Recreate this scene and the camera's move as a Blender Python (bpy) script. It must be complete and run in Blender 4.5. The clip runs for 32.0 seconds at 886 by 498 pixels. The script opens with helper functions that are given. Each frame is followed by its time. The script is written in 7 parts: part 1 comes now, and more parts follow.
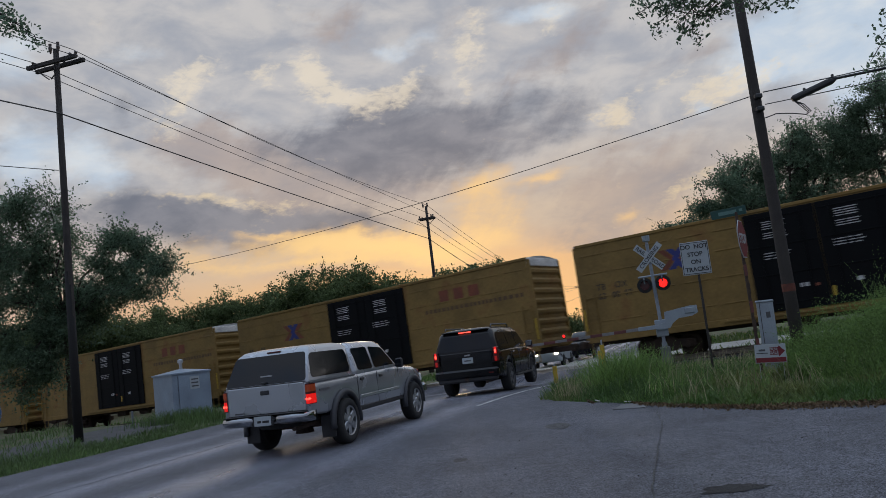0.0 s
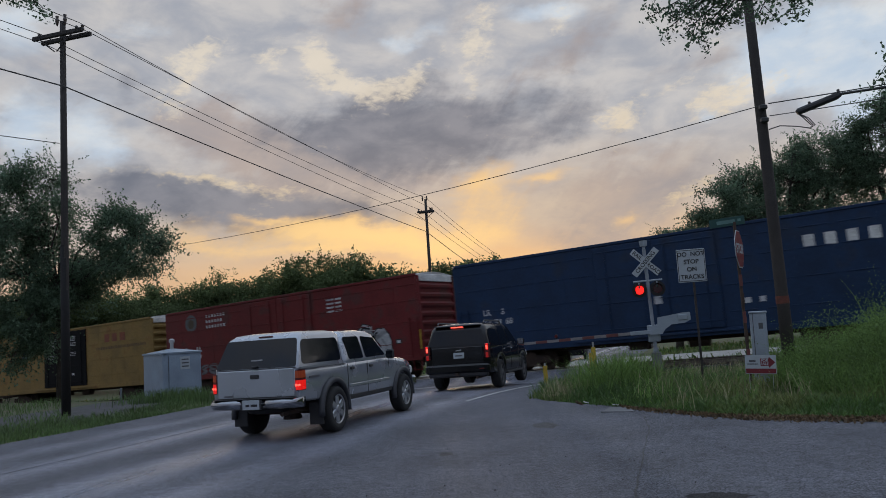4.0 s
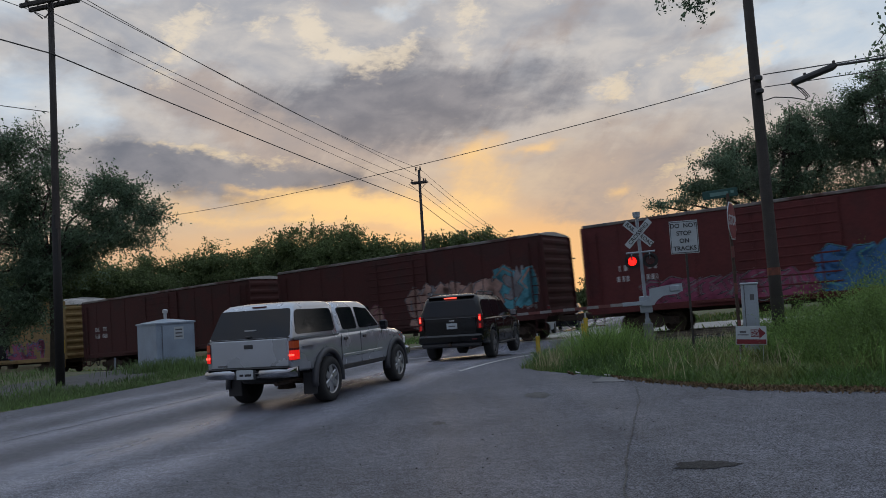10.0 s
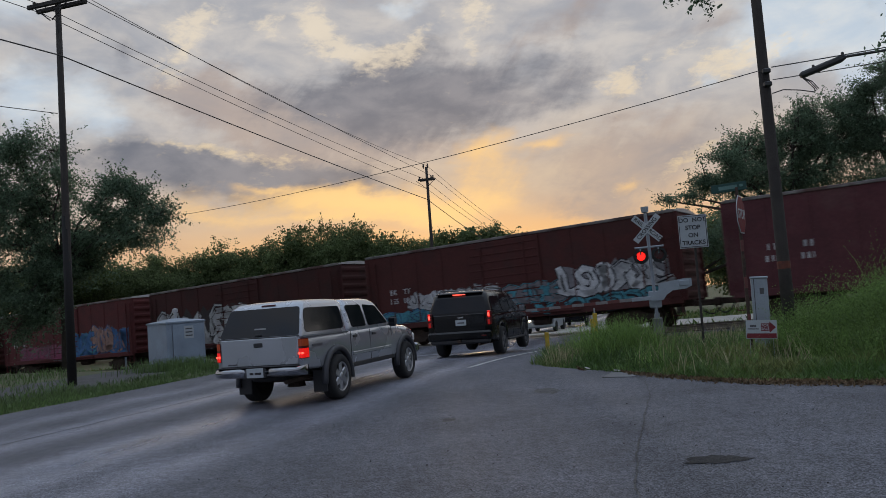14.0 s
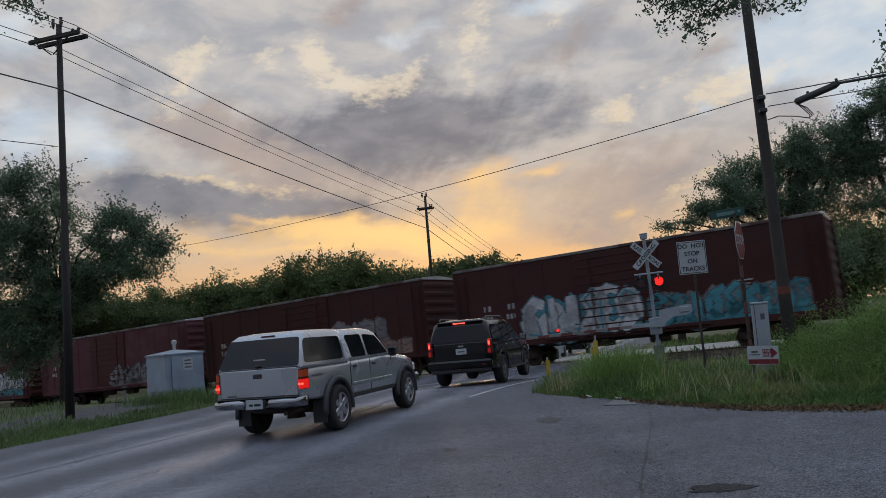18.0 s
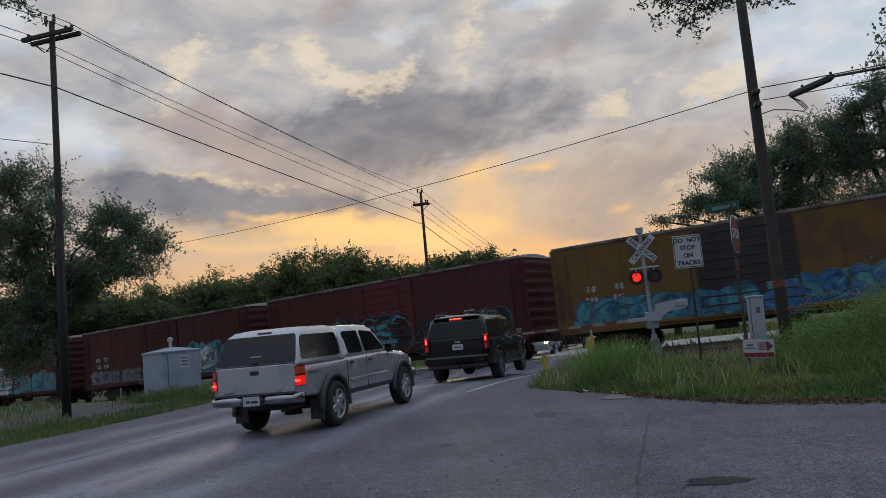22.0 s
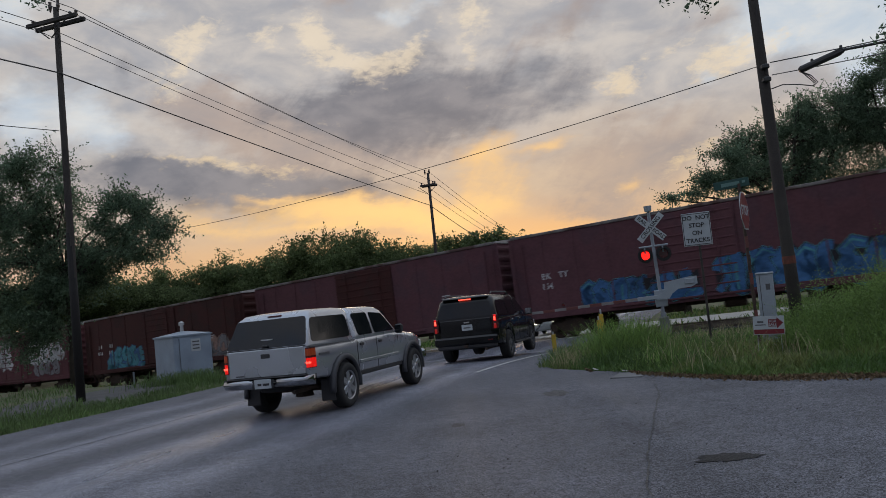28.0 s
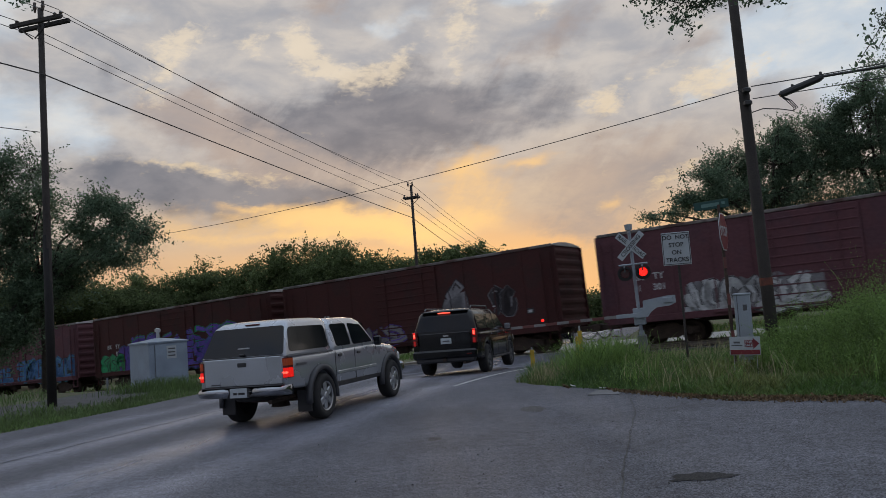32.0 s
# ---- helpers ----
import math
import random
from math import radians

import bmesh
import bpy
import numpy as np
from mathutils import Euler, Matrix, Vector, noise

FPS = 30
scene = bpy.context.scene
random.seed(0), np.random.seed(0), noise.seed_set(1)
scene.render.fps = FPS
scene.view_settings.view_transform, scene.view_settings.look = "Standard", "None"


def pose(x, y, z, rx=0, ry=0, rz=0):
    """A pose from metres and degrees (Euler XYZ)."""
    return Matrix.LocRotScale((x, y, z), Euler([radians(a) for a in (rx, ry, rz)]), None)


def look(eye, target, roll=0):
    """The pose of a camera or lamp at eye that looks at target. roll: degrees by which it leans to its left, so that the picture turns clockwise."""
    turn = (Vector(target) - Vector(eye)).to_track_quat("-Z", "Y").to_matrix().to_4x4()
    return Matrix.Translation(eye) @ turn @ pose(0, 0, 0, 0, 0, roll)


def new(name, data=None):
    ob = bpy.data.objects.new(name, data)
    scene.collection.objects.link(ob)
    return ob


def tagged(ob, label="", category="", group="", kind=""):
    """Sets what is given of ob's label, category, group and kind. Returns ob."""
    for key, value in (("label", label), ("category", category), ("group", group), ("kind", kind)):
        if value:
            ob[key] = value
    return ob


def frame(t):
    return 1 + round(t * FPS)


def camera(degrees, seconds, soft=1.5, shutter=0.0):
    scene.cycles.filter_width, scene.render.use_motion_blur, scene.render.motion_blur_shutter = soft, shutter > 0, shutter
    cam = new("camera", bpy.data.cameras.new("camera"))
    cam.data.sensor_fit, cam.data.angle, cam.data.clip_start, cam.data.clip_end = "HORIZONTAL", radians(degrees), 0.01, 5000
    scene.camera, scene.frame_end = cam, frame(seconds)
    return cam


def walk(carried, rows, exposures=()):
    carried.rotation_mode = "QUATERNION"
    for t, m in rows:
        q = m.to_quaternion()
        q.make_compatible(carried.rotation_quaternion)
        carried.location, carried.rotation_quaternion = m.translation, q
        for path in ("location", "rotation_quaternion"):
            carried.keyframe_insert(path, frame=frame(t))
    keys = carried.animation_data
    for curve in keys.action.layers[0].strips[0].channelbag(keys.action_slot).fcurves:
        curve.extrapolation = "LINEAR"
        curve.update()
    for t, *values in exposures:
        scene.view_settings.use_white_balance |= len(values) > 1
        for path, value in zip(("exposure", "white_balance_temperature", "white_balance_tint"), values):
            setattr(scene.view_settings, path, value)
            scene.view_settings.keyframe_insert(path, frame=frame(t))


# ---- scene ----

# ---- the camera and its walk: it stands still and is only turned by the holder ----
EYE = (0.0, 0.0, 1.5)
cam = camera(60.4, 32.0, soft=0.7, shutter=0.3)
TURNS = [(0.0, 1.08, 7.07, 6.97), (0.5, 1.03, 7.07, 7.03), (1.0, 1.01, 7.11, 7.14), (1.5, 1.04, 7.07, 7.08), (2.0, 1.20, 6.98, 7.05), (2.5, 1.30, 6.96, 7.30), (3.0, 1.32, 7.15, 6.93), (3.5, 1.11, 7.34, 5.44), (4.0, 0.49, 6.56, 3.93), (4.5, 0.13, 6.01, 3.76), (6.5, 0.02, 5.74, 4.06), (7.0, -0.21, 6.44, 5.10), (7.5, -0.36, 6.79, 5.81), (8.0, -0.60, 6.33, 6.29), (8.5, -0.69, 5.16, 5.51), (9.0, -0.44, 3.77, 4.07), (9.5, -0.27, 3.88, 3.72), (10.0, -0.02, 4.34, 3.84), (10.5, 0.33, 4.93, 4.29), (11.0, 0.22, 5.41, 5.15), (11.5, 0.08, 5.64, 5.43), (12.0, 0.39, 5.70, 4.98), (12.5, 0.59, 5.25, 4.65), (13.0, 0.58, 4.93, 4.56), (13.5, 0.62, 4.37, 4.33), (15.5, 0.77, 3.99, 4.56), (16.0, 0.89, 4.66, 4.41), (16.5, 0.94, 5.54, 4.55), (17.0, 0.81, 5.95, 4.70), (17.5, 0.70, 6.17, 4.78), (18.0, 0.64, 6.30, 4.94), (18.5, 0.52, 6.36, 5.17), (19.0, 0.40, 6.34, 5.15), (19.5, 0.07, 6.22, 5.23), (20.0, -0.07, 6.18, 5.35), (20.5, -0.05, 6.15, 5.46), (21.0, 0.07, 6.09, 5.49), (21.5, 0.19, 6.02, 5.39), (22.0, 0.38, 5.95, 5.34), (22.5, 0.46, 5.85, 5.36), (23.0, 0.47, 5.83, 5.41), (23.5, 0.47, 5.81, 5.40), (24.0, 0.44, 5.67, 5.45), (24.5, 0.49, 5.49, 5.34), (25.0, 0.65, 5.39, 5.18), (25.5, 0.72, 5.27, 5.14), (27.5, 0.86, 4.63, 6.08), (28.0, 1.07, 4.59, 6.07), (28.5, 1.30, 4.87, 5.56), (29.0, 1.23, 5.23, 5.22), (29.5, 0.97, 5.59, 4.92), (30.0, 0.67, 5.94, 4.89), (30.5, 0.43, 6.18, 4.92), (31.0, -0.59, 6.02, 4.28), (31.5, -1.21, 5.71, 4.21), (32.0, -0.48, 5.42, 4.67)]
# the phone's white balance drifts a little warmer
walk(cam, [(t, pose(*EYE, 90 + pitch, roll, yaw)) for t, yaw, pitch, roll in TURNS],
     [(0.0, 0.02, 6450, 10), (4.0, 0.03, 6450, 10), (7.0, 0.04, 6650, 10), (13.0, 0.05, 6700, 10), (22.0, 0.05, 6800, 10.5), (28.0, 0.05, 6900, 11), (32.0, 0.05, 6900, 11)])


# ---- the plan ----
TRACK_TURN = 57.65            # the track's way, degrees left of straight ahead
UX, UY = -math.sin(radians(TRACK_TURN)), math.cos(radians(TRACK_TURN))
NX, NY = math.cos(radians(TRACK_TURN)), math.sin(radians(TRACK_TURN))
TRACK_OFF = 31.25             # from the camera square to the track's middle
RAIL_Z, GRADE = -0.294, 0.027
SPEED = 11.55
ROAD_TURN = 16.8              # the road's way, degrees right of straight ahead
RX, RY = math.sin(radians(ROAD_TURN)), math.cos(radians(ROAD_TURN))


def soft_ramp(s, k=4.0):
    return k * math.log1p(math.exp(max(-40.0, min(40.0, s / k)))) if s < 150 else s


def smooth(a, b, v):
    v = max(0.0, min(1.0, (v - a) / (b - a)))
    return v * v * (3 - 2 * v)


def rail_z(s):
    """Height of the rails' top along the track."""
    return RAIL_Z - GRADE * (soft_ramp(s) - soft_ramp(s - 62.0) - 12.0) + 0.12 * (1 - smooth(14.0, 42.0, s))


def on_track(s, off=0.0):
    """A place s metres along the track, off metres beyond its middle."""
    d = TRACK_OFF + off
    return UX * s + NX * d, UY * s + NY * d


def gz(x, y):
    """Height of the ground."""
    nd, s = NX * x + NY * y, UX * x + UY * y
    w = smooth(16.0, 28.0, nd)
    return w * (rail_z(s) - 0.22)


def road_at(a, b):
    """A place a metres along the road from the truck's rear axle, b metres to its right."""
    return -2.77 + RX * a + RY * b, 13.6 + RY * a - RX * b


# ---- sky, sun ----
world = bpy.data.worlds.new("world")
scene.world = world
world.use_nodes = True
WN, WL = world.node_tree.nodes, world.node_tree.links
WN.clear()


def wnode(kind, **values):
    nd = WN.new(kind)
    for key, value in values.items():
        if key == "operation":
            nd.operation = value
        elif key == "blend":
            nd.blend_type = value
    return nd


def wput(sock, value):
    if hasattr(value, "is_linked"):
        WL.new(value, sock)
    else:
        sock.default_value = value


def wmath(op, a, b=0.0, c=None):
    nd = wnode("ShaderNodeMath", operation=op)
    wput(nd.inputs[0], a)
    wput(nd.inputs[1], b)
    if c is not None:
        wput(nd.inputs[2], c)
    return nd.outputs[0]


def wmix(f, a, b):
    nd = WN.new("ShaderNodeMix")
    nd.data_type = "RGBA"
    nd.clamp_factor = True
    wput(nd.inputs["Factor"], f)
    wput(nd.inputs[6], a)
    wput(nd.inputs[7], b)
    return nd.outputs[2]


def wstep(a, b, v):
    nd = WN.new("ShaderNodeMapRange")
    nd.interpolation_type = "SMOOTHSTEP"
    wput(nd.inputs["Value"], v)
    nd.inputs["From Min"].default_value, nd.inputs["From Max"].default_value = a, b
    return nd.outputs["Result"]


def wnoise(vec, scale, detail, rough=0.55, distort=0.0):
    nd = WN.new("ShaderNodeTexNoise")
    WL.new(vec, nd.inputs["Vector"])
    nd.inputs["Scale"].default_value, nd.inputs["Detail"].default_value = scale, detail
    nd.inputs["Roughness"].default_value, nd.inputs["Distortion"].default_value = rough, distort
    return nd.outputs["Fac"]


def srgb(r, g, b, k=1.0):
    lin = [((c / 255) / 12.92 if c < 10 else ((c / 255 + 0.055) / 1.055) ** 2.4) * k for c in (r, g, b)]
    return (*lin, 1.0)


coord = WN.new("ShaderNodeTexCoord")
split = WN.new("ShaderNodeSeparateXYZ")
WL.new(coord.outputs["Generated"], split.inputs[0])
azim = wmath("MULTIPLY", wmath("ARCTAN2", split.outputs["X"], split.outputs["Y"]), 57.2958)
elev = wmath("MULTIPLY", wmath("ARCSINE", split.outputs["Z"]), 57.2958)
flat = WN.new("ShaderNodeCombineXYZ")      # cloud deck seen from below: streaks along the horizon
WL.new(azim, flat.inputs["X"])
WL.new(wmath("MULTIPLY", elev, 2.0), flat.inputs["Y"])
warp_a = wmath("SUBTRACT", wnoise(flat.outputs[0], 0.15, 6.0, 0.56), 0.5)
shift = WN.new("ShaderNodeVectorMath")
shift.operation = "ADD"
WL.new(flat.outputs[0], shift.inputs[0])
shift.inputs[1].default_value = (41.0, 17.0, 5.0)
warp_b = wmath("SUBTRACT", wnoise(shift.outputs[0], 0.15, 6.0, 0.56), 0.5)
wa = wmath("ADD", azim, wmath("MULTIPLY", warp_a, 6.5))
we = wmath("ADD", elev, wmath("MULTIPLY", warp_b, 3.6))


def blob(a, e, ra, re, tilt=0.0):
    """A soft patch of the cloud deck at azimuth a and elevation e, in degrees."""
    c, s = math.cos(radians(tilt)), math.sin(radians(tilt))
    da, de = wmath("SUBTRACT", wa, a), wmath("SUBTRACT", we, e)
    p = wmath("MULTIPLY", wmath("ADD", wmath("MULTIPLY", da, c), wmath("MULTIPLY", de, s)), 1 / ra)
    q = wmath("MULTIPLY", wmath("SUBTRACT", wmath("MULTIPLY", de, c), wmath("MULTIPLY", da, s)), 1 / re)
    r2 = wmath("ADD", wmath("MULTIPLY", p, p), wmath("MULTIPLY", q, q))
    return wmath("EXPONENT", wmath("MULTIPLY", r2, -1.0))


def total(values):
    out = values[0]
    for v in values[1:]:
        out = wmath("ADD", out, v)
    return out


sky = WN.new("ShaderNodeTexSky")
sky.sky_type, sky.sun_disc = "NISHITA", False
sky.sun_elevation, sky.sun_rotation = radians(4.0), radians(0.0)

streak = wnoise(flat.outputs[0], 0.12, 6.0, 0.55, 0.4)
puff = wnoise(shift.outputs[0], 0.2, 7.0, 0.56, 0.3)
mott = wnoise(shift.outputs[0], 0.55, 6.0, 0.6, 0.4)
tuft = wnoise(shift.outputs[0], 1.3, 6.0, 0.62, 0.5)
slant = WN.new("ShaderNodeCombineXYZ")     # high wisps drawn out along one slanting direction
WL.new(wmath("ADD", wmath("MULTIPLY", azim, 0.8), wmath("MULTIPLY", elev, -0.6)), slant.inputs["X"])
WL.new(wmath("ADD", wmath("MULTIPLY", azim, 0.18), wmath("MULTIPLY", elev, 0.24)), slant.inputs["Y"])
wisp = wnoise(slant.outputs[0], 0.55, 6.0, 0.6, 0.6)


def field(rows):
    return total([wmath("MULTIPLY", blob(a, e, ra, re, tilt), w) for a, e, ra, re, tilt, w in rows])


def centred(v, k):
    return wmath("MULTIPLY", wmath("SUBTRACT", v, 0.5), k)


slate = field([(-0.9, 16.3, 9.2, 2.0, 3, 1.2), (-6.6, 14.6, 5.8, 2.1, -14, 0.95), (3.5, 14.0, 6.5, 1.8, 5, 0.7), (-15.0, 10.2, 9.0, 1.6, -5, 1.45), (-19.5, 11.7, 3.8, 0.9, -11, 0.8), (-9.1, 9.4, 4.7, 0.8, -5, 0.7),
               (-23.2, 12.4, 3.4, 1.3, 0, 0.55), (-22.8, 18.5, 1.6, 1.3, -5, 0.5), (10.8, 15.3, 3.0, 1.7, 15, 0.5), (-1.5, 18.7, 2.6, 0.9, 5, 0.4), (-5.1, 17.7, 2.6, 1.1, 15, 0.5)])
mauve = field([(-13.0, 14.2, 7.4, 2.6, -20, 1.1), (-6.7, 23.6, 3.0, 1.9, 15, 0.9), (14.7, 9.4, 5.8, 2.3, 5, 1.15), (-18.1, 16.1, 3.4, 1.7, 25, 0.5), (8.7, 19.3, 4.7, 1.5, 20, 0.6), (12.3, 20.7, 3.0, 1.3, 35, 0.5), (-3.0, 12.4, 8.0, 1.6, -8, 0.9),
               (11.8, 6.2, 5.1, 1.3, 0, 0.75), (-27.9, 20.2, 2.6, 1.7, -5, 0.4), (20.2, 18.0, 3.8, 0.9, 5, 0.6), (16.3, 12.5, 5.1, 1.1, 5, 0.4), (-11.5, 11.4, 5.1, 0.7, -8, 0.5), (2.6, 23.5, 3.4, 0.9, 5, 0.4), (-10.1, 8.0, 4.7, 0.3, -5, 0.5)])
cream = field([(-6.7, 19.4, 2.3, 0.7, -30, 1.0), (-3.2, 18.6, 2.1, 0.9, 10, 0.9), (-9.3, 20.9, 1.7, 0.9, -40, 0.8), (3.7, 21.5, 1.1, 3.2, -17, 0.8), (-17.3, 20.5, 3.2, 1.0, 33, 0.9), (-12.1, 21.1, 1.4, 0.9, 25, 0.7), (-15.6, 12.1, 7.2, 0.4, -7, 0.75),
               (14.1, 15.0, 2.3, 1.1, 10, 0.9), (22.2, 15.4, 3.6, 0.9, 10, 0.8), (18.3, 9.1, 3.4, 0.4, 25, 0.7), (9.4, 21.7, 1.7, 1.1, 35, 0.5), (-19.2, 17.6, 1.7, 0.8, 35, 0.5), (-0.5, 19.8, 1.9, 0.6, 30, 0.6), (18.0, 16.6, 1.7, 0.6, 10, 0.5)])
blue = field([(29.3, 17.2, 7.2, 3.0, -5, 1.2), (31.3, 12.0, 3.8, 2.3, -13, 1.1), (9.1, 23.0, 3.8, 0.9, -10, 0.8), (-29.4, 22.2, 3.0, 2.1, -5, 0.8), (-24.9, 15.2, 2.3, 2.1, -5, 0.9), (-29.1, 15.8, 2.1, 2.6, -5, 0.8),
              (-2.1, 21.7, 1.7, 0.9, 15, 0.7), (26.1, 16.9, 3.8, 1.7, -5, 0.7), (-21.7, 22.5, 3.0, 1.1, 5, 0.5), (20.5, 14.6, 1.1, 0.6, -5, 0.6), (25.4, 9.0, 2.6, 1.7, 5, 0.5), (0.7, 22.9, 1.9, 0.8, 15, 0.5)])
gold = field([(-7.9, 8.4, 8.1, 0.9, -5, 1.0), (3.1, 11.8, 2.4, 1.3, 25, 0.7), (4.0, 9.4, 2.8, 2.0, -5, 0.6), (8.6, 11.2, 2.3, 0.6, 5, 0.8), (-17.0, 7.6, 5.5, 1.0, -5, 0.6), (-3.8, 7.1, 7.7, 1.3, -5, 0.4), (13.5, 7.7, 1.2, 0.6, 5, 0.6),
              (2.2, 7.0, 5.5, 1.5, 0, 0.4), (-13.7, 9.7, 2.6, 0.3, -8, 0.5), (-9.3, 7.1, 5.1, 0.5, -3, 0.5)])
# the deck's own colour: warm towards the hidden sun, pale grey and lilac higher up and to the sides
side = wmath("SUBTRACT", azim, 1.0)
ahead = wmath("EXPONENT", wmath("MULTIPLY", wmath("MULTIPLY", side, side), -1 / 1400.0))
grain = wmath("ADD", centred(mott, 0.9), centred(wisp, 0.9))
veil = wmix(wstep(0.3, 0.7, puff), srgb(164, 168, 178), srgb(200, 197, 196))
tan = wmix(wstep(0.3, 0.7, streak), srgb(184, 168, 157), srgb(208, 187, 163))
veil = wmix(wmath("MULTIPLY", wstep(16.0, 7.5, we), ahead), veil, tan)
veil = wmix(wmath("MULTIPLY", wstep(8.8, 4.2, we), ahead), veil, srgb(228, 181, 132))
cloud = wmix(wmath("MULTIPLY", wstep(0.2, 0.95, wmath("ADD", blue, wmath("MULTIPLY", grain, 0.5))), 0.85), veil, wmix(wstep(0.35, 0.7, puff), srgb(194, 211, 229), srgb(219, 226, 232)))
cloud = wmix(wmath("MULTIPLY", wstep(0.15, 1.05, wmath("ADD", mauve, grain)), 0.8), cloud, wmix(wstep(0.35, 0.65, streak), srgb(152, 146, 150), srgb(177, 161, 154)))
cloud = wmix(wmath("MULTIPLY", wstep(0.1, 1.1, wmath("ADD", slate, wmath("ADD", wmath("MULTIPLY", grain, 0.8), centred(streak, 0.7)))), 0.95), cloud, wmix(wstep(0.35, 0.65, puff), srgb(106, 112, 127), srgb(133, 135, 146)))
cloud = wmix(wmath("MULTIPLY", wstep(0.2, 1.0, wmath("ADD", cream, wmath("ADD", grain, wmath("ADD", centred(puff, 0.5), centred(tuft, 1.3))))), 0.7), cloud, wmix(wstep(8.0, 20.0, we), srgb(232, 208, 168), srgb(234, 221, 200)))
cloud = wmix(wmath("MULTIPLY", wstep(0.15, 1.1, wmath("ADD", gold, wmath("MULTIPLY", grain, 0.6))), 0.9), cloud, wmix(wstep(0.4, 1.3, gold), srgb(245, 200, 138), srgb(255, 212, 142)))
high = wstep(24.0, 50.0, elev)
behind = wstep(60.0, 120.0, wmath("ABSOLUTE", azim))
cloud = wmix(high, cloud, wmix(wstep(0.35, 0.65, puff), srgb(178, 206, 244, 1.12), srgb(208, 218, 232, 1.12)))
cloud = wmix(wmath("MULTIPLY", behind, wstep(65.0, 25.0, elev)), cloud, wmix(wstep(0.35, 0.65, puff), srgb(122, 136, 164, 1.2), srgb(152, 154, 166, 1.2)))
clear = WN.new("ShaderNodeMix")
clear.data_type, clear.blend_type = "RGBA", "MULTIPLY"
clear.inputs["Factor"].default_value = 1.0
WL.new(sky.outputs[0], clear.inputs[6])
clear.inputs[7].default_value = (0.1, 0.1, 0.1, 1)
mixed = wmix(0.94, clear.outputs[2], cloud)
back = WN.new("ShaderNodeBackground")
WL.new(mixed, back.inputs["Color"])
back.inputs["Strength"].default_value = 1.0
wout = WN.new("ShaderNodeOutputWorld")
WL.new(back.outputs[0], wout.inputs[0])

sun = new("sun", bpy.data.lights.new("sun", "SUN"))
sun.data.energy, sun.data.angle, sun.data.color = 0.22, radians(16), (1.0, 0.78, 0.55)
sun.matrix_basis = look((0, 60, 6.0), (0, 0, 0))



# ---- materials ----
def material(name, base, rough=0.6, metal=0.0, vary=0.12, scale=3.0, fine=40.0, bump=0.0, second=None, cover=0.5, coat=0.0, island=0.0, emit=None, power=0.0, spec=0.5):
    """A worn surface: base colour with broad stains and fine grain, and a fine relief."""
    m = bpy.data.materials.new(name)
    m.use_nodes = True
    nt = m.node_tree
    pr = nt.nodes["Principled BSDF"]
    tc = nt.nodes.new("ShaderNodeTexCoord")
    n1, n2 = nt.nodes.new("ShaderNodeTexNoise"), nt.nodes.new("ShaderNodeTexNoise")
    for nd, sc, det in ((n1, scale, 4.0), (n2, fine, 3.0)):
        nt.links.new(tc.outputs["Object"], nd.inputs["Vector"])
        nd.inputs["Scale"].default_value, nd.inputs["Detail"].default_value = sc, det

    def mix(blend, f, a, b):
        nd = nt.nodes.new("ShaderNodeMix")
        nd.data_type, nd.blend_type = "RGBA", blend
        for sock, v in ((nd.inputs["Factor"], f), (nd.inputs[6], a), (nd.inputs[7], b)):
            if hasattr(v, "is_linked"):
                nt.links.new(v, sock)
            else:
                sock.default_value = v
        return nd.outputs[2]

    def ramp(v, a, b, lo, hi):
        nd = nt.nodes.new("ShaderNodeMapRange")
        nt.links.new(v, nd.inputs["Value"])
        for key, val in (("From Min", a), ("From Max", b), ("To Min", lo), ("To Max", hi)):
            nd.inputs[key].default_value = val
        return nd.outputs["Result"]

    col = (*base, 1.0)
    if second:
        col = mix("MIX", ramp(n1.outputs["Fac"], cover - 0.06, cover + 0.06, 0, 1), col, (*second, 1.0))
    col = mix("MULTIPLY", 1.0, col, ramp(n1.outputs["Fac"], 0.3, 0.7, 1 - vary, 1 + vary))
    col = mix("MULTIPLY", 1.0, col, ramp(n2.outputs["Fac"], 0.3, 0.7, 1 - vary * 0.6, 1 + vary * 0.6))
    if island:
        geo = nt.nodes.new("ShaderNodeNewGeometry")
        col = mix("MULTIPLY", 1.0, col, ramp(geo.outputs["Random Per Island"], 0, 1, 1 - island, 1 + island))
    nt.links.new(col, pr.inputs["Base Color"])
    nt.links.new(ramp(n1.outputs["Fac"], 0.3, 0.7, max(0.02, rough - 0.08), min(1, rough + 0.08)), pr.inputs["Roughness"])
    pr.inputs["Metallic"].default_value = metal
    pr.inputs["Coat Weight"].default_value = coat
    pr.inputs["Specular IOR Level"].default_value = spec
    if bump:
        bp = nt.nodes.new("ShaderNodeBump")
        bp.inputs["Strength"].default_value, bp.inputs["Distance"].default_value = bump, 0.02
        nt.links.new(n2.outputs["Fac"], bp.inputs["Height"])
        nt.links.new(bp.outputs[0], pr.inputs["Normal"])
    if emit:
        pr.inputs["Emission Color"].default_value = (*emit, 1.0)
        pr.inputs["Emission Strength"].default_value = power
    return m


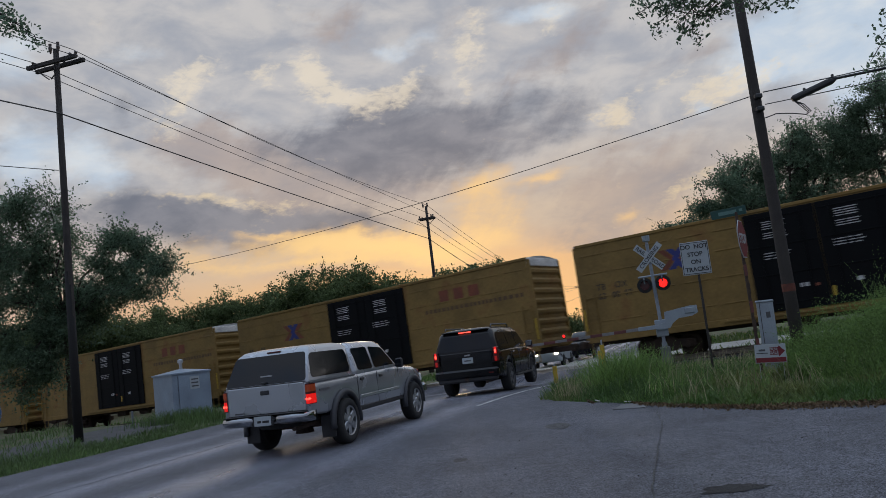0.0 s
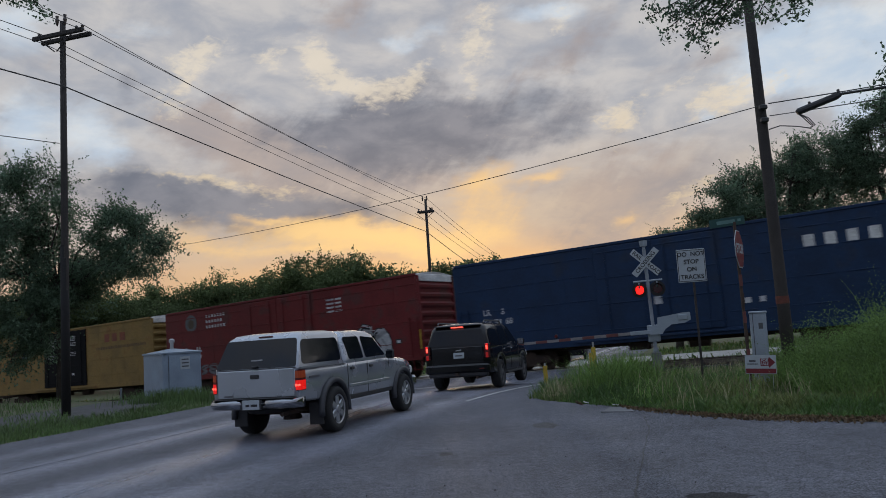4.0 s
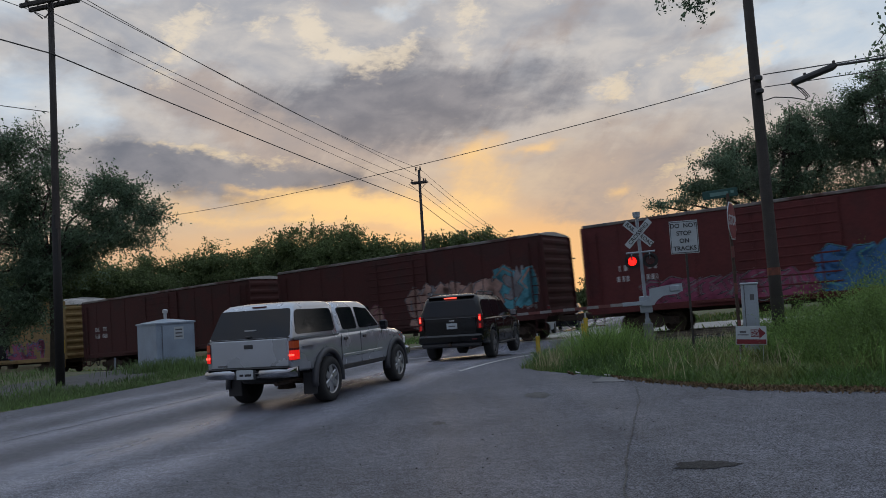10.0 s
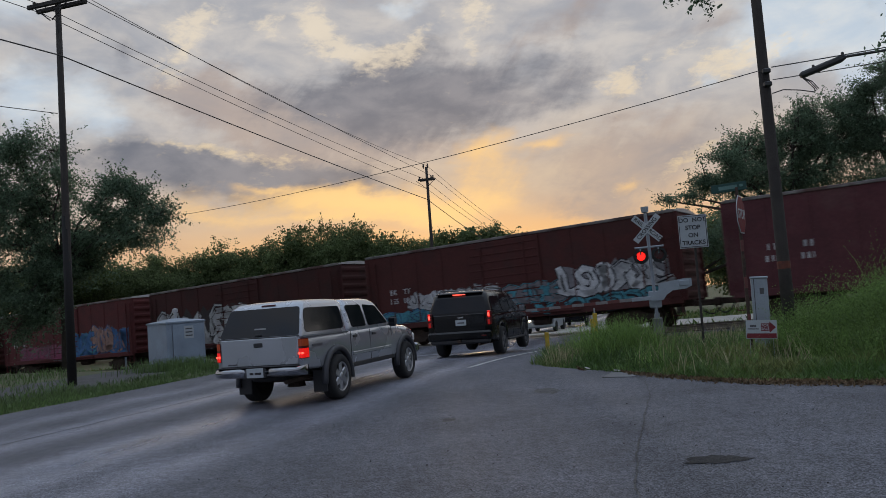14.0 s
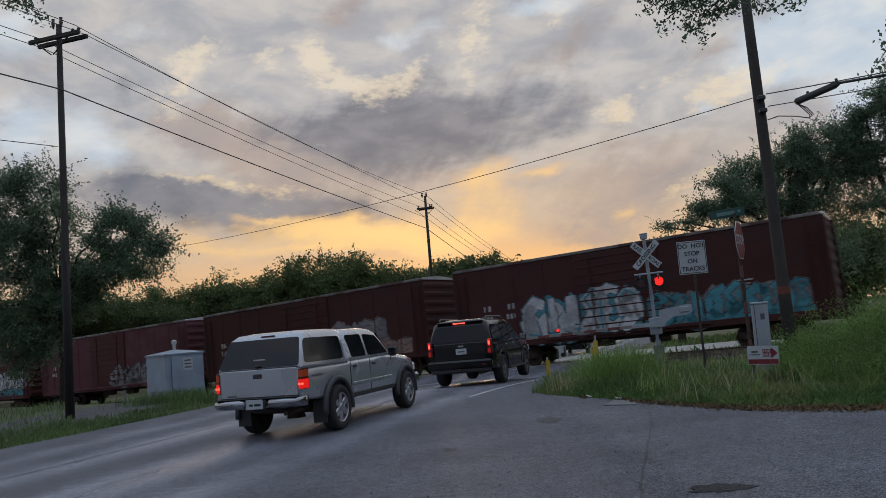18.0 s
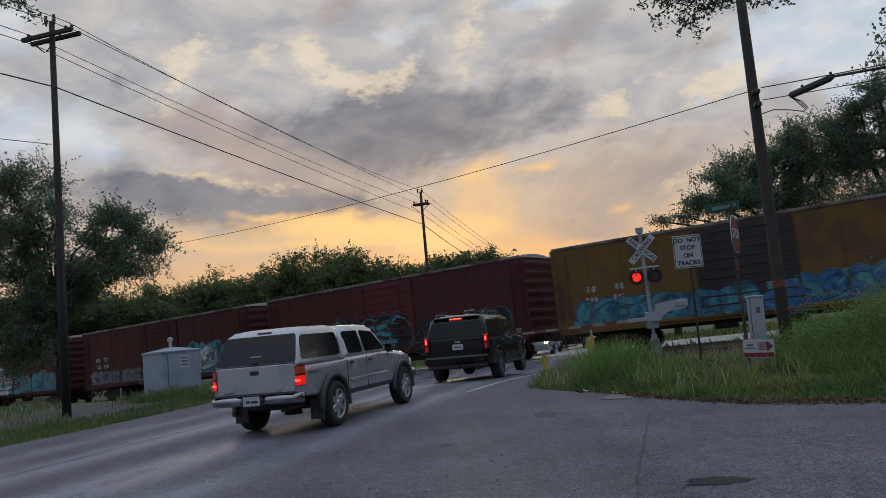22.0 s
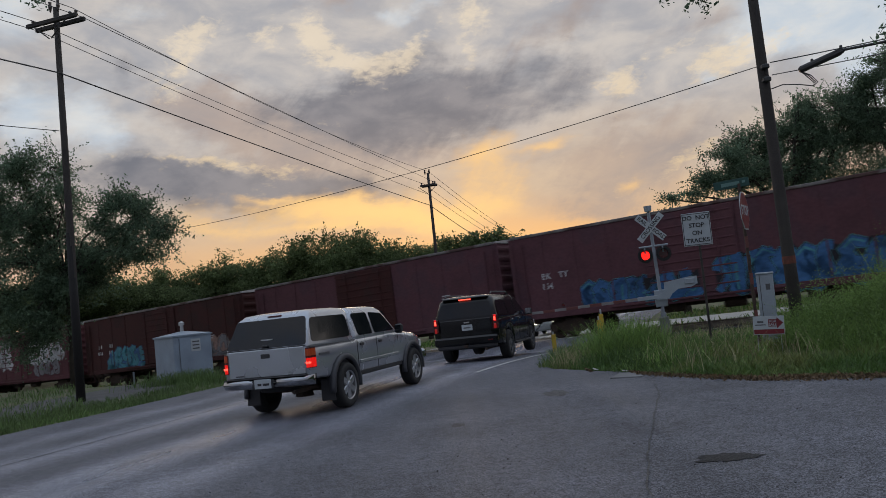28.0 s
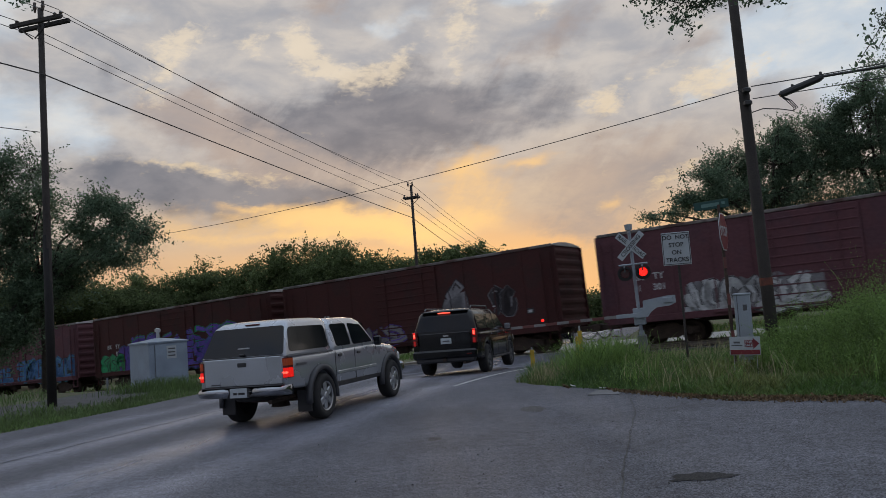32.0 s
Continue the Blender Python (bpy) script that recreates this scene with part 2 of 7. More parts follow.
def leafy(name, base, through_light, **more):
    """Thin leaves: a worn surface that also lets light through."""
    m = material(name, base, **more)
    nt = m.node_tree
    pr = nt.nodes["Principled BSDF"]
    tl, mx = nt.nodes.new("ShaderNodeBsdfTranslucent"), nt.nodes.new("ShaderNodeMixShader")
    nt.links.new(pr.inputs["Base Color"].links[0].from_socket, tl.inputs["Color"])
    mx.inputs[0].default_value = through_light
    nt.links.new(pr.outputs[0], mx.inputs[1])
    nt.links.new(tl.outputs[0], mx.inputs[2])
    nt.links.new(mx.outputs[0], nt.nodes["Material Output"].inputs["Surface"])
    return m


def asphalt(name, dark, pale, tone, rough, wet, polish_sheen=0.0):
    """Aggregate in binder: stones of many greys, fine relief, worn smoother bands along the road with a painted sheen.
    """
    m = bpy.data.materials.new(name)
    m.use_nodes = True
    nt = m.node_tree
    pr = nt.nodes["Principled BSDF"]
    tc = nt.nodes.new("ShaderNodeTexCoord")

    def nod(kind, **sockets):
        nd = nt.nodes.new(kind)
        for key, v in sockets.items():
            key = key.replace("_", " ")
            if hasattr(v, "is_linked"):
                nt.links.new(v, nd.inputs[key])
            else:
                nd.inputs[key].default_value = v
        return nd

    def rng(v, a, b, lo, hi):
        nd = nod("ShaderNodeMapRange", Value=v, From_Min=a, From_Max=b, To_Min=lo, To_Max=hi)
        return nd.outputs["Result"]

    def mul(a, b):
        nd = nt.nodes.new("ShaderNodeMix")
        nd.data_type, nd.blend_type = "RGBA", "MULTIPLY"
        nd.inputs["Factor"].default_value = 1.0
        nt.links.new(a, nd.inputs[6])
        nt.links.new(b, nd.inputs[7])
        return nd.outputs[2]

    obj = tc.outputs["Object"]
    stones = nod("ShaderNodeTexVoronoi", Vector=obj, Scale=95.0)
    coarse = nod("ShaderNodeTexVoronoi", Vector=obj, Scale=34.0)
    stain = nod("ShaderNodeTexNoise", Vector=obj, Scale=0.45, Detail=6.0, Roughness=0.6)
    fine = nod("ShaderNodeTexNoise", Vector=obj, Scale=7.0, Detail=8.0, Roughness=0.75)
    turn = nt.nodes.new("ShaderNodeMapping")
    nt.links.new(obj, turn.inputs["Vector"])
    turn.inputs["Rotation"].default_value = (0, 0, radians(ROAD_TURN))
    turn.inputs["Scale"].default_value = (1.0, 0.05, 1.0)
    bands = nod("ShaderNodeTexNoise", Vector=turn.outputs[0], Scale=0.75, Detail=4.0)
    base = nt.nodes.new("ShaderNodeMix")
    base.data_type = "RGBA"
    sep = nt.nodes.new("ShaderNodeSeparateColor")
    nt.links.new(stones.outputs["Color"], sep.inputs[0])
    nt.links.new(rng(sep.outputs[0], 0.15, 1.0, 0.0, 1.0), base.inputs["Factor"])
    base.inputs[6].default_value, base.inputs[7].default_value = (*dark, 1), (*pale, 1)
    col = mul(base.outputs[2], rng(stain.outputs["Fac"], 0.3, 0.7, 1 - tone, 1 + tone))
    col = mul(col, rng(fine.outputs["Fac"], 0.25, 0.75, 0.55, 1.45))
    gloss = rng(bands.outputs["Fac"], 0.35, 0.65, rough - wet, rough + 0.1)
    if polish_sheen:
        # the strips between the wheel tracks, worn smooth along the lane, with painted sheen
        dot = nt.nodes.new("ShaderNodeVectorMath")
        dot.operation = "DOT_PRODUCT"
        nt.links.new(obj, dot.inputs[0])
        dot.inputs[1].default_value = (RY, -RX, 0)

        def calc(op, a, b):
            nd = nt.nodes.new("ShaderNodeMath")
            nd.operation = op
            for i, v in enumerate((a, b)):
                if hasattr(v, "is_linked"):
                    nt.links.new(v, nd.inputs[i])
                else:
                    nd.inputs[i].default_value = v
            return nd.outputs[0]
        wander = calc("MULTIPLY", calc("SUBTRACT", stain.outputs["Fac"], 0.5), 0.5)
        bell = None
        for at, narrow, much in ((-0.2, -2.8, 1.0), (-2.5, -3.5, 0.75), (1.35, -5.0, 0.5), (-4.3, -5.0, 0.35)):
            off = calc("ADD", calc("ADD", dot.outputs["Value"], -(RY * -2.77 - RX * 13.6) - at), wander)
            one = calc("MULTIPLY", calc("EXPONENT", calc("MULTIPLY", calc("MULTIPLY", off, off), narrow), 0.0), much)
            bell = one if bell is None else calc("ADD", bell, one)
        gloss = calc("SUBTRACT", gloss, calc("MULTIPLY", bell, polish_sheen))
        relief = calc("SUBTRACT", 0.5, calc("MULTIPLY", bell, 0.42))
        # the sky's sheen on these strips, painted in as a paler base colour
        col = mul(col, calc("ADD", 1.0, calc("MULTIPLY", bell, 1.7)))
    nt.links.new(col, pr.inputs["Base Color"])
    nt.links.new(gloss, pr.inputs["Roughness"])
    pr.inputs["Specular IOR Level"].default_value = 0.4
    add = nt.nodes.new("ShaderNodeMath")
    add.operation = "ADD"
    nt.links.new(stones.outputs["Distance"], add.inputs[0])
    nt.links.new(coarse.outputs["Distance"], add.inputs[1])
    bp = nod("ShaderNodeBump", Height=add.outputs[0], Strength=0.55, Distance=0.012)
    if polish_sheen:
        nt.links.new(relief, bp.inputs["Strength"])
    nt.links.new(bp.outputs[0], pr.inputs["Normal"])
    return m


M = {}
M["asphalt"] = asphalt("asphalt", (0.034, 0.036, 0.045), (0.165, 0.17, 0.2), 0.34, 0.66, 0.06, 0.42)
M["asphalt_rough"] = asphalt("asphalt_rough", (0.022, 0.024, 0.03), (0.19, 0.195, 0.226), 0.34, 0.7, 0.06)
M["soil"] = material("soil", (0.12, 0.105, 0.06), 0.95, vary=0.3, scale=1.2, fine=25, bump=0.7, second=(0.06, 0.085, 0.03), cover=0.5)
M["gravel"] = material("gravel", (0.065, 0.063, 0.063), 0.9, vary=0.4, scale=1.5, fine=14, bump=1.0)
M["concrete"] = material("concrete", (0.36, 0.35, 0.32), 0.85, vary=0.18, scale=1.5, fine=40, bump=0.3)
M["grass"] = leafy("grass", (0.088, 0.17, 0.04), 0.4, rough=0.6, vary=0.3, scale=0.5, fine=6, island=0.45, second=(0.16, 0.18, 0.06), cover=0.54)
# the tree's shade on the strip, put into a darker, less yellow grass colour
M["shaded_strip_grass"] = leafy("shaded_strip_grass", (0.095, 0.155, 0.05), 0.35, rough=0.6, vary=0.3, scale=0.5, fine=6, island=0.45)
M["weed"] = leafy("weed", (0.16, 0.26, 0.07), 0.5, rough=0.6, vary=0.3, scale=0.7, fine=5, island=0.45)
M["dry"] = material("dry_stalk", (0.38, 0.34, 0.2), 0.8, vary=0.2, island=0.3)
M["leaf"] = leafy("leaf", (0.125, 0.185, 0.12), 0.55, rough=0.7, spec=0.2, vary=0.3, scale=0.4, fine=5, island=0.45)
M["leaf_far"] = leafy("leaf_far", (0.12, 0.16, 0.07), 0.5, rough=0.7, spec=0.2, vary=0.3, scale=0.2, fine=3, island=0.45)
M["bark"] = material("bark", (0.05, 0.042, 0.034), 0.95, vary=0.35, scale=4, fine=30, bump=0.9)
M["pole"] = material("pole_wood", (0.048, 0.042, 0.038), 0.9, vary=0.3, scale=2, fine=60, bump=0.7)
M["tar"] = material("tarred_wood", (0.012, 0.011, 0.011), 0.9, vary=0.3, scale=2, fine=60, bump=0.5)
M["wire"] = material("wire", (0.03, 0.03, 0.03), 0.5)
M["porcelain"] = material("porcelain", (0.08, 0.06, 0.05), 0.2)
M["galv"] = material("galvanised", (0.42, 0.43, 0.44), 0.45, 0.6, vary=0.12, scale=4, fine=30)
M["mast"] = material("weathered_mast", (0.17, 0.19, 0.21), 0.55, 0.3, vary=0.15, scale=3, fine=40)
M["silver"] = material("silver_paint", (0.3, 0.345, 0.385), 0.45, 0.2, vary=0.12, scale=2, fine=50)
M["cabinet"] = material("cabinet_paint", (0.25, 0.31, 0.38), 0.5, 0.2, vary=0.15, scale=1.5, fine=30)
M["gatewhite"] = material("gate_white", (0.21, 0.2, 0.195), 0.6, vary=0.2)
M["gatered"] = material("gate_red", (0.13, 0.04, 0.035), 0.6, vary=0.2)
M["duskgreen"] = material("faded_letter", (0.1, 0.2, 0.18), 0.6)
M["signwhite"] = material("sign_white", (0.4, 0.44, 0.46), 0.5, vary=0.06, scale=6, fine=60)
M["signblack"] = material("sign_black", (0.015, 0.015, 0.017), 0.5)
M["signred"] = material("sign_red", (0.17, 0.014, 0.02), 0.5, vary=0.15, scale=5)
M["signgreen"] = material("sign_green", (0.006, 0.055, 0.045), 0.5, vary=0.1)
M["lampblack"] = material("lamp_black", (0.012, 0.012, 0.012), 0.6)
M["redon"] = material("red_glow", (0.5, 0.02, 0.01), 0.3, emit=(1.0, 0.016, 0.012), power=1.6)
M["redlens"] = material("red_lens", (0.09, 0.008, 0.008), 0.25)
M["tail"] = material("tail_glow", (0.22, 0.008, 0.006), 0.25, emit=(1.0, 0.012, 0.01), power=0.6)
M["tail_dim"] = material("tail_dim_glow", (0.2, 0.012, 0.01), 0.25, emit=(1.0, 0.02, 0.015), power=0.16)
M["bulb"] = material("bulb_glow", (0.5, 0.05, 0.04), 0.25, emit=(1.0, 0.09, 0.06), power=2.0)
M["amber"] = material("amber_lens", (0.2, 0.045, 0.018), 0.2, emit=(1.0, 0.12, 0.03), power=0.06)
M["white_lens"] = material("white_lens", (0.7, 0.7, 0.7), 0.15)
M["head"] = material("head_glow", (0.9, 0.9, 0.85), 0.2, emit=(1.0, 0.85, 0.6), power=5.0)
M["truck"] = material("truck_paint", (0.42, 0.445, 0.48), 0.28, 0.55, vary=0.05, scale=1.5, fine=90, coat=0.6)
M["suv"] = material("suv_paint", (0.004, 0.004, 0.005), 0.22, 0.0, vary=0.05, scale=1.5, coat=0.2, spec=0.3)
M["glass"] = material("tinted_glass", (0.008, 0.01, 0.013), 0.05, vary=0.02, spec=0.4)
M["rubber"] = material("rubber", (0.02, 0.02, 0.02), 0.85, vary=0.2, scale=6, fine=60, bump=0.3)
M["plastic"] = material("dark_plastic", (0.03, 0.03, 0.032), 0.6, vary=0.1)
M["greyplastic"] = material("grey_plastic", (0.085, 0.087, 0.092), 0.55, vary=0.1)
M["flare"] = material("arch_plastic", (0.042, 0.044, 0.05), 0.5, vary=0.1)
M["chrome"] = material("chrome", (0.34, 0.35, 0.37), 0.1, 1.0, vary=0.05)
M["alloy"] = material("alloy", (0.4, 0.41, 0.43), 0.32, 0.7, vary=0.08)
M["steel"] = material("rail_steel", (0.2, 0.17, 0.15), 0.4, 0.8, vary=0.2)
# weathered eave, its colour made pale for the sky's highlight on the galvanised roof
M["roof_edge"] = material("weathered_skylit_roof_edge", (0.19, 0.175, 0.165), 0.55, 0.3, vary=0.4, scale=0.8, fine=7, second=(0.07, 0.04, 0.035), cover=0.55)
M["rust"] = material("rusty_iron", (0.06, 0.04, 0.03), 0.8, 0.2, vary=0.35, scale=3, fine=20, bump=0.3)
M["tie"] = material("tie_wood", (0.09, 0.07, 0.055), 0.95, vary=0.3, scale=3, fine=20, bump=0.6)
M["yellow"] = material("yellow_paint", (0.5, 0.33, 0.03), 0.6, vary=0.15)
M["orange"] = material("orange_tape", (0.13, 0.035, 0.02), 0.6, vary=0.3, scale=8)
M["mark"] = material("mark_white", (0.62, 0.62, 0.6), 0.7, vary=0.3, scale=1.2, fine=12)
M["mark_dark"] = material("mark_dark", (0.07, 0.05, 0.03), 0.7, vary=0.2)
M["slogan"] = material("faded_slogan", (0.12, 0.07, 0.03), 0.7, vary=0.2)
M["mark_red"] = material("mark_red", (0.19, 0.055, 0.028), 0.7, vary=0.2)
M["mark_blue"] = material("mark_blue", (0.03, 0.04, 0.18), 0.7, vary=0.2)
M["roadpaint"] = material("road_paint", (0.5, 0.5, 0.48), 0.7, vary=0.35, scale=3, fine=18)
M["slab"] = material("old_slab", (0.15, 0.15, 0.152), 0.85, vary=0.25, scale=3, fine=30, bump=0.4)
M["hole"] = asphalt("pothole_bed", (0.012, 0.012, 0.013), (0.045, 0.043, 0.042), 0.4, 0.85, 0.05)
M["patch"] = asphalt("asphalt_patch", (0.04, 0.04, 0.042), (0.12, 0.118, 0.115), 0.35, 0.75, 0.05)
M["seam"] = material("tar_seam", (0.016, 0.016, 0.018), 0.95, vary=0.3, scale=4, fine=30)
M["leaflitter"] = material("leaf_litter", (0.13, 0.085, 0.045), 0.9, vary=0.3, island=0.5)


# ---- building helpers ----
def part(name, bm, mat, parent=None, label="", smooth_faces=False):
    """Links a bmesh as one mesh object, under a thing or a part."""
    me = bpy.data.meshes.new(name)
    bm.to_mesh(me)
    bm.free()
    for mm in (mat if isinstance(mat, (list, tuple)) else [mat]):
        me.materials.append(mm)
    if smooth_faces:
        me.polygons.foreach_set("use_smooth", [True] * len(me.polygons))
    ob = new(name, me)
    ob.parent = parent
    if label:
        ob["label"] = label
    return ob


def data_part(name, verts, faces, mat, parent=None, smooth_faces=False):
    me = bpy.data.meshes.new(name)
    me.from_pydata(verts, [], faces)
    me.materials.append(mat)
    if smooth_faces:
        me.polygons.foreach_set("use_smooth", [True] * len(me.polygons))
    ob = new(name, me)
    ob.parent = parent
    return ob


def thing(name, m, label, category, group="", kind=""):
    ob = new(name)
    ob.matrix_basis = m
    ob.empty_display_size = 0.2
    return tagged(ob, label, category, group, kind)


def box(bm, c, size, bev=0.0, m=None):
    """A box with softened edges."""
    mm = Matrix.Translation(c) @ Matrix.Diagonal((*size, 1))
    geo = bmesh.ops.create_cube(bm, size=1.0, matrix=(m @ mm if m else mm))
    if bev:
        es = list({e for v in geo["verts"] for e in v.link_edges})
        bmesh.ops.bevel(bm, geom=es, offset=bev, segments=1, affect="EDGES", profile=0.5)
    return bm


def boxbm(c, size, bev=0.0, m=None):
    return box(bmesh.new(), c, size, bev, m)


def tube(bm, points, radii, seg=8, cap=True):
    """A tapered tube along points."""
    rings = []
    pts = [Vector(p) for p in points]
    if not hasattr(radii, "__len__"):
        radii = [radii] * len(pts)
    side = None
    for i, p in enumerate(pts):
        d = (pts[min(i + 1, len(pts) - 1)] - pts[max(i - 1, 0)]).normalized()
        if side is None:
            side = d.orthogonal().normalized()
        side = (side - d * side.dot(d)).normalized()
        up = d.cross(side)
        rings.append([bm.verts.new(p + (side * math.cos(2 * math.pi * j / seg) + up * math.sin(2 * math.pi * j / seg)) * radii[i]) for j in range(seg)])
    for a, b in zip(rings, rings[1:]):
        for j in range(seg):
            bm.faces.new((a[j], a[(j + 1) % seg], b[(j + 1) % seg], b[j]))
    if cap:
        bm.faces.new(rings[0][::-1])
        bm.faces.new(rings[-1])
    return bm


def cyl(bm, a, b, r, r2=None, seg=16):
    return tube(bm, [a, b], [r, r if r2 is None else r2], seg)


def prism(bm, outline, axis, lo, hi):
    """An outline of (u, v) points pushed along an axis from lo to hi."""
    def at(u, v, w):
        return {"x": (w, u, v), "y": (u, w, v), "z": (u, v, w)}[axis]
    a = [bm.verts.new(at(u, v, lo)) for u, v in outline]
    b = [bm.verts.new(at(u, v, hi)) for u, v in outline]
    k = len(outline)
    for i in range(k):
        bm.faces.new((a[i], a[(i + 1) % k], b[(i + 1) % k], b[i]))
    bm.faces.new(a[::-1])
    bm.faces.new(b)
    bmesh.ops.recalc_face_normals(bm, faces=bm.faces)
    return bm


def loft(bm, rings, close=True):
    vs = [[bm.verts.new(p) for p in ring] for ring in rings]
    k = len(vs[0])
    for a, b in zip(vs, vs[1:]):
        for j in range(k):
            bm.faces.new((a[j], a[(j + 1) % k], b[(j + 1) % k], b[j]))
    if close:
        bm.faces.new(vs[0][::-1])
        bm.faces.new(vs[-1])
    bmesh.ops.recalc_face_normals(bm, faces=bm.faces)
    return bm


def lettering(text, size, mat, parent, m, depth=0.002, name="lettering"):
    """Words in the built-in font, as a flat mesh standing in its local xz plane after m."""
    cu = bpy.data.curves.new("words", "FONT")
    cu.offset = size * 0.018
    cu.body, cu.size, cu.extrude, cu.align_x, cu.align_y = text, size, depth, "CENTER", "CENTER"
    tmp = bpy.data.objects.new("words", cu)
    scene.collection.objects.link(tmp)
    dg = bpy.context.evaluated_depsgraph_get()
    me = bpy.data.meshes.new_from_object(tmp.evaluated_get(dg))
    bpy.data.objects.remove(tmp)
    me.materials.clear()
    me.materials.append(mat)
    ob = new(name, me)
    ob.parent = parent
    ob.matrix_basis = m
    return ob



# ---- ground, roads ----
def spread(lo, hi, step, far, grow=1.35):
    out = [lo + step * i for i in range(int((hi - lo) / step) + 1)]
    d = step
    while out[-1] < far:
        d *= grow
        out.append(out[-1] + d)
    d = step
    while out[0] > -far:
        d *= grow
        out.insert(0, out[0] - d)
    return out


def build_ground():
    xs, ys = spread(-60, 60, 1.5, 1800), spread(-20, 100, 1.5, 1800)
    verts = [(x, y, gz(x, y) - 0.03 + 0.02 * noise.noise((x * 0.4, y * 0.4, 0))) for y in ys for x in xs]
    k = len(xs)
    faces = [(j * k + i, j * k + i + 1, (j + 1) * k + i + 1, (j + 1) * k + i) for j in range(len(ys) - 1) for i in range(k - 1)]
    ob = data_part("ground", verts, faces, M["soil"], None, True)
    tagged(ob, "earth with thin grass on both sides of the tracks", "ground", kind="structure")


def road_z(x, y):
    nd, s = NX * x + NY * y, UX * x + UY * y
    near = 1 - smooth(1.6, 6.0, abs(nd - TRACK_OFF))
    return gz(x, y) * (1 - near) + (rail_z(s) - 0.012) * near + 0.015


def road_right(a):
    """The road's edge, to the right of the truck's line."""
    return curve_at([(-8, 7.0), (0, 6.4), (1.6, 6.05), (3.2, 4.35), (4.6, 3.15), (14, 3.6), (40, 4.0)], a)


def build_roads():
    # the main road, over the crossing and on
    st = [-70 + 1.0 * i for i in range(200)]
    rows = []
    for a in st:
        l = curve_at([(-20, -5.6), (-0.3, -6.2), (1.7, -6.2), (5.4, -6.25), (8, -6.4), (20, -6.6)], a) + 0.12 * noise.noise((a * 0.35, 0, 3)) + 0.1 * noise.noise((a * 1.3, 4, 3))
        r = road_right(a) + 0.12 * noise.noise((a * 0.5, 9, 3))
        rows.append([(*road_at(a, l + (r - l) * j / 8),) for j in range(9)])
    verts, faces = [], []
    for row in rows:
        for x, y in row:
            verts.append((x, y, road_z(x, y)))
    for i in range(len(rows) - 1):
        for j in range(8):
            p = i * 9 + j
            faces.append((p, p + 1, p + 10, p + 9))
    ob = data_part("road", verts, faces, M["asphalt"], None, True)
    tagged(ob, "worn grey asphalt road leading over the level crossing", "road", kind="structure")
    # the side street's mouth, on which the camera stands
    front = [(1.1, 17.3), (1.9, 16.1), (2.5, 14.8), (3.1, 13.45), (3.75, 12.0), (4.3, 11.1), (5.5, 10.1), (8.0, 9.3), (14.0, 8.2), (40.0, 4.5)]
    edge = []
    for (x0, y0), (x1, y1) in zip(front, front[1:]):
        for i in range(6):
            f = i / 6
            x, y = x0 + (x1 - x0) * f, y0 + (y1 - y0) * f
            edge.append((x + 0.07 * noise.noise((x * 2.1, y, 1)), y + 0.12 * noise.noise((x, y * 2.3, 7))))
    outline = edge[18:] + [(40, 4.5), (40, -14), (-5, -14), (-0.2, 0.0), (0.9, 4.2), (1.44, 6.5), (2.1, 8.9), (2.8, 11.3)]
    bm = bmesh.new()
    f = bm.faces.new([bm.verts.new((x, y, 0.021)) for x, y in outline])
    bmesh.ops.triangulate(bm, faces=[f])
    ob = part("side_street", bm, M["asphalt_rough"])
    tagged(ob, "coarse grey asphalt mouth of a side street", "road", kind="structure")
    # white edge line beside the dark car
    bm = bmesh.new()
    for i in range(26):
        a0, a1 = 4.6 + i * 0.32, 4.6 + (i + 1) * 0.32
        q = []
        for a, b in ((a0, 0), (a0, 0.1), (a1, 0.1), (a1, 0)):
            x, y = road_at(a, 1.75 + 0.2 * (a - 4.6) * 0.55 + b)
            q.append(bm.verts.new((x, y, road_z(x, y) + 0.006)))
        bm.faces.new(q)
    ob = part("edge_line", bm, M["roadpaint"])
    tagged(ob, "thin worn white edge line on the asphalt", "road marking", kind="structure")
    # cross street beyond the tracks
    verts, faces = [], []
    for i in range(90):
        s = -120 + i * 1.65
        for off in (5.5, 8.0, 12.5):
            x, y = on_track(s, off)
            verts.append((x, y, gz(x, y) + 0.03))
    for i in range(89):
        for j in range(2):
            p = i * 3 + j
            faces.append((p, p + 3, p + 4, p + 1))
    ob = data_part("far_street", verts, faces, M["concrete"], None, True)
    tagged(ob, "pale street running beside the tracks", "road", kind="structure")
    # crossing panels between and beside the rails
    sx = road_s()
    grp = thing("crossing_panels", pose(0, 0, 0), "concrete crossing panels between the rails", "crossing", kind="structure")
    for lane, (o0, o1) in enumerate(((-1.6, -0.8), (-0.62, 0.62), (0.8, 1.6))):
        for i in range(5):
            s0, s1 = sx - 6.2 + i * 2.5, sx - 6.2 + (i + 1) * 2.5 - 0.03
            bm = bmesh.new()
            q = []
            for s, o in ((s0, o0), (s1, o0), (s1, o1), (s0, o1)):
                x, y = on_track(s, o)
                q.append((x, y, rail_z(s)))
            lo = [bm.verts.new((x, y, z - 0.2)) for x, y, z in q]
            hi = [bm.verts.new((x, y, z + 0.004)) for x, y, z in q]
            bm.faces.new(hi)
            for k in range(4):
                bm.faces.new((lo[k], lo[(k + 1) % 4], hi[(k + 1) % 4], hi[k]))
            bmesh.ops.recalc_face_normals(bm, faces=bm.faces)
            part("panel", bm, M["concrete"], grp)


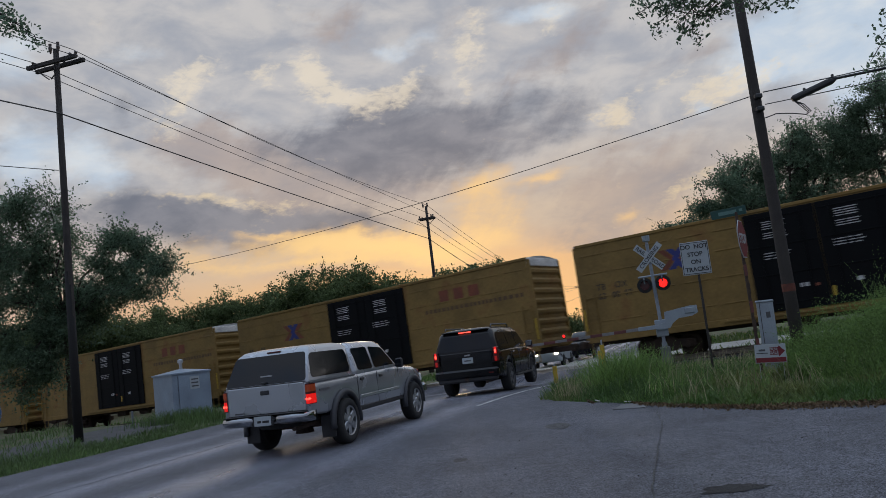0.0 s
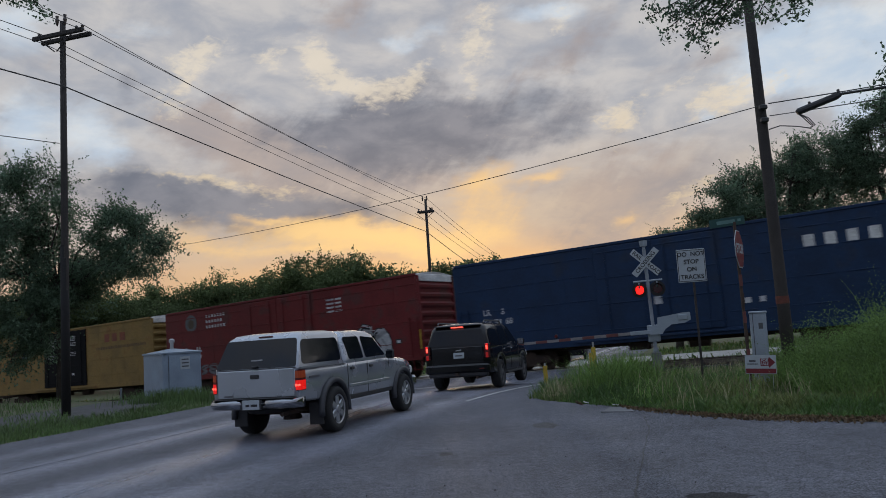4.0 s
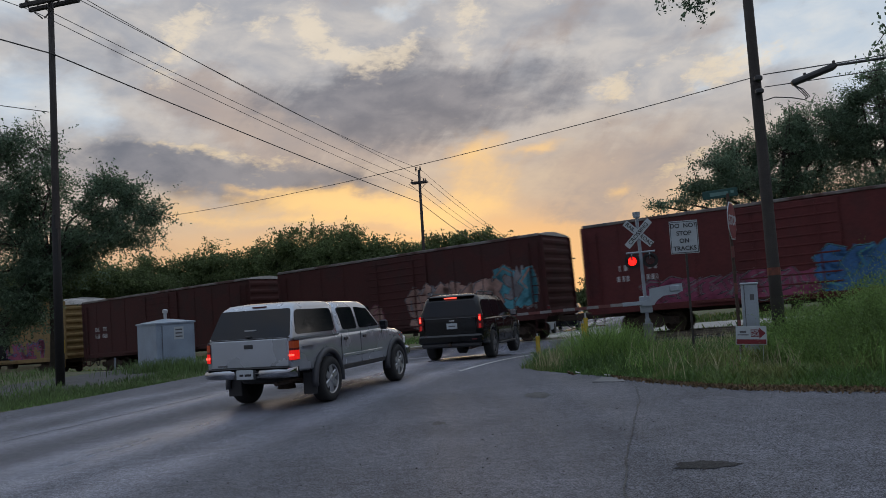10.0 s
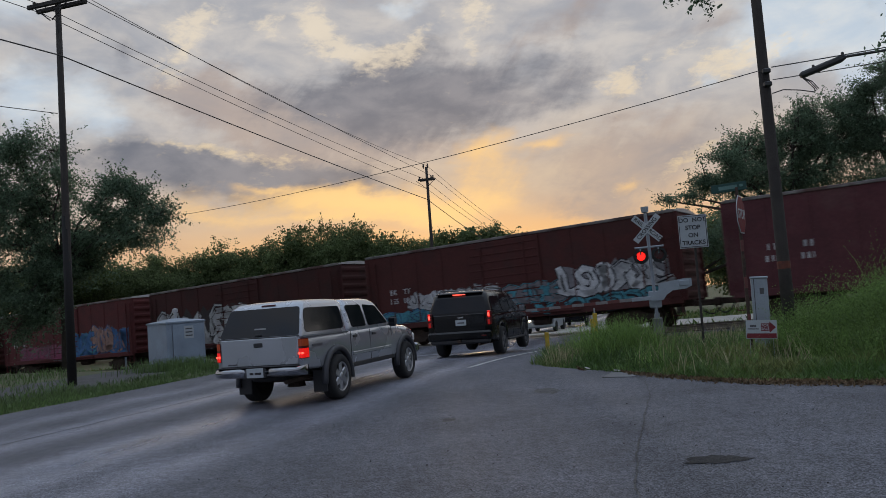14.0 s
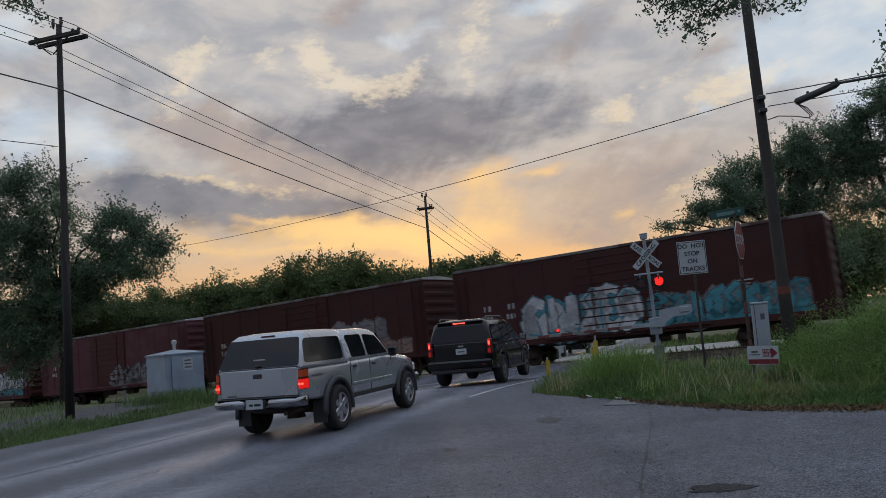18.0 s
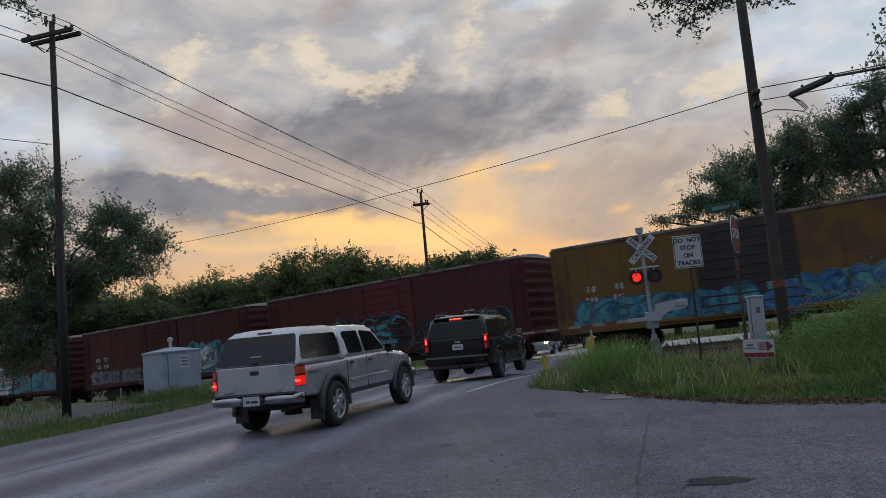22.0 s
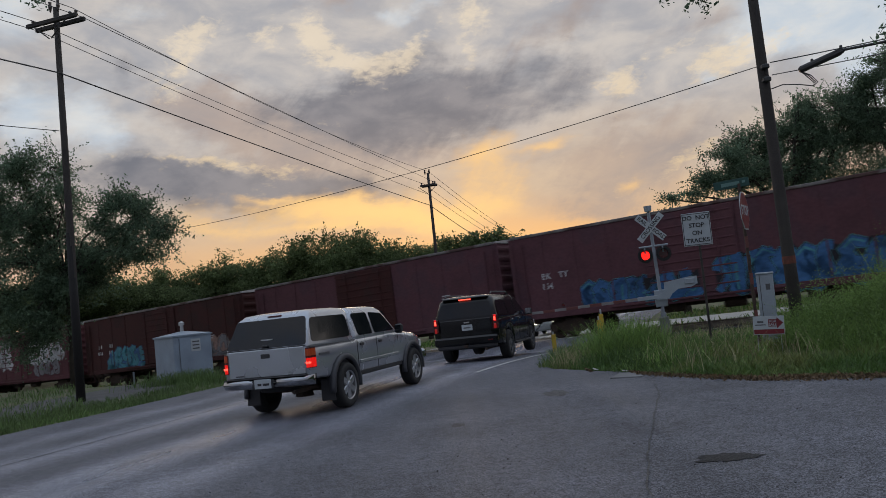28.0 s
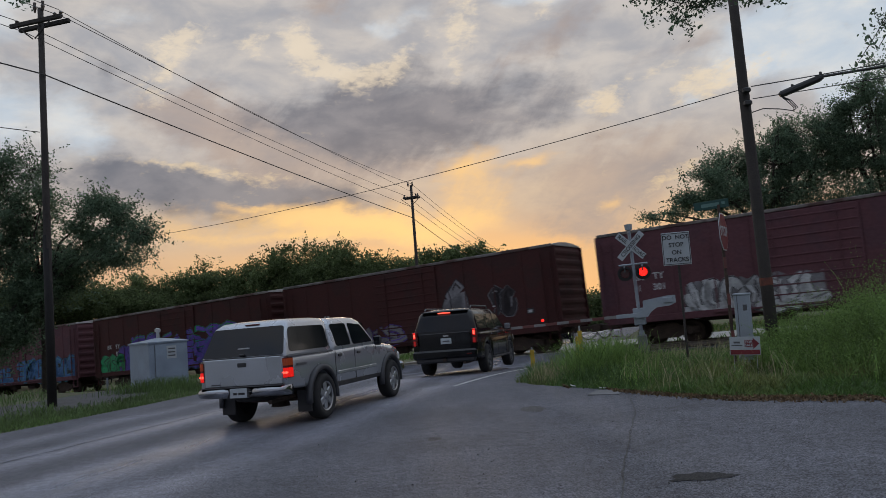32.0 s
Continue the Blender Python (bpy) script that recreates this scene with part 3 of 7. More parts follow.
def road_s():
    """Where the road's line meets the track."""
    x, y = road_at(0, -1.5)
    k = (TRACK_OFF - (NX * x + NY * y)) / (NX * RX + NY * RY)
    return UX * (x + RX * k) + UY * (y + RY * k)


def build_track():
    verts, faces = [], []
    for i in range(60):
        s = 19 + i * 1.5
        for off in (-6.6, -5.6, -4.2, -3.0):
            x, y = on_track(s, off + 0.3 * noise.noise((s * 0.4, off, 0)))
            verts.append((x, y, max(gz(x, y), -9) + (0.05 if off > -6.5 else -0.06)))
    for i in range(59):
        for j in range(3):
            p = i * 4 + j
            faces.append((p, p + 4, p + 5, p + 1))
    tagged(data_part("gravel_strip", verts, faces, M["gravel"], None, True), "grey gravel strip beside the railway track", "gravel", kind="structure")
    # worn gravel lane between the road's grass edge and the shrubs
    verts, faces = [], []
    for i in range(40):
        a = -2 + i * 0.6
        for b in (-8.4, -9.4, -11.0, -12.6, -14.2):
            x, y = road_at(a, b + 0.35 * noise.noise((a * 0.5, b, 4)))
            verts.append((x, y, gz(x, y) + (0.03 if -14 < b < -8.5 else -0.08)))
    for i in range(39):
        for j in range(4):
            p = i * 5 + j
            faces.append((p, p + 1, p + 6, p + 5))
    tagged(data_part("gravel_lane", verts, faces, M["gravel"], None, True), "grey gravel lane behind the grass strip", "gravel", kind="structure")
    tr = thing("railway_track", pose(0, 0, 0), "railway track on grey ballast with wooden ties", "track", kind="structure")
    st = [-130 + 3 * i for i in range(100)]
    bm = bmesh.new()
    rings = []
    for s in st:
        ring = []
        for off, dz in ((-3.4, -0.75), (-1.75, -0.2), (1.75, -0.2), (3.4, -0.75)):
            x, y = on_track(s, off)
            ring.append((x, y, rail_z(s) + dz))
        rings.append(ring)
    loft(bm, rings)
    part("ballast", bm, M["gravel"], tr)
    for off in (-0.755, 0.755):
        bm = bmesh.new()
        rings = []
        for s in st:
            ring = []
            for o, dz in ((-0.07, -0.17), (0.07, -0.17), (0.02, -0.13), (0.02, -0.05), (0.036, -0.03), (0.036, 0), (-0.036, 0), (-0.036, -0.03), (-0.02, -0.05), (-0.02, -0.13)):
                x, y = on_track(s, off + o)
                ring.append((x, y, rail_z(s) + dz))
            rings.append(ring)
        part("rail", loft(bm, rings), M["steel"], tr)
    first = None
    for i in range(170):
        s = -18 + i * 0.53
        if abs(s - road_s()) < 6.4:
            continue
        x, y = on_track(s, 0)
        m = pose(x, y, rail_z(s) - 0.24, 0, 0, 90 + TRACK_TURN + random.uniform(-1, 1))
        if first is None:
            first = part("tie", boxbm((0, 0, 0), (0.22, 2.6, 0.18), 0.015), M["tie"], tr)
            first.matrix_basis = m
        else:
            t = new("tie", first.data)
            t.parent, t.matrix_basis = tr, m


# ---- the train ----
PAINT = {}


def paint(key, base, rough=0.7, second=None, cover=0.62, vary=0.2, spec=0.28):
    if key not in PAINT:
        PAINT[key] = material(key, base, rough, vary=vary, scale=0.9, fine=9, second=second, cover=cover, bump=0.05, spec=spec)
    return PAINT[key]


CARS = []
SIDE = 1.56                   # half a car's width


def strip(bm, x0, x1, z0, z1, y0=SIDE, out=0.012):
    """A thin plate on the side that faces the road."""
    return box(bm, ((x0 + x1) / 2, y0 + out / 2, (z0 + z1) / 2), (abs(x1 - x0), out, z1 - z0))


def corrugated_end(L, z0, z1, sign, deep=0.1):
    """An end wall with deep horizontal ribs."""
    bm = bmesh.new()
    prof = [(0.0, z0)]
    k = 8
    for i in range(k):
        h = (z1 - z0) / k
        a = z0 + i * h
        prof += [(0.0, a + h * 0.15), (deep * 0.9, a + h * 0.38), (deep, a + h * 0.62), (0.0, a + h * 0.85)]
    prof += [(0.0, z1), (-0.06, z1), (-0.06, z0)]
    out = [(sign * (L / 2 - 0.1 + d), z) for d, z in prof]
    return prism(bm, out, "y", -SIDE + 0.03, SIDE - 0.03)


def make_bogie():
    """Side frames and bolster of a freight truck; its wheelsets are made apart."""
    bm = bmesh.new()
    for y in (-1.0, 1.0):
        prism(bm, [(-1.15, 0.36), (-0.62, 0.36), (-0.38, 0.22), (0.38, 0.22), (0.62, 0.36), (1.15, 0.36), (1.15, 0.6), (0.55, 0.66), (0.3, 0.8), (-0.3, 0.8), (-0.55, 0.66), (-1.15, 0.6)], "y", y - 0.09, y + 0.09)
        for i in (-1, 0, 1):
            cyl(bm, (i * 0.17, y, 0.28), (i * 0.17, y, 0.62), 0.075, seg=8)
        for x in (-0.87, 0.87):
            cyl(bm, (x, y - 0.16, 0.44), (x, y + 0.16, 0.44), 0.13, seg=10)
    box(bm, (0, 0, 0.62), (0.4, 2.2, 0.3), 0.03)
    return bm


def make_wheelset():
    bm = bmesh.new()
    cyl(bm, (0, -0.95, 0), (0, 0.95, 0), 0.08, seg=10)
    for y in (-0.755, 0.755):
        s = 1 if y > 0 else -1
        rings = []
        for off, r in ((-0.07, 0.35), (-0.07, 0.445), (-0.045, 0.45), (-0.04, 0.425), (0.06, 0.418), (0.06, 0.35), (0.02, 0.32), (0.02, 0.16), (0.06, 0.14)):
            rings.append([(math.cos(2 * math.pi * j / 20) * r, y + s * off, math.sin(2 * math.pi * j / 20) * r) for j in range(20)])
        loft(bm, rings)
    for a in (0, 90, 180, 270):
        box(bm, (0, 0, 0), (0.09, 0.02, 0.09), 0, pose(math.cos(radians(a)) * 0.24, 0.79, math.sin(radians(a)) * 0.24))
    return bm


BOGIE = {}
WHEELS = []


def add_bogie(car, x):
    if not BOGIE:
        BOGIE["frame"] = part("bogie", make_bogie(), M["rust"]).data
        BOGIE["wheel"] = part("wheelset", make_wheelset(), M["rust"], None, "", True).data
        for o in [o for o in scene.collection.objects if o.name in ("bogie", "wheelset")]:
            bpy.data.objects.remove(o)
    b = new("bogie", BOGIE["frame"])
    b.parent, b.matrix_basis = car, pose(x, 0, 0)
    for wx in (-0.87, 0.87):
        w = new("wheelset", BOGIE["wheel"])
        w.parent, w.matrix_basis = b, pose(wx, 0, 0.42)
        WHEELS.append(w)


def bars(name, car, mat, x, z, widths, h, gap=0.07, out=0.004):
    """A row of plain bars that stand for lettering; x runs to the reader's right."""
    for w in widths:
        part(name, strip(bmesh.new(), x, x - w, z, z + h, SIDE + out, 0.005), mat, car)
        x -= w + gap


def spray(rng, x0, x1, z0, z1, fill, line, car, cells, wash=None, dw=0.0):
    """Sprayed shapes that cannot be read: slanted bars, hooks and arcs with outlines, each lying on the last."""
    def stroke(pts, w, y, mat, name):
        bm = bmesh.new()
        n = len(pts)
        a, b = [], []
        for i, (x, z) in enumerate(pts):
            ax, az = pts[max(0, i - 1)]
            bx, bz = pts[min(n - 1, i + 1)]
            d = math.hypot(bx - ax, bz - az) or 1
            nx, nz = -(bz - az) / d, (bx - ax) / d
            ww = w * (0.5 + 0.75 * math.sin(math.pi * (0.15 + 0.7 * i / (n - 1))))
            yy = y + (0.072 if abs(x) < dw / 2 + 0.06 else 0.0)      # over the door, which stands proud
            a.append(bm.verts.new((x + nx * ww, yy, z + nz * ww)))
            b.append(bm.verts.new((x - nx * ww, yy, z - nz * ww)))
        for i in range(n - 1):
            bm.faces.new((a[i], a[i + 1], b[i + 1], b[i]))
        part(name, bm, mat, car)

    step = (x1 - x0) / cells
    h = z1 - z0
    lay = 0
    if wash:
        bm = bmesh.new()
        n = 26
        over = lambda i: SIDE + (0.0845 if abs(x0 + (x1 - x0) * i / n) < dw / 2 + 0.06 else 0.0125)
        hi = [bm.verts.new((x0 + (x1 - x0) * i / n, over(i), z1 - 0.02 + 0.3 * h * noise.noise((i * 0.6, x0, 1)))) for i in range(n + 1)]
        lo = [bm.verts.new((x0 + (x1 - x0) * i / n, over(i), z0 - 0.02 + 0.12 * h * noise.noise((i * 0.6, x0, 7)))) for i in range(n + 1)]
        for i in range(n):
            bm.faces.new((lo[i], lo[i + 1], hi[i + 1], hi[i]))
        part("sprayed_ground", bm, wash, car)
    dirt = flat_paint("spray_black", (0.02, 0.02, 0.025))
    for k in range(cells):
        cx = x0 + step * (k + 0.5)
        lean = rng.uniform(-0.15, 0.35) * step
        lift = rng.uniform(-0.08, 0.08)
        shapes = []
        for kind in rng.sample(("bar", "arc", "hook", "bolt", "loop", "foot"), 3):
            ph = rng.uniform(-0.1, 0.1)
            if kind == "bar":
                u = rng.choice((-0.32, 0.0, 0.3))
                raw = [(u, 0.02 + ph), (u + 0.03, 0.35), (u - 0.02, 0.7), (u + 0.06, 1.05)]
            elif kind == "arc":
                c0 = rng.uniform(0, 6.28)
                raw = [(0.36 * math.cos(c0 + 0.55 * i), 0.5 + 0.4 * math.sin(c0 + 0.55 * i)) for i in range(8)]
            elif kind == "hook":
                raw = [(-0.42, 0.9 + ph), (0.0, 1.0), (0.36, 0.8), (0.2, 0.5), (-0.1, 0.45 + ph)]
            elif kind == "bolt":
                raw = [(-0.38, 0.98), (0.1, 0.72 + ph), (-0.15, 0.42), (0.42, 0.02)]
            elif kind == "foot":
                raw = [(-0.5, 0.2 + ph), (-0.15, 0.1), (0.25, 0.02), (0.7, 0.14)]
            else:
                raw = [(-0.45, 0.15), (-0.1, 0.0), (0.35, 0.12), (0.5, 0.45 + ph), (0.3, 0.6)]
            pts = [(cx + u * abs(step) * 1.2 - (v - 0.5) * lean, z0 + min(1.12, max(-0.03, v + lift)) * h) for u, v in raw]
            shapes.append((pts, h * rng.uniform(0.09, 0.17)))
        lay += 1
        y = SIDE + 0.013 + 0.0036 * (lay % 4) + 0.0001 * lay
        for pts, w in shapes:
            stroke(pts, w + 0.05, y, line, "sprayed_halo")
        for pts, w in shapes:
            stroke(pts, w + 0.026, y + 0.0009, dirt, "sprayed_outline")
        for pts, w in shapes:
            stroke(pts, w, y + 0.0018, fill, "sprayed_stroke")
        pts, w = shapes[-1]
        stroke([(px + w * 0.3, pz + w * 0.35) for px, pz in pts[:3]], w * 0.22, y + 0.0027, line, "sprayed_shine")


def boxcar(lead, high, body, door, label, marks="mark", art=(), door_w=None, roofc=None, seed=0, ends=None, logo=None, number=None, plate=False):
    """A boxcar whose leading end is lead metres along the track at the start. Its x points the way it goes, +y faces the road."""
    rng = random.Random(seed + 77)
    L, top, zb = (18.6, 4.97, 1.02) if high else (15.55, 4.56, 1.02)
    dw = door_w or (4.9 if high else 3.6)
    ends = ends or body
    car = thing("boxcar", pose(0, 0, 0), label, "freight car", "cars of the freight train")
    CARS.append((car, lead - L / 2))
    bm = boxbm((0, 0, (zb + top) / 2), (L - 0.3, SIDE * 2, top - zb), 0.02)
    part("body", bm, body, car)
    # side panels between raised seams
    xs = [dw / 2 + i * ((L / 2 - 0.12) - dw / 2) / (5 if high else 4) for i in range((5 if high else 4) + 1)]
    for sgn in (-1, 1):
        for i, (a, b) in enumerate(zip(xs, xs[1:])):
            bm = bmesh.new()
            strip(bm, sgn * (a + 0.02), sgn * (b - 0.02), zb + 0.18, top - 0.1, SIDE, 0.006)
            part("side_panel", bm, body, car)
            if high:
                for z in (1.75, 2.75, 3.75, 4.5):
                    part("rib", boxbm((sgn * (a + b) / 2, SIDE + 0.012, z), (b - a - 0.35, 0.03, 0.045), 0.01), body, car)
            else:
                part("rib", boxbm((sgn * b, SIDE + 0.012, (zb + top) / 2 + 0.05), (0.06, 0.03, top - zb - 0.3), 0.008), body, car)
    for y in (-SIDE, SIDE):
        s = 1 if y > 0 else -1
        part("side_sill", boxbm((0, y + s * 0.01, zb + 0.02), (L - 0.25, 0.08, 0.26), 0.015), body, car)
        bm = boxbm((0, y + s * 0.01, top - 0.03), (L - 0.2, 0.07, 0.12), 0.015)
        part("eave", bm, roofc or (body if high else M["roof_edge"]), car)
        # doors with ribs, latch bars and rollers
        leaves = 2 if high else 1
        for k in range(leaves):
            w = dw / leaves
            cx = -dw / 2 + w * (k + 0.5)
            bm = boxbm((cx, y + s * 0.045, (zb + top) / 2 + 0.02), (w - 0.03, 0.07, top - zb - 0.32), 0.012)
            d = part("door", bm, door, car)
            for i in range((9 if not high else 4) if s > 0 else 0):
                z = zb + 0.45 + i * (top - zb - 0.8) / (8 if not high else 3)
                part("door_rib", boxbm((cx, y + s * 0.085, z), (w - 0.25, 0.03, 0.06 if not high else 0.05), 0.01), door, d)
            for i in (-0.3, 0.3):
                part("latch_bar", cyl(bmesh.new(), (cx + i * w, y + s * 0.11, zb + 0.2), (cx + i * w, y + s * 0.11, top - 0.2), 0.022, seg=6), door, d)
        part("door_track", boxbm((0, y + s * 0.07, zb + 0.06), (dw * (1.5 if high else 1.9), 0.1, 0.08), 0.01), body, car)
    # roof with cross ribs
    bm = bmesh.new()
    rings = [[(x, -SIDE - 0.02, top), (x, -SIDE * 0.5, top + 0.1), (x, 0, top + 0.14), (x, SIDE * 0.5, top + 0.1), (x, SIDE + 0.02, top), (x, SIDE, top - 0.04), (x, -SIDE, top - 0.04)] for x in (-L / 2 + 0.08, L / 2 - 0.08)]
    loft(bm, rings)
    for i in range(15):
        x = -L / 2 + 0.5 + i * (L - 1) / 14
        prism(bm, [(-SIDE, top + 0.005), (0, top + 0.17), (SIDE, top + 0.005), (0, top + 0.12)], "x", x - 0.03, x + 0.03)
    part("roof", bm, roofc or M["galv"], car)
    for sgn in (-1, 1):
        part("end_wall", corrugated_end(L, zb, top - (0.35 if high else 0.1), sgn, 0.1 if high else 0.045), ends, car)
        if high:
            part("end_cap", boxbm((sgn * (L / 2 - 0.1), 0, top - 0.17), (0.14, SIDE * 2 - 0.02, 0.36), 0.02), M["mark"], car, "white painted end plate")
        for y in (-1, 1):
            part("corner_post", boxbm((sgn * (L / 2 - 0.07), y * (SIDE - 0.05), (zb + top) / 2 - 0.03), (0.16, 0.1, top - zb - 0.06), 0.02), ends, car)
        # corner ladder, grab irons, step
        bm = bmesh.new()
        lad = 1.9 if high else 3.2
        for x in (L / 2 - 0.22, L / 2 - 0.66):
            box(bm, (sgn * x, SIDE + 0.07, zb + lad / 2), (0.04, 0.05, lad), 0)
        for i in range(int(lad / 0.38)):
            box(bm, (sgn * (L / 2 - 0.44), SIDE + 0.085, zb + 0.2 + i * 0.38), (0.46, 0.025, 0.03), 0)
        part("ladder", bm, body, car)
        bm = bmesh.new()
        for x in (L / 2 - 0.22, L / 2 - 0.66):
            box(bm, (sgn * x, SIDE - 0.03, 0.72), (0.03, 0.05, 0.55), 0)
        box(bm, (sgn * (L / 2 - 0.44), SIDE - 0.03, 0.46), (0.46, 0.07, 0.03), 0)
        part("step", bm, body, car)
        if high:
            part("grab_stripe", boxbm((sgn * (L / 2 - 0.12), SIDE + 0.03, zb + 0.85), (0.07, 0.03, 0.9), 0.005), M["yellow"], car, "yellow safety stripe")
        # coupler and hose
        bm = boxbm((sgn * (L / 2 + 0.3), 0, 0.84), (1.0, 0.22, 0.24), 0.03)
        box(bm, (sgn * (L / 2 + 0.78), 0.05, 0.84), (0.3, 0.4, 0.32), 0.05)
        part("coupler", bm, M["rust"], car)
        hose = [(sgn * (L / 2 + 0.1 + 0.85 * f), 0.35 - 0.25 * f, 0.75 - 1.5 * f * (1 - f)) for f in (0, 0.2, 0.4, 0.6, 0.8, 1.0)]
        part("brake_hose", tube(bmesh.new(), hose, 0.03, 6), M["rubber"], car)
        add_bogie(car, sgn * (L / 2 - (3.1 if high else 2.4)))
    # underframe
    bm = boxbm((0, 0, zb - 0.12), (L - 0.3, 0.6, 0.3), 0.02)
    for x in (-L / 4, 0, L / 4):
        box(bm, (x, 0, zb - 0.06), (0.2, SIDE * 1.8, 0.16), 0.01)
    box(bm, (1.2, 0.7, zb - 0.28), (0.9, 0.35, 0.35), 0.05)
    cyl(bm, (-1.6, 0.75, zb - 0.3), (-0.8, 0.75, zb - 0.3), 0.2, seg=10)
    part("underframe", bm, M["rust"], car)
    mk = flat_paint("stencil_white", (0.46, 0.46, 0.47))
    hx = L / 2
    if logo == "pool":
        # plain shapes in place of the makers' sign and slogan
        for dx, w, h in ((0.1, 0.5, 0.5), (0.9, 0.5, 0.5), (1.7, 0.55, 0.5)):
            bars("company_sign", car, M["mark_red"], -dw / 2 - 1.9 - dx, 4.3 - h, [w], h, 0, 0.008 + 0.004 * (h > 0.3))
        bars("slogan_bar", car, M["slogan"], -dw / 2 - 1.1, 3.34, [0.1 + rng.random() * 0.12 for _ in range(22)], 0.17, 0.08, 0.008)
        for sx, mm in ((0, M["mark_blue"]), (0.34, M["mark_red"])):
            for sg in (1, -1):
                bm = bmesh.new()
                cx = dw / 2 + 2.6
                prism(bm, [(cx - sg * (0.1 + sx), 4.15), (cx - sg * (0.4 + sx), 4.15), (cx - sg * (0.02 + sx * 0.8), 3.75), (cx - sg * (0.4 + sx), 3.35), (cx - sg * (0.1 + sx), 3.35), (cx + sg * (0.2 - sx * 0.8), 3.75)], "y", SIDE + 0.008, SIDE + 0.014 + sx * 0.01 + 0.003 * sg)
                part("round_sign", bm, mm, car)
        if number:
            for row, z in ((number[:2], 3.12), (number[2:], 2.74)):
                for word, x in zip(row, (hx - 1.0, hx - 1.85)):
                    lettering(word, 0.34, M["mark_dark"], car, pose(x, SIDE + 0.016, z, 90, 0, 180), 0.001)
        else:
            bars("number_bar", car, M["mark_dark"], hx - 0.8, 3.02, [0.11, 0.11], 0.22, 0.06, 0.008)
            bars("number_bar", car, M["mark_dark"], hx - 1.7, 3.02, [0.11, 0.11], 0.22, 0.06, 0.008)
            bars("number_bar", car, M["mark_dark"], hx - 0.8, 2.64, [0.1, 0.1], 0.22, 0.06, 0.008)
            bars("number_bar", car, M["mark_dark"], hx - 1.7, 2.64, [0.1, 0.1], 0.22, 0.06, 0.008)
        for dx in (-0.9, 1.5):
            for i in range(7):
                bars("data_bar", car, mk, dx + 0.3, 4.45 - i * 0.085 - 0.08 * (i > 3), [0.3 - 0.05 * (i % 2), 0.36 + 0.08 * rng.random()], 0.032, 0.05, 0.087)
        for i in range(3):
            bars("data_bar", car, mk, 1.9, 3.3 - i * 0.1, [0.34 - 0.06 * i, 0.3, 0.12], 0.035, 0.07, 0.087)
        for i in range(3):
            bars("data_bar", car, mk, -0.4, 3.4 - i * 0.1, [0.4, 0.15 + 0.1 * (i % 2), 0.2], 0.035, 0.07, 0.087)
        bars("data_bar", car, mk, 0.9, 1.95, [0.1, 0.14], 0.14, 0.05, 0.087)
        bars("data_bar", car, mk, -0.9, 1.9, [0.2], 0.14, 0.05, 0.087)
        bars("data_bar", car, M["mark_red"], 0.4, 1.92, [0.12], 0.1, 0, 0.087)
        bars("data_bar", car, M["yellow"], -0.1, 1.5, [0.09], 0.34, 0, 0.087)
    elif number:
        for row, z in ((number[:2], 2.68), (number[2:], 2.25)):
            for word, x in zip(row, (hx - 1.62, hx - 2.42)):
                if word:
                    lettering(word, 0.35, mk, car, pose(x, SIDE + 0.016, z, 90, 0, 180), 0.001)
    else:
        bars("number_bar", car, mk, hx - 1.5, 2.56, [0.11, 0.11], 0.24, 0.11, 0.01)
        bars("number_bar", car, mk, hx - 2.7, 2.56, [0.11, 0.11], 0.24, 0.11, 0.01)
        bars("number_bar", car, mk, hx - 1.4, 2.14, [0.09, 0.09, 0.09], 0.22, 0.1, 0.01)
        bars("number_bar", car, mk, hx - 2.6, 2.14, [0.09, 0.09, 0.09], 0.22, 0.1, 0.01)
        for i in range(3):
            bars("data_bar", car, mk, -hx + 3.2, 2.5 - i * 0.14, [0.3 + rng.random() * 0.3], 0.05, 0, 0.01)
        bars("data_plate", car, M["signblack"], -hx + 1.6, 1.75, [0.36], 0.24, 0, 0.01)
        bars("data_plate", car, mk, -hx + 1.52, 1.8, [0.2], 0.12, 0, 0.015)
    if plate:
        part("sign_plate", strip(bmesh.new(), -dw / 2 - 2.0, -dw / 2 - 4.6, 3.72, 4.36, SIDE, 0.022), M["signblack"], car, "dark plate behind the pale company shapes")
        for dx, w in ((0.15, 0.62), (0.95, 0.62), (1.75, 0.7)):
            part("company_sign", strip(bmesh.new(), -dw / 2 - 2.0 - dx, -dw / 2 - 2.0 - dx - w, 3.86, 4.22, SIDE + 0.022, 0.006), M["mark"], car)
    if logo == "blocks":
        bars("company_sign", car, M["mark"], hx - 14.75, 3.75, [0.36, 0.36, 0.34, 0.36], 0.44, 0.34, 0.012)
        bars("data_bar", car, mk, hx - 9.2, 2.3, [0.3], 0.3, 0, 0.09)
        bars("data_bar", car, mk, hx - 12.5, 2.0, [0.25, 0.2], 0.2, 0.3, 0.01)
    if logo == "disc":
        bm = tube(bmesh.new(), [(hx - 2.3, SIDE + 0.006, 4.2), (hx - 2.3, SIDE + 0.014, 4.2)], [0.5, 0.5], 24)
        part("round_sign", bm, M["greyplastic"], car)
        bm = tube(bmesh.new(), [(hx - 2.3, SIDE + 0.014, 4.15), (hx - 2.3, SIDE + 0.02, 4.15)], [0.28, 0.28], 7)
        part("round_sign", bm, M["mark_dark"], car)
        for i in range(3):
            bars("company_sign", car, mk, hx - 3.6, 4.4 - i * 0.3, [0.14] * (7 if i != 1 else 6), 0.16, 0.1, 0.01)
        for i in range(4):
            bars("data_bar", car, mk, hx - 12.8, 4.3 - i * 0.2, [0.5, 0.4], 0.09, 0.1, 0.01)
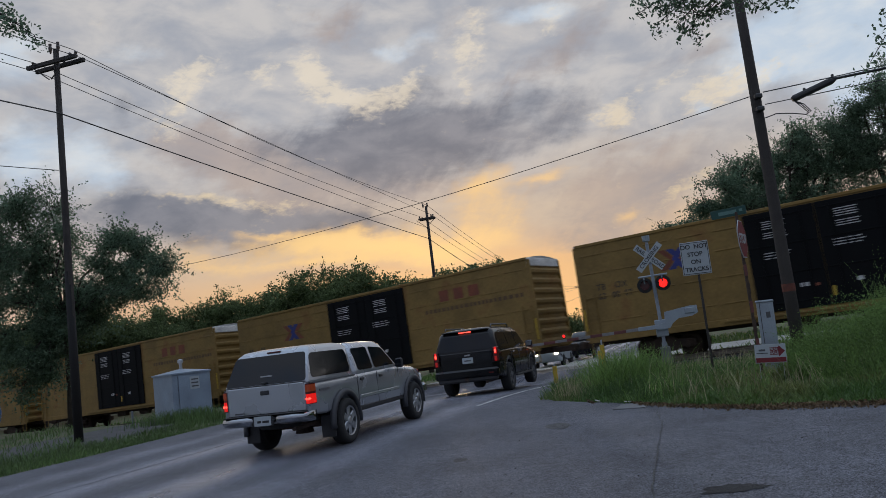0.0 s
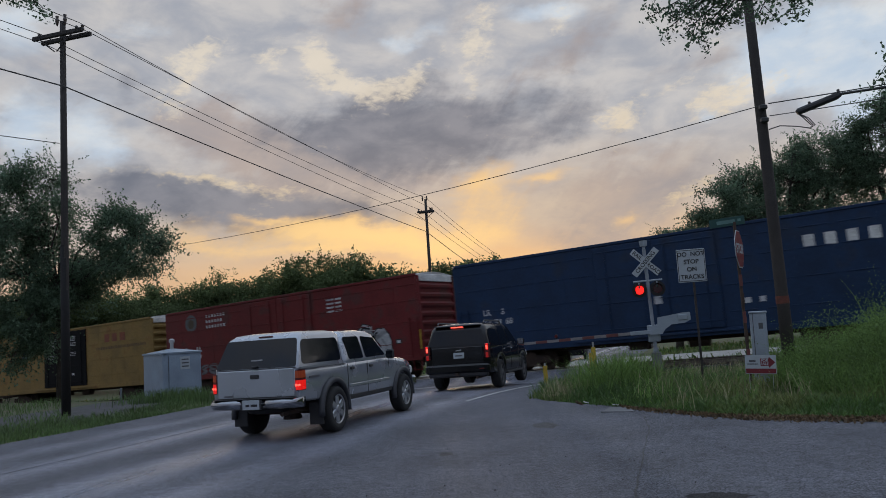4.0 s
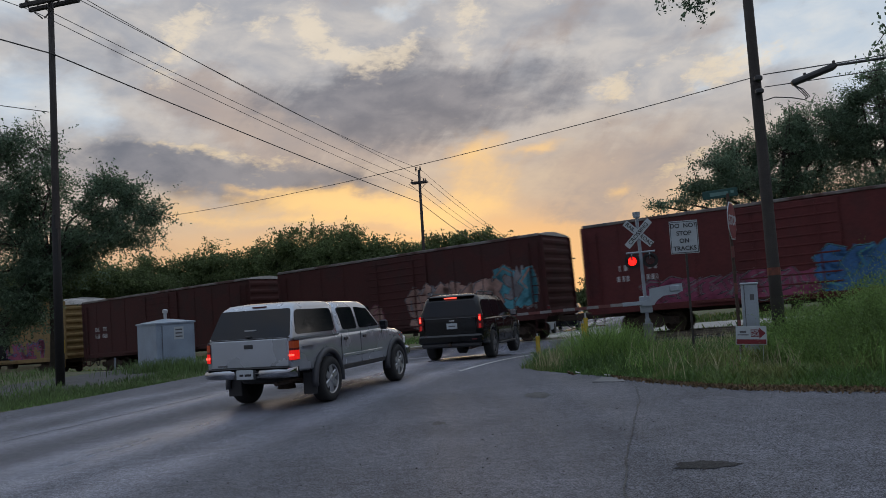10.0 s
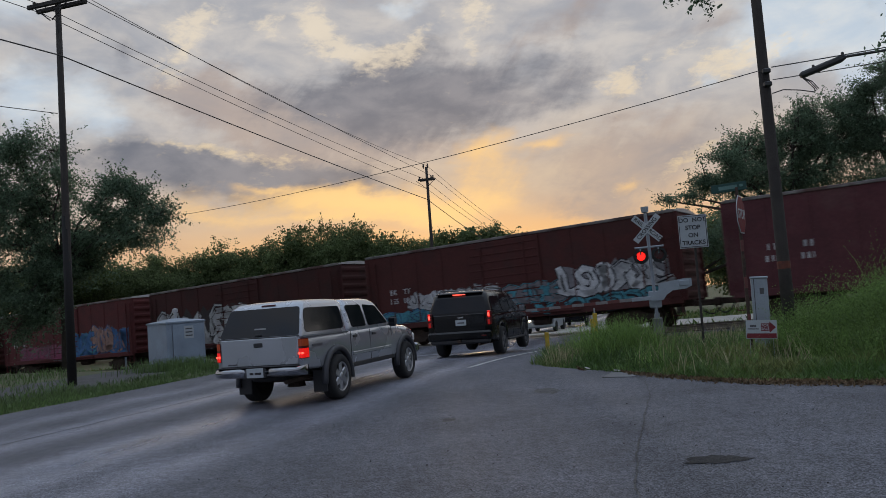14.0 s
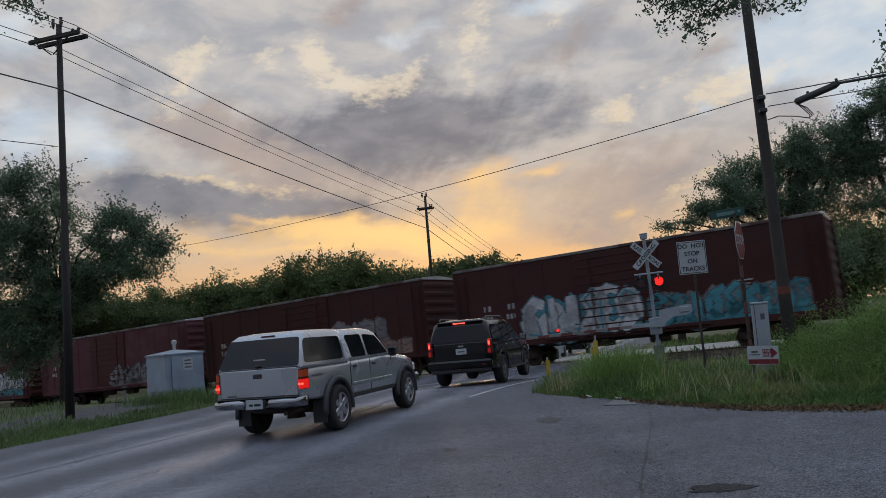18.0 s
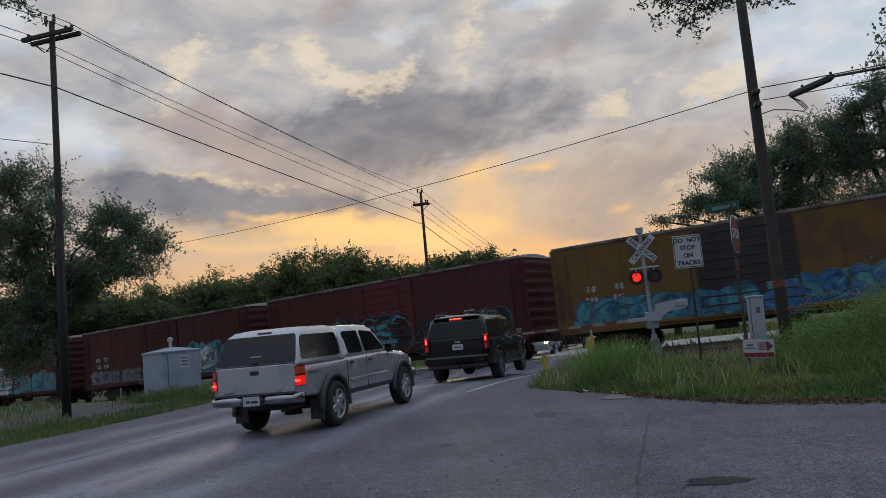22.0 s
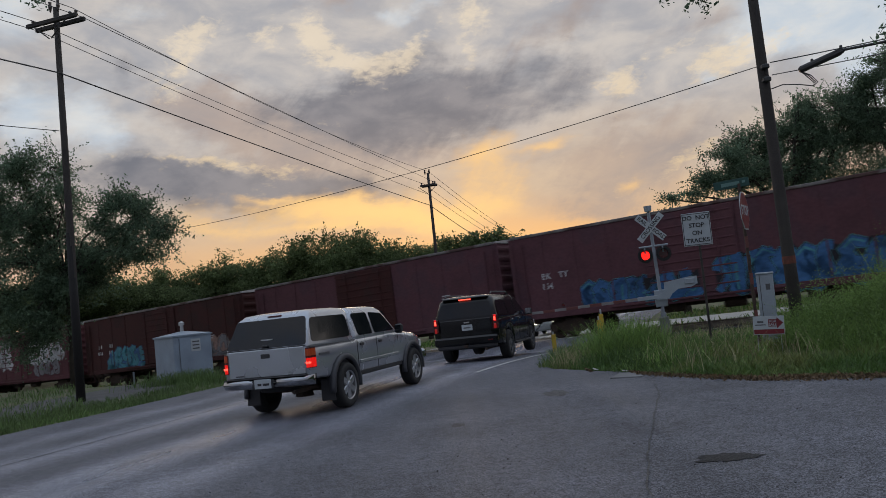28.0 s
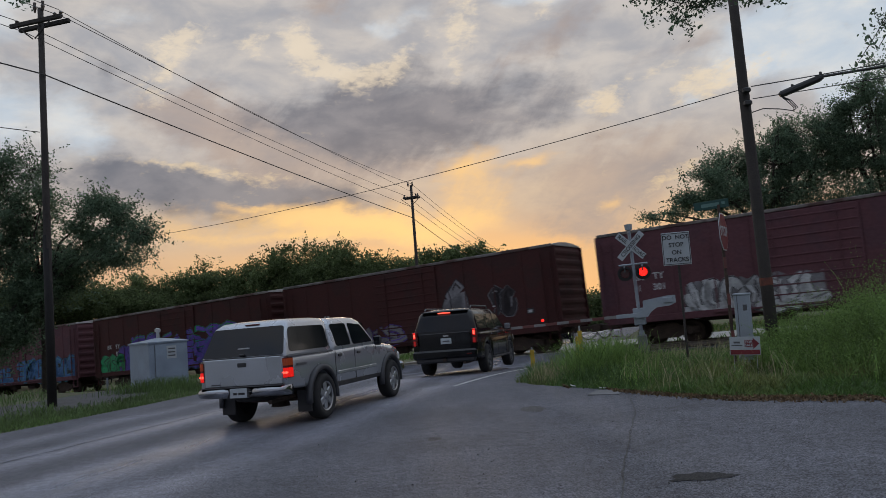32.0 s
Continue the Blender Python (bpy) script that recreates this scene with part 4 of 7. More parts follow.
    for a0, a1, z0, z1, fill, line, n, *wash in art:
        spray(rng, hx - a0, hx - a1, z0, z1, fill, line, car, n, wash[0] if wash else None, dw)
    return car


def flat_paint(key, rgb):
    return paint(key, rgb, 0.6, vary=0.35)


def build_train():
    yel = paint("boxcar_yellow", (0.235, 0.15, 0.047), 0.65, (0.19, 0.105, 0.036), 0.64)
    tan_ = paint("boxcar_tan", (0.215, 0.145, 0.06), 0.65, (0.17, 0.105, 0.045), 0.62)
    blk = paint("boxcar_black", (0.006, 0.0065, 0.0075), 0.7, spec=0.12)
    red = paint("boxcar_red", (0.14, 0.018, 0.018), 0.6, (0.085, 0.026, 0.024), 0.62)
    blue = paint("boxcar_blue", (0.009, 0.029, 0.074), 0.55, (0.014, 0.026, 0.052), 0.62)
    mar = paint("boxcar_maroon", (0.056, 0.016, 0.0145), 0.75, (0.041, 0.017, 0.0155), 0.56)
    brn = paint("boxcar_brown", (0.073, 0.0205, 0.018), 0.75, (0.053, 0.02, 0.018), 0.58)
    rdb = paint("boxcar_red_brown", (0.096, 0.023, 0.023), 0.75, (0.072, 0.022, 0.022), 0.6)
    pnk = paint("boxcar_faded_red", (0.1, 0.033, 0.038), 0.8, (0.093, 0.04, 0.042), 0.56)
    mve = paint("boxcar_mauve", (0.112, 0.046, 0.055), 0.8, (0.085, 0.041, 0.05), 0.56)
    olv = paint("boxcar_ochre", (0.1462, 0.086, 0.0258), 0.75, (0.09, 0.055, 0.03), 0.55)
    drk = paint("boxcar_dark_grey", (0.0387, 0.0327, 0.0344), 0.75)
    w, k = flat_paint("spray_white", (0.44, 0.45, 0.46)), flat_paint("spray_black", (0.02, 0.02, 0.025))
    te, bl = flat_paint("spray_teal", (0.06, 0.23, 0.28)), flat_paint("spray_blue", (0.04, 0.125, 0.28))
    pu, gr = flat_paint("spray_purple", (0.1, 0.06, 0.32)), flat_paint("spray_green", (0.02, 0.25, 0.1))
    pe, pk = flat_paint("spray_peach", (0.28, 0.175, 0.145)), flat_paint("spray_plum", (0.22, 0.05, 0.1))
    gy = flat_paint("spray_grey", (0.17, 0.165, 0.175))
    yl = "yellow high-sided boxcar with double black plug doors"
    boxcar(94.9, True, yel, blk, yl, logo="pool", seed=1)
    boxcar(74.3, True, yel, blk, yl, logo="pool", seed=2, art=[(12, 15, 1.3, 2.4, bl, w, 3)])
    boxcar(53.7, True, yel, blk, yl, logo="pool", seed=3)
    boxcar(33.1, True, yel, blk, yl, logo="pool", seed=4)
    boxcar(12.5, True, yel, blk, yl, logo="pool", number=("TB", "OX", "63", "08  97"), seed=5)
    boxcar(-7.4, True, red, red, "deep red high-sided boxcar with white sprayed writing", logo="disc", seed=6, art=[(10.5, 16.6, 1.2, 2.6, w, k, 7), (3, 6, 1.2, 1.7, gy, red, 4)])
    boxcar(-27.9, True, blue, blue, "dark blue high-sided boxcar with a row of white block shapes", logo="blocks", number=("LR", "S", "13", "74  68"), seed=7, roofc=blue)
    boxcar(-48.2, True, tan_, blk, "yellow high-sided boxcar with dark doors and sprayed writing", logo="pool", plate=True, seed=8, art=[(1.5, 6.0, 1.2, 1.9, w, gy, 4), (11.6, 16, 1.25, 2.3, pk, bl, 5)])
    boxcar(-68.8, False, mar, mar, "dark maroon boxcar with plain sides", number=("BK", "TY", "155", "003"), seed=9)
    boxcar(-86.5, False, mar, mar, "dark maroon boxcar with peach and grey sprayed writing", number=("BK", "TY", "", "451"), seed=10, art=[(2.6, 6.8, 1.15, 2.1, pe, pk, 6, pe), (8.6, 13.4, 1.2, 2.75, pe, gy, 7, pe), (13.2, 15.0, 1.5, 3.1, te, pe, 2, gy)])
    boxcar(-103.75, False, rdb, rdb, "brown boxcar with blue and plum sprayed writing", seed=11, art=[(2.4, 8.6, 1.15, 2.0, pk, gy, 8, pk), (8.8, 11.4, 1.2, 2.5, bl, te, 3, bl), (11.0, 13.2, 1.4, 2.8, pe, bl, 3, pe), (13.0, 15.0, 1.2, 2.6, bl, pe, 3, bl)])
    boxcar(-121.0, False, mar, mar, "maroon boxcar with white sprayed writing", seed=12, art=[(0.7, 8.6, 1.15, 3.1, w, k, 8, drk), (8.8, 13.4, 1.2, 2.6, gy, k, 7, drk), (13.0, 14.8, 1.5, 2.5, w, k, 3)])
    boxcar(-138.1, False, brn, brn, "reddish brown boxcar with white and teal sprayed writing", number=("BK", "TY", "155", "184"), seed=13, art=[(0.8, 7.6, 1.05, 1.7, te, bl, 8, te), (2.6, 7.4, 1.8, 2.5, w, gy, 6, w), (7.6, 10.6, 1.6, 2.3, gy, te, 4, te), (10.4, 15.0, 1.7, 2.8, w, k, 6, gy), (9.0, 14.6, 1.05, 1.6, te, k, 7)])
    boxcar(-155.2, False, pnk, brn, "faded red boxcar with white sprayed writing", seed=14, art=[(8.2, 14.6, 1.15, 2.3, gy, k, 7)])
    boxcar(-172.3, False, mar, mar, "maroon boxcar with faded peach paint patches", number=("BK", "TY", "150", "902"), seed=15, art=[(2.2, 7.2, 1.15, 2.0, gy, pe, 6, pe), (7.4, 9.4, 2.0, 2.6, w, k, 3), (9.8, 13.2, 1.8, 2.9, gy, pe, 4, gy), (9.6, 14.6, 1.15, 1.8, pe, gy, 6, pe)])
    boxcar(-189.5, False, mar, mar, "dark maroon boxcar with teal and white sprayed writing", seed=16, art=[(3.6, 8.6, 1.2, 2.8, w, te, 6, te), (9, 14.8, 1.15, 2.3, te, gy, 8, gy)])
    boxcar(-206.9, False, brn, mar, "brown boxcar with blue and white sprayed writing", number=("BK", "TY", "155", "314"), seed=17, art=[(0.8, 7.4, 1.1, 1.9, gy, te, 10, drk), (8.4, 15.2, 1.2, 2.75, te, pk, 7, te), (9.2, 14.8, 1.5, 2.5, w, te, 5)], ends=mar)
    boxcar(-224.0, False, brn, rdb, "reddish boxcar with teal and black sprayed writing", seed=18, art=[(1.0, 3.2, 1.9, 2.5, w, gy, 4), (3.6, 9.2, 1.1, 2.7, k, te, 6, k), (6.0, 8.6, 1.4, 2.4, te, te, 2), (9.8, 14.5, 1.1, 2.4, k, te, 6, k)])
    boxcar(-240.8, False, olv, drk, "ochre and grey boxcar with blue sprayed writing", seed=19, art=[(1.0, 8.0, 1.2, 2.1, te, bl, 9, bl), (8.4, 15.2, 1.2, 2.2, bl, te, 8, te), (8.6, 15.0, 1.02, 1.35, pu, bl, 7, pu)])
    boxcar(-258.0, False, pnk, pnk, "faded pinkish boxcar with white and peach paint patches", number=("BK", "TY", "154", "490"), seed=20, art=[(3.0, 7.6, 2.2, 4.0, w, pe, 6), (3.6, 7.0, 3.2, 4.0, pe, w, 4), (10.0, 14.2, 2.3, 3.8, w, pe, 5), (10.5, 13.6, 1.4, 2.2, gy, pnk, 5)])
    boxcar(-275.0, False, mar, mar, "maroon boxcar with a teal sprayed patch", seed=21, art=[(2.6, 6.2, 1.2, 2.3, te, bl, 5, bl), (9.6, 14, 1.2, 2.3, gy, pe, 6, pe)])
    boxcar(-291.6, False, mve, mar, "mauve boxcar with faint sprayed writing", seed=22, art=[(4, 9, 1.2, 1.8, gy, te, 5)])
    boxcar(-307.7, False, mve, mve, "mauve boxcar with blue sprayed writing", number=("BK", "TY", "154", ""), seed=23, art=[(3.2, 8.0, 1.15, 2.1, bl, te, 8, k), (8.6, 15.2, 1.1, 2.4, bl, te, 9, k)])
    boxcar(-325.0, False, mar, mar, "dark maroon boxcar with purple and green sprayed writing", number=("BK", "TY", "", "02"), seed=24, art=[(0.8, 3.0, 1.1, 2.1, gr, k, 3, gr), (2.6, 14.2, 1.1, 2.5, pu, bl, 12, pu), (4.0, 13, 2.1, 3.1, pu, gr, 7), (13.4, 15, 1.1, 1.9, gr, k, 3, gr)])
    boxcar(-341.5, False, mar, mar, "maroon boxcar with a faint grey drawing", seed=25, art=[(3.2, 7.5, 1.2, 1.9, gy, pu, 4), (10.0, 10.9, 2.0, 3.4, gy, drk, 2), (12.4, 13.4, 1.9, 3.0, drk, gy, 2)])
    boxcar(-358.8, False, mve, mve, "mauve boxcar with white sprayed writing", number=("BK", "TY", "1", "301"), seed=26, art=[(3.4, 8.2, 1.1, 2.2, w, gy, 7, gy), (10.5, 15.2, 1.15, 2.5, w, k, 6)])
    boxcar(-376.0, False, mar, mar, "maroon boxcar with plain sides", seed=27)



# ---- vehicles: x to the right, y ahead, origin on the ground under the rear axle ----
def curve_at(keys, y):
    """A value between keys (y, value), eased."""
    if y <= keys[0][0]:
        return keys[0][1]
    for (a, va), (b, vb) in zip(keys, keys[1:]):
        if y <= b:
            return va + (vb - va) * (y - a) / (b - a)
    return keys[-1][1]


def shell(y0, y1, top, half, low, axles, arch, crown=0.03, step=0.06):
    """The lower body with open wheel arches: rings across, from tail to nose."""
    bm = bmesh.new()
    n = int((y1 - y0) / step)
    rings = []
    for i in range(n + 1):
        y = y0 + (y1 - y0) * i / n
        zt, h = curve_at(top, y), curve_at(half, y)
        zb = curve_at(low, y)
        for ya, za in axles:
            if abs(y - ya) < arch:
                zb = max(zb, za + math.sqrt(arch * arch - (y - ya) ** 2))
        zb = min(zb, zt - 0.16)
        zm = zb + (zt - zb) * 0.55
        right = [(h * 0.97, zb), (h, zb + 0.05), (h * 1.005, zm), (h * 0.99, zt - 0.09), (h * 0.965, zt - 0.035), (h * 0.9, zt), (h * 0.45, zt + crown * 0.8)]
        ring = [(x, y, z) for x, z in right] + [(0, y, zt + crown)] + [(-x, y, z) for x, z in right[::-1]]
        rings.append(ring)
    return loft(bm, rings)


def rounded(y0, y1, h, z, r, k=4):
    """A rounded rectangle ring at height z."""
    pts = []
    for cx, cy, a0 in ((h - r, y1 - r, 0), (-h + r, y1 - r, 90), (-h + r, y0 + r, 180), (h - r, y0 + r, 270)):
        for i in range(k + 1):
            a = radians(a0 + 90 * i / k)
            pts.append((cx + r * math.cos(a), cy + r * math.sin(a), z))
    return pts


def house(levels):
    """A cabin from rings (z, y0, y1, half width, corner radius)."""
    bm = bmesh.new()
    return loft(bm, [rounded(y0, y1, h, z, r) for z, y0, y1, h, r in levels])


def side_glass(pts, hw, sign, thick=0.012, out=0.006):
    """A pane in the tilted side: pts are (y, z); hw gives the half width at z."""
    bm = bmesh.new()
    a = [bm.verts.new((sign * (hw(z) + out), y, z)) for y, z in pts]
    b = [bm.verts.new((sign * (hw(z) + out - thick), y, z)) for y, z in pts]
    k = len(pts)
    bm.faces.new(a)
    bm.faces.new(b[::-1])
    for i in range(k):
        bm.faces.new((a[i], a[(i + 1) % k], b[(i + 1) % k], b[i]))
    bmesh.ops.recalc_face_normals(bm, faces=bm.faces)
    return bm


def round_pane(pts, r=0.05, k=3):
    """The same outline with its corners rounded."""
    out = []
    n = len(pts)
    for i in range(n):
        p, q, s = Vector(pts[i - 1]), Vector(pts[i]), Vector(pts[(i + 1) % n])
        a = q + (p - q).normalized() * min(r, (p - q).length * 0.45)
        b = q + (s - q).normalized() * min(r, (s - q).length * 0.45)
        for j in range(k + 1):
            f = j / k
            out.append(tuple(a * (1 - f) ** 2 + q * 2 * f * (1 - f) + b * f * f))
    return out


def back_glass(pts, yat, thick=0.012, out=0.006):
    """A pane in a sloping tail: pts are (x, z); yat gives y at z."""
    bm = bmesh.new()
    a = [bm.verts.new((x, yat(z) - out, z)) for x, z in pts]
    b = [bm.verts.new((x, yat(z) - out + thick, z)) for x, z in pts]
    k = len(pts)
    bm.faces.new(a)
    bm.faces.new(b[::-1])
    for i in range(k):
        bm.faces.new((a[i], a[(i + 1) % k], b[(i + 1) % k], b[i]))
    bmesh.ops.recalc_face_normals(bm, faces=bm.faces)
    return bm


def ring_x(bm, prof, k=28):
    """Turns a profile of (x, r) round the x axis."""
    rings = [[(x, math.cos(2 * math.pi * j / k) * r, math.sin(2 * math.pi * j / k) * r) for j in range(k)] for x, r in prof]
    return loft(bm, rings)


def add_wheel(car, x, y, r, width, spokes, rim_mat, turn=0):
    """A wheel whose outer face looks away from the car's middle."""
    s = 1 if x > 0 else -1
    tyre = part("wheel", ring_x(bmesh.new(), [(-width / 2, r * 0.66), (-width / 2, r * 0.9), (-width * 0.42, r * 0.97), (-width * 0.3, r), (width * 0.3, r), (width * 0.42, r * 0.97), (width / 2, r * 0.9), (width / 2, r * 0.66), (0, r * 0.6)]), M["rubber"], car, "", True)
    tyre.matrix_basis = pose(x, y, r, 0, 0, turn)
    bm = bmesh.new()
    o = s * width * 0.5
    ring_x(bm, [(o * 0.2, r * 0.6), (o * 0.85, r * 0.6), (o * 0.95, r * 0.665), (o * 0.9, r * 0.67), (o * 0.2, r * 0.66)])
    part("rim", bm, rim_mat, tyre)
    bm = ring_x(bmesh.new(), [(o * 0.15, 0.01), (o * 0.15, r * 0.6), (o * 0.3, r * 0.6), (o * 0.3, 0.01)])
    part("brake_shadow_plate", bm, M["plastic"], tyre)
    for i in range(spokes):
        a = 360 / spokes * i
        bm = boxbm((o * 0.72, 0, r * 0.36), (width * 0.12, r * 0.32, r * 0.5), 0.02, pose(0, 0, 0, a, 0, 0))
        part("spoke", bm, rim_mat, tyre)
    part("hub", ring_x(bmesh.new(), [(o * 0.5, r * 0.2), (o * 0.9, r * 0.18), (o * 0.98, r * 0.11), (o * 0.98, 0.005)], 16), rim_mat, tyre, "", True)
    return tyre


def flare(x, y, z, r, width, mat, car):
    """A wheel arch moulding."""
    s = 1 if x > 0 else -1
    bm = bmesh.new()
    rings = []
    for i in range(19):
        a = radians(-8 + 196 * i / 18)
        c, sn = math.cos(a), math.sin(a)
        rings.append([(x + s * dx, y + c * rr, z + sn * rr) for dx, rr in ((-0.05, r), (0.03, r), (0.045, r + 0.03), (0.03, r + width), (-0.05, r + width + 0.01))])
    loft(bm, rings)
    part("wheel_arch", bm, mat, car, "", True)


def build_pickup():
    car = thing("pickup_truck", pose(-2.83, 13.53, 0.02, 0, 0, -18.6), "silver pickup truck with a matching canopy and lit brake lights", "truck")
    P = M["truck"]
    axles = [(0.0, 0.38), (3.1, 0.38)]
    low = [(-1.12, 0.62), (-0.45, 0.58), (0.5, 0.53), (2.6, 0.52), (3.6, 0.55), (3.95, 0.6)]
    top = [(-1.12, 1.14), (0.8, 1.15), (2.5, 1.16), (2.75, 1.14), (3.4, 1.08), (3.8, 1.0), (3.95, 0.86)]
    half = [(-1.12, 0.79), (-0.9, 0.815), (0.5, 0.825), (2.5, 0.835), (3.3, 0.835), (3.7, 0.78), (3.95, 0.62)]
    part("body", shell(-1.12, 3.95, top, half, low, axles, 0.47), P, car, "", True)
    # cab and canopy
    part("cab", house([(1.1, 0.58, 2.74, 0.79, 0.1), (1.2, 0.6, 2.52, 0.775, 0.1), (1.45, 0.63, 2.24, 0.715, 0.1), (1.62, 0.67, 2.06, 0.67, 0.12), (1.69, 0.73, 1.95, 0.6, 0.14), (1.72, 0.9, 1.78, 0.45, 0.16)]), P, car, "", True)
    part("canopy", house([(1.1, -1.12, 0.53, 0.79, 0.07), (1.16, -1.12, 0.53, 0.785, 0.07), (1.45, -0.96, 0.55, 0.722, 0.08), (1.64, -0.87, 0.57, 0.682, 0.09), (1.71, -0.78, 0.57, 0.61, 0.12), (1.74, -0.55, 0.52, 0.45, 0.16)]), P, car, "", True)
    hwc = lambda z: 0.775 + (0.67 - 0.775) * (z - 1.2) / 0.42
    hws = lambda z: 0.785 + (0.682 - 0.785) * (z - 1.16) / 0.48
    yback = lambda z: -1.12 + 0.25 * (z - 1.16) / 0.48
    part("rear_window", back_glass(round_pane([(-0.75, 1.17), (0.75, 1.17), (0.655, 1.63), (-0.655, 1.63)], 0.05), yback), M["glass"], car)
    bm = boxbm((0, yback(1.3) - 0.012, 1.3), (0.22, 0.008, 0.022), 0)
    part("maker_bar", bm, M["galv"], car)
    bm = boxbm((0, yback(1.2) - 0.03, 1.2), (0.1, 0.04, 0.03), 0.008)
    part("canopy_latch", bm, M["plastic"], car)
    part("roof_brake_lens", boxbm((0.05, -0.83, 1.675), (0.26, 0.05, 0.022), 0.006), M["redlens"], car)
    for s in (1, -1):
        part("canopy_window", side_glass(round_pane([(-0.98, 1.2), (0.42, 1.2), (0.42, 1.6), (-0.84, 1.6)], 0.09), hws, s), M["glass"], car)
        part("rear_door_window", side_glass(round_pane([(0.74, 1.19), (1.36, 1.19), (1.34, 1.6), (0.7, 1.6)], 0.06), hwc, s), M["glass"], car)
        part("front_door_window", side_glass(round_pane([(1.45, 1.19), (2.38, 1.2), (2.0, 1.56), (1.43, 1.6)], 0.06), hwc, s), M["glass"], car)
        for y, z in ((0.75, 1.03), (1.56, 1.03)):
            part("door_handle", boxbm((s * 0.837, y, z), (0.03, 0.14, 0.05), 0.01), M["plastic"], car)
        for y in (0.57, 1.4, 2.42):
            part("door_seam", boxbm((s * 0.831, y, 0.84), (0.008, 0.012, 0.56), 0), M["plastic"], car)
        part("side_moulding", boxbm((s * 0.835, 1.5, 0.72), (0.02, 1.75, 0.06), 0.008), P, car)
        part("belt_strip", boxbm((s * 0.805, -0.28, 1.125), (0.016, 1.62, 0.02), 0.004), M["greyplastic"], car)
        part("rocker", boxbm((s * 0.8, 1.55, 0.52), (0.06, 2.0, 0.09), 0.015), M["plastic"], car)
        for y in (0.0, 3.1):
            flare(s * 0.85, y, 0.38, 0.455, 0.085, M["flare"], car)
            add_wheel(car, s * 0.785, y, 0.38, 0.25, 6, M["alloy"])
            part("wheel_well", prism(bmesh.new(), [(y + 0.46 * math.cos(math.pi * i / 12), 0.42 + 0.46 * math.sin(math.pi * i / 12)) for i in range(13)], "x", s * 0.45 - 0.01, s * 0.45 + 0.01), M["plastic"], car)
        part("mud_flap", boxbm((s * 0.73, -0.47, 0.36), (0.26, 0.02, 0.36), 0.005), M["plastic"], car)
        # tail lamp: amber above, lit red below
        wedge = lambda z0, z1, o: prism(bmesh.new(), [(s * (u + o), v - o) for u, v in ((0.735, -1.0), (0.735, -1.13), (0.77, -1.14), (0.8, -1.125), (0.822, -1.08), (0.828, -0.96))][::s], "z", z0, z1)
        lamp = part("tail_lamp", wedge(0.79, 1.11, 0.0), M["redlens"], car)
        part("turn_lens", wedge(0.985, 1.095, 0.004), M["amber"], lamp)
        part("brake_lens", wedge(0.8, 0.95, 0.004), M["tail"], lamp)
        for bx in (0.754, 0.796):
            part("bulb", tube(bmesh.new(), [(s * bx, -1.1 - 0.04 * (bx < 0.76), 0.875), (s * bx, -1.146, 0.875)], [0.022, 0.018], 10), M["bulb"], lamp)
        mir = part("side_mirror", boxbm((s * 0.93, 2.3, 1.21), (0.17, 0.1, 0.19), 0.035), M["plastic"], car)
        part("mirror_glass", boxbm((s * 0.93, 2.245, 1.21), (0.13, 0.006, 0.14), 0.002), M["glass"], mir)
        part("decal", boxbm((s * 0.826, -0.66, 0.98), (0.006, 0.34, 0.035), 0), M["greyplastic"], car)
        part("headlamp", boxbm((s * 0.6, 3.84, 0.82), (0.3, 0.14, 0.18), 0.03), M["white_lens"], car)
    gate = part("tailgate", boxbm((0, -1.125, 0.925), (1.43, 0.03, 0.45), 0.014), P, car)
    part("gate_gap", boxbm((0, -1.124, 0.694), (1.44, 0.02, 0.035), 0), M["plastic"], gate)
    part("gate_gap", boxbm((0, -1.121, 1.157), (1.5, 0.02, 0.014), 0), M["plastic"], gate)
    part("gate_handle", boxbm((0, -1.145, 1.04), (0.17, 0.02, 0.07), 0.01), M["plastic"], gate)
    part("badge_bar", boxbm((-0.5, -1.142, 0.74), (0.18, 0.006, 0.022), 0), M["greyplastic"], gate)
    bm = bmesh.new()
    ring = [(0.0, -0.01), (-0.045, 0.005), (-0.08, 0.035), (-0.1, 0.07), (-0.105, 0.105), (-0.092, 0.14), (-0.06, 0.165), (-0.02, 0.175), (0.07, 0.178), (0.07, -0.01)]
    loft(bm, [[(x, -1.2 + bend + a * k, 0.535 + b * 0.85) for a, b in ring] for x, bend, k in ((-0.845, 0.22, 0.6), (-0.82, 0.11, 0.9), (-0.76, 0.04, 1), (-0.55, 0.0, 1), (-0.28, -0.01, 1), (-0.25, 0.03, 1), (0.25, 0.03, 1), (0.28, -0.01, 1), (0.55, 0.0, 1), (0.73, 0.03, 1), (0.785, 0.08, 0.9), (0.81, 0.2, 0.6))])
    bump = part("rear_bumper", bm, M["chrome"], car, "chrome step bumper", True)
    part("step_pad", boxbm((0, -1.19, 0.693), (1.5, 0.13, 0.012), 0.003), M["plastic"], bump)
    part("plate_recess", boxbm((0, -1.265, 0.6), (0.4, 0.02, 0.15), 0.02), M["plastic"], bump)
    part("spare_wheel", ring_x(bmesh.new(), [(-0.11, 0.2), (-0.11, 0.34), (-0.06, 0.37), (0.06, 0.37), (0.11, 0.34), (0.11, 0.2)], 20), M["rubber"], car).matrix_basis = pose(0, -0.72, 0.55, 0, 90, 0)
    plate = part("number_plate", boxbm((0, -1.279, 0.605), (0.31, 0.008, 0.15), 0.002), M["signwhite"], bump)
    for i, w in enumerate((0.07, 0.12)):
        part("plate_bar", boxbm((-0.06 + 0.12 * i, -1.2845, 0.595), (w, 0.003, 0.036), 0), M["signblack"], plate)
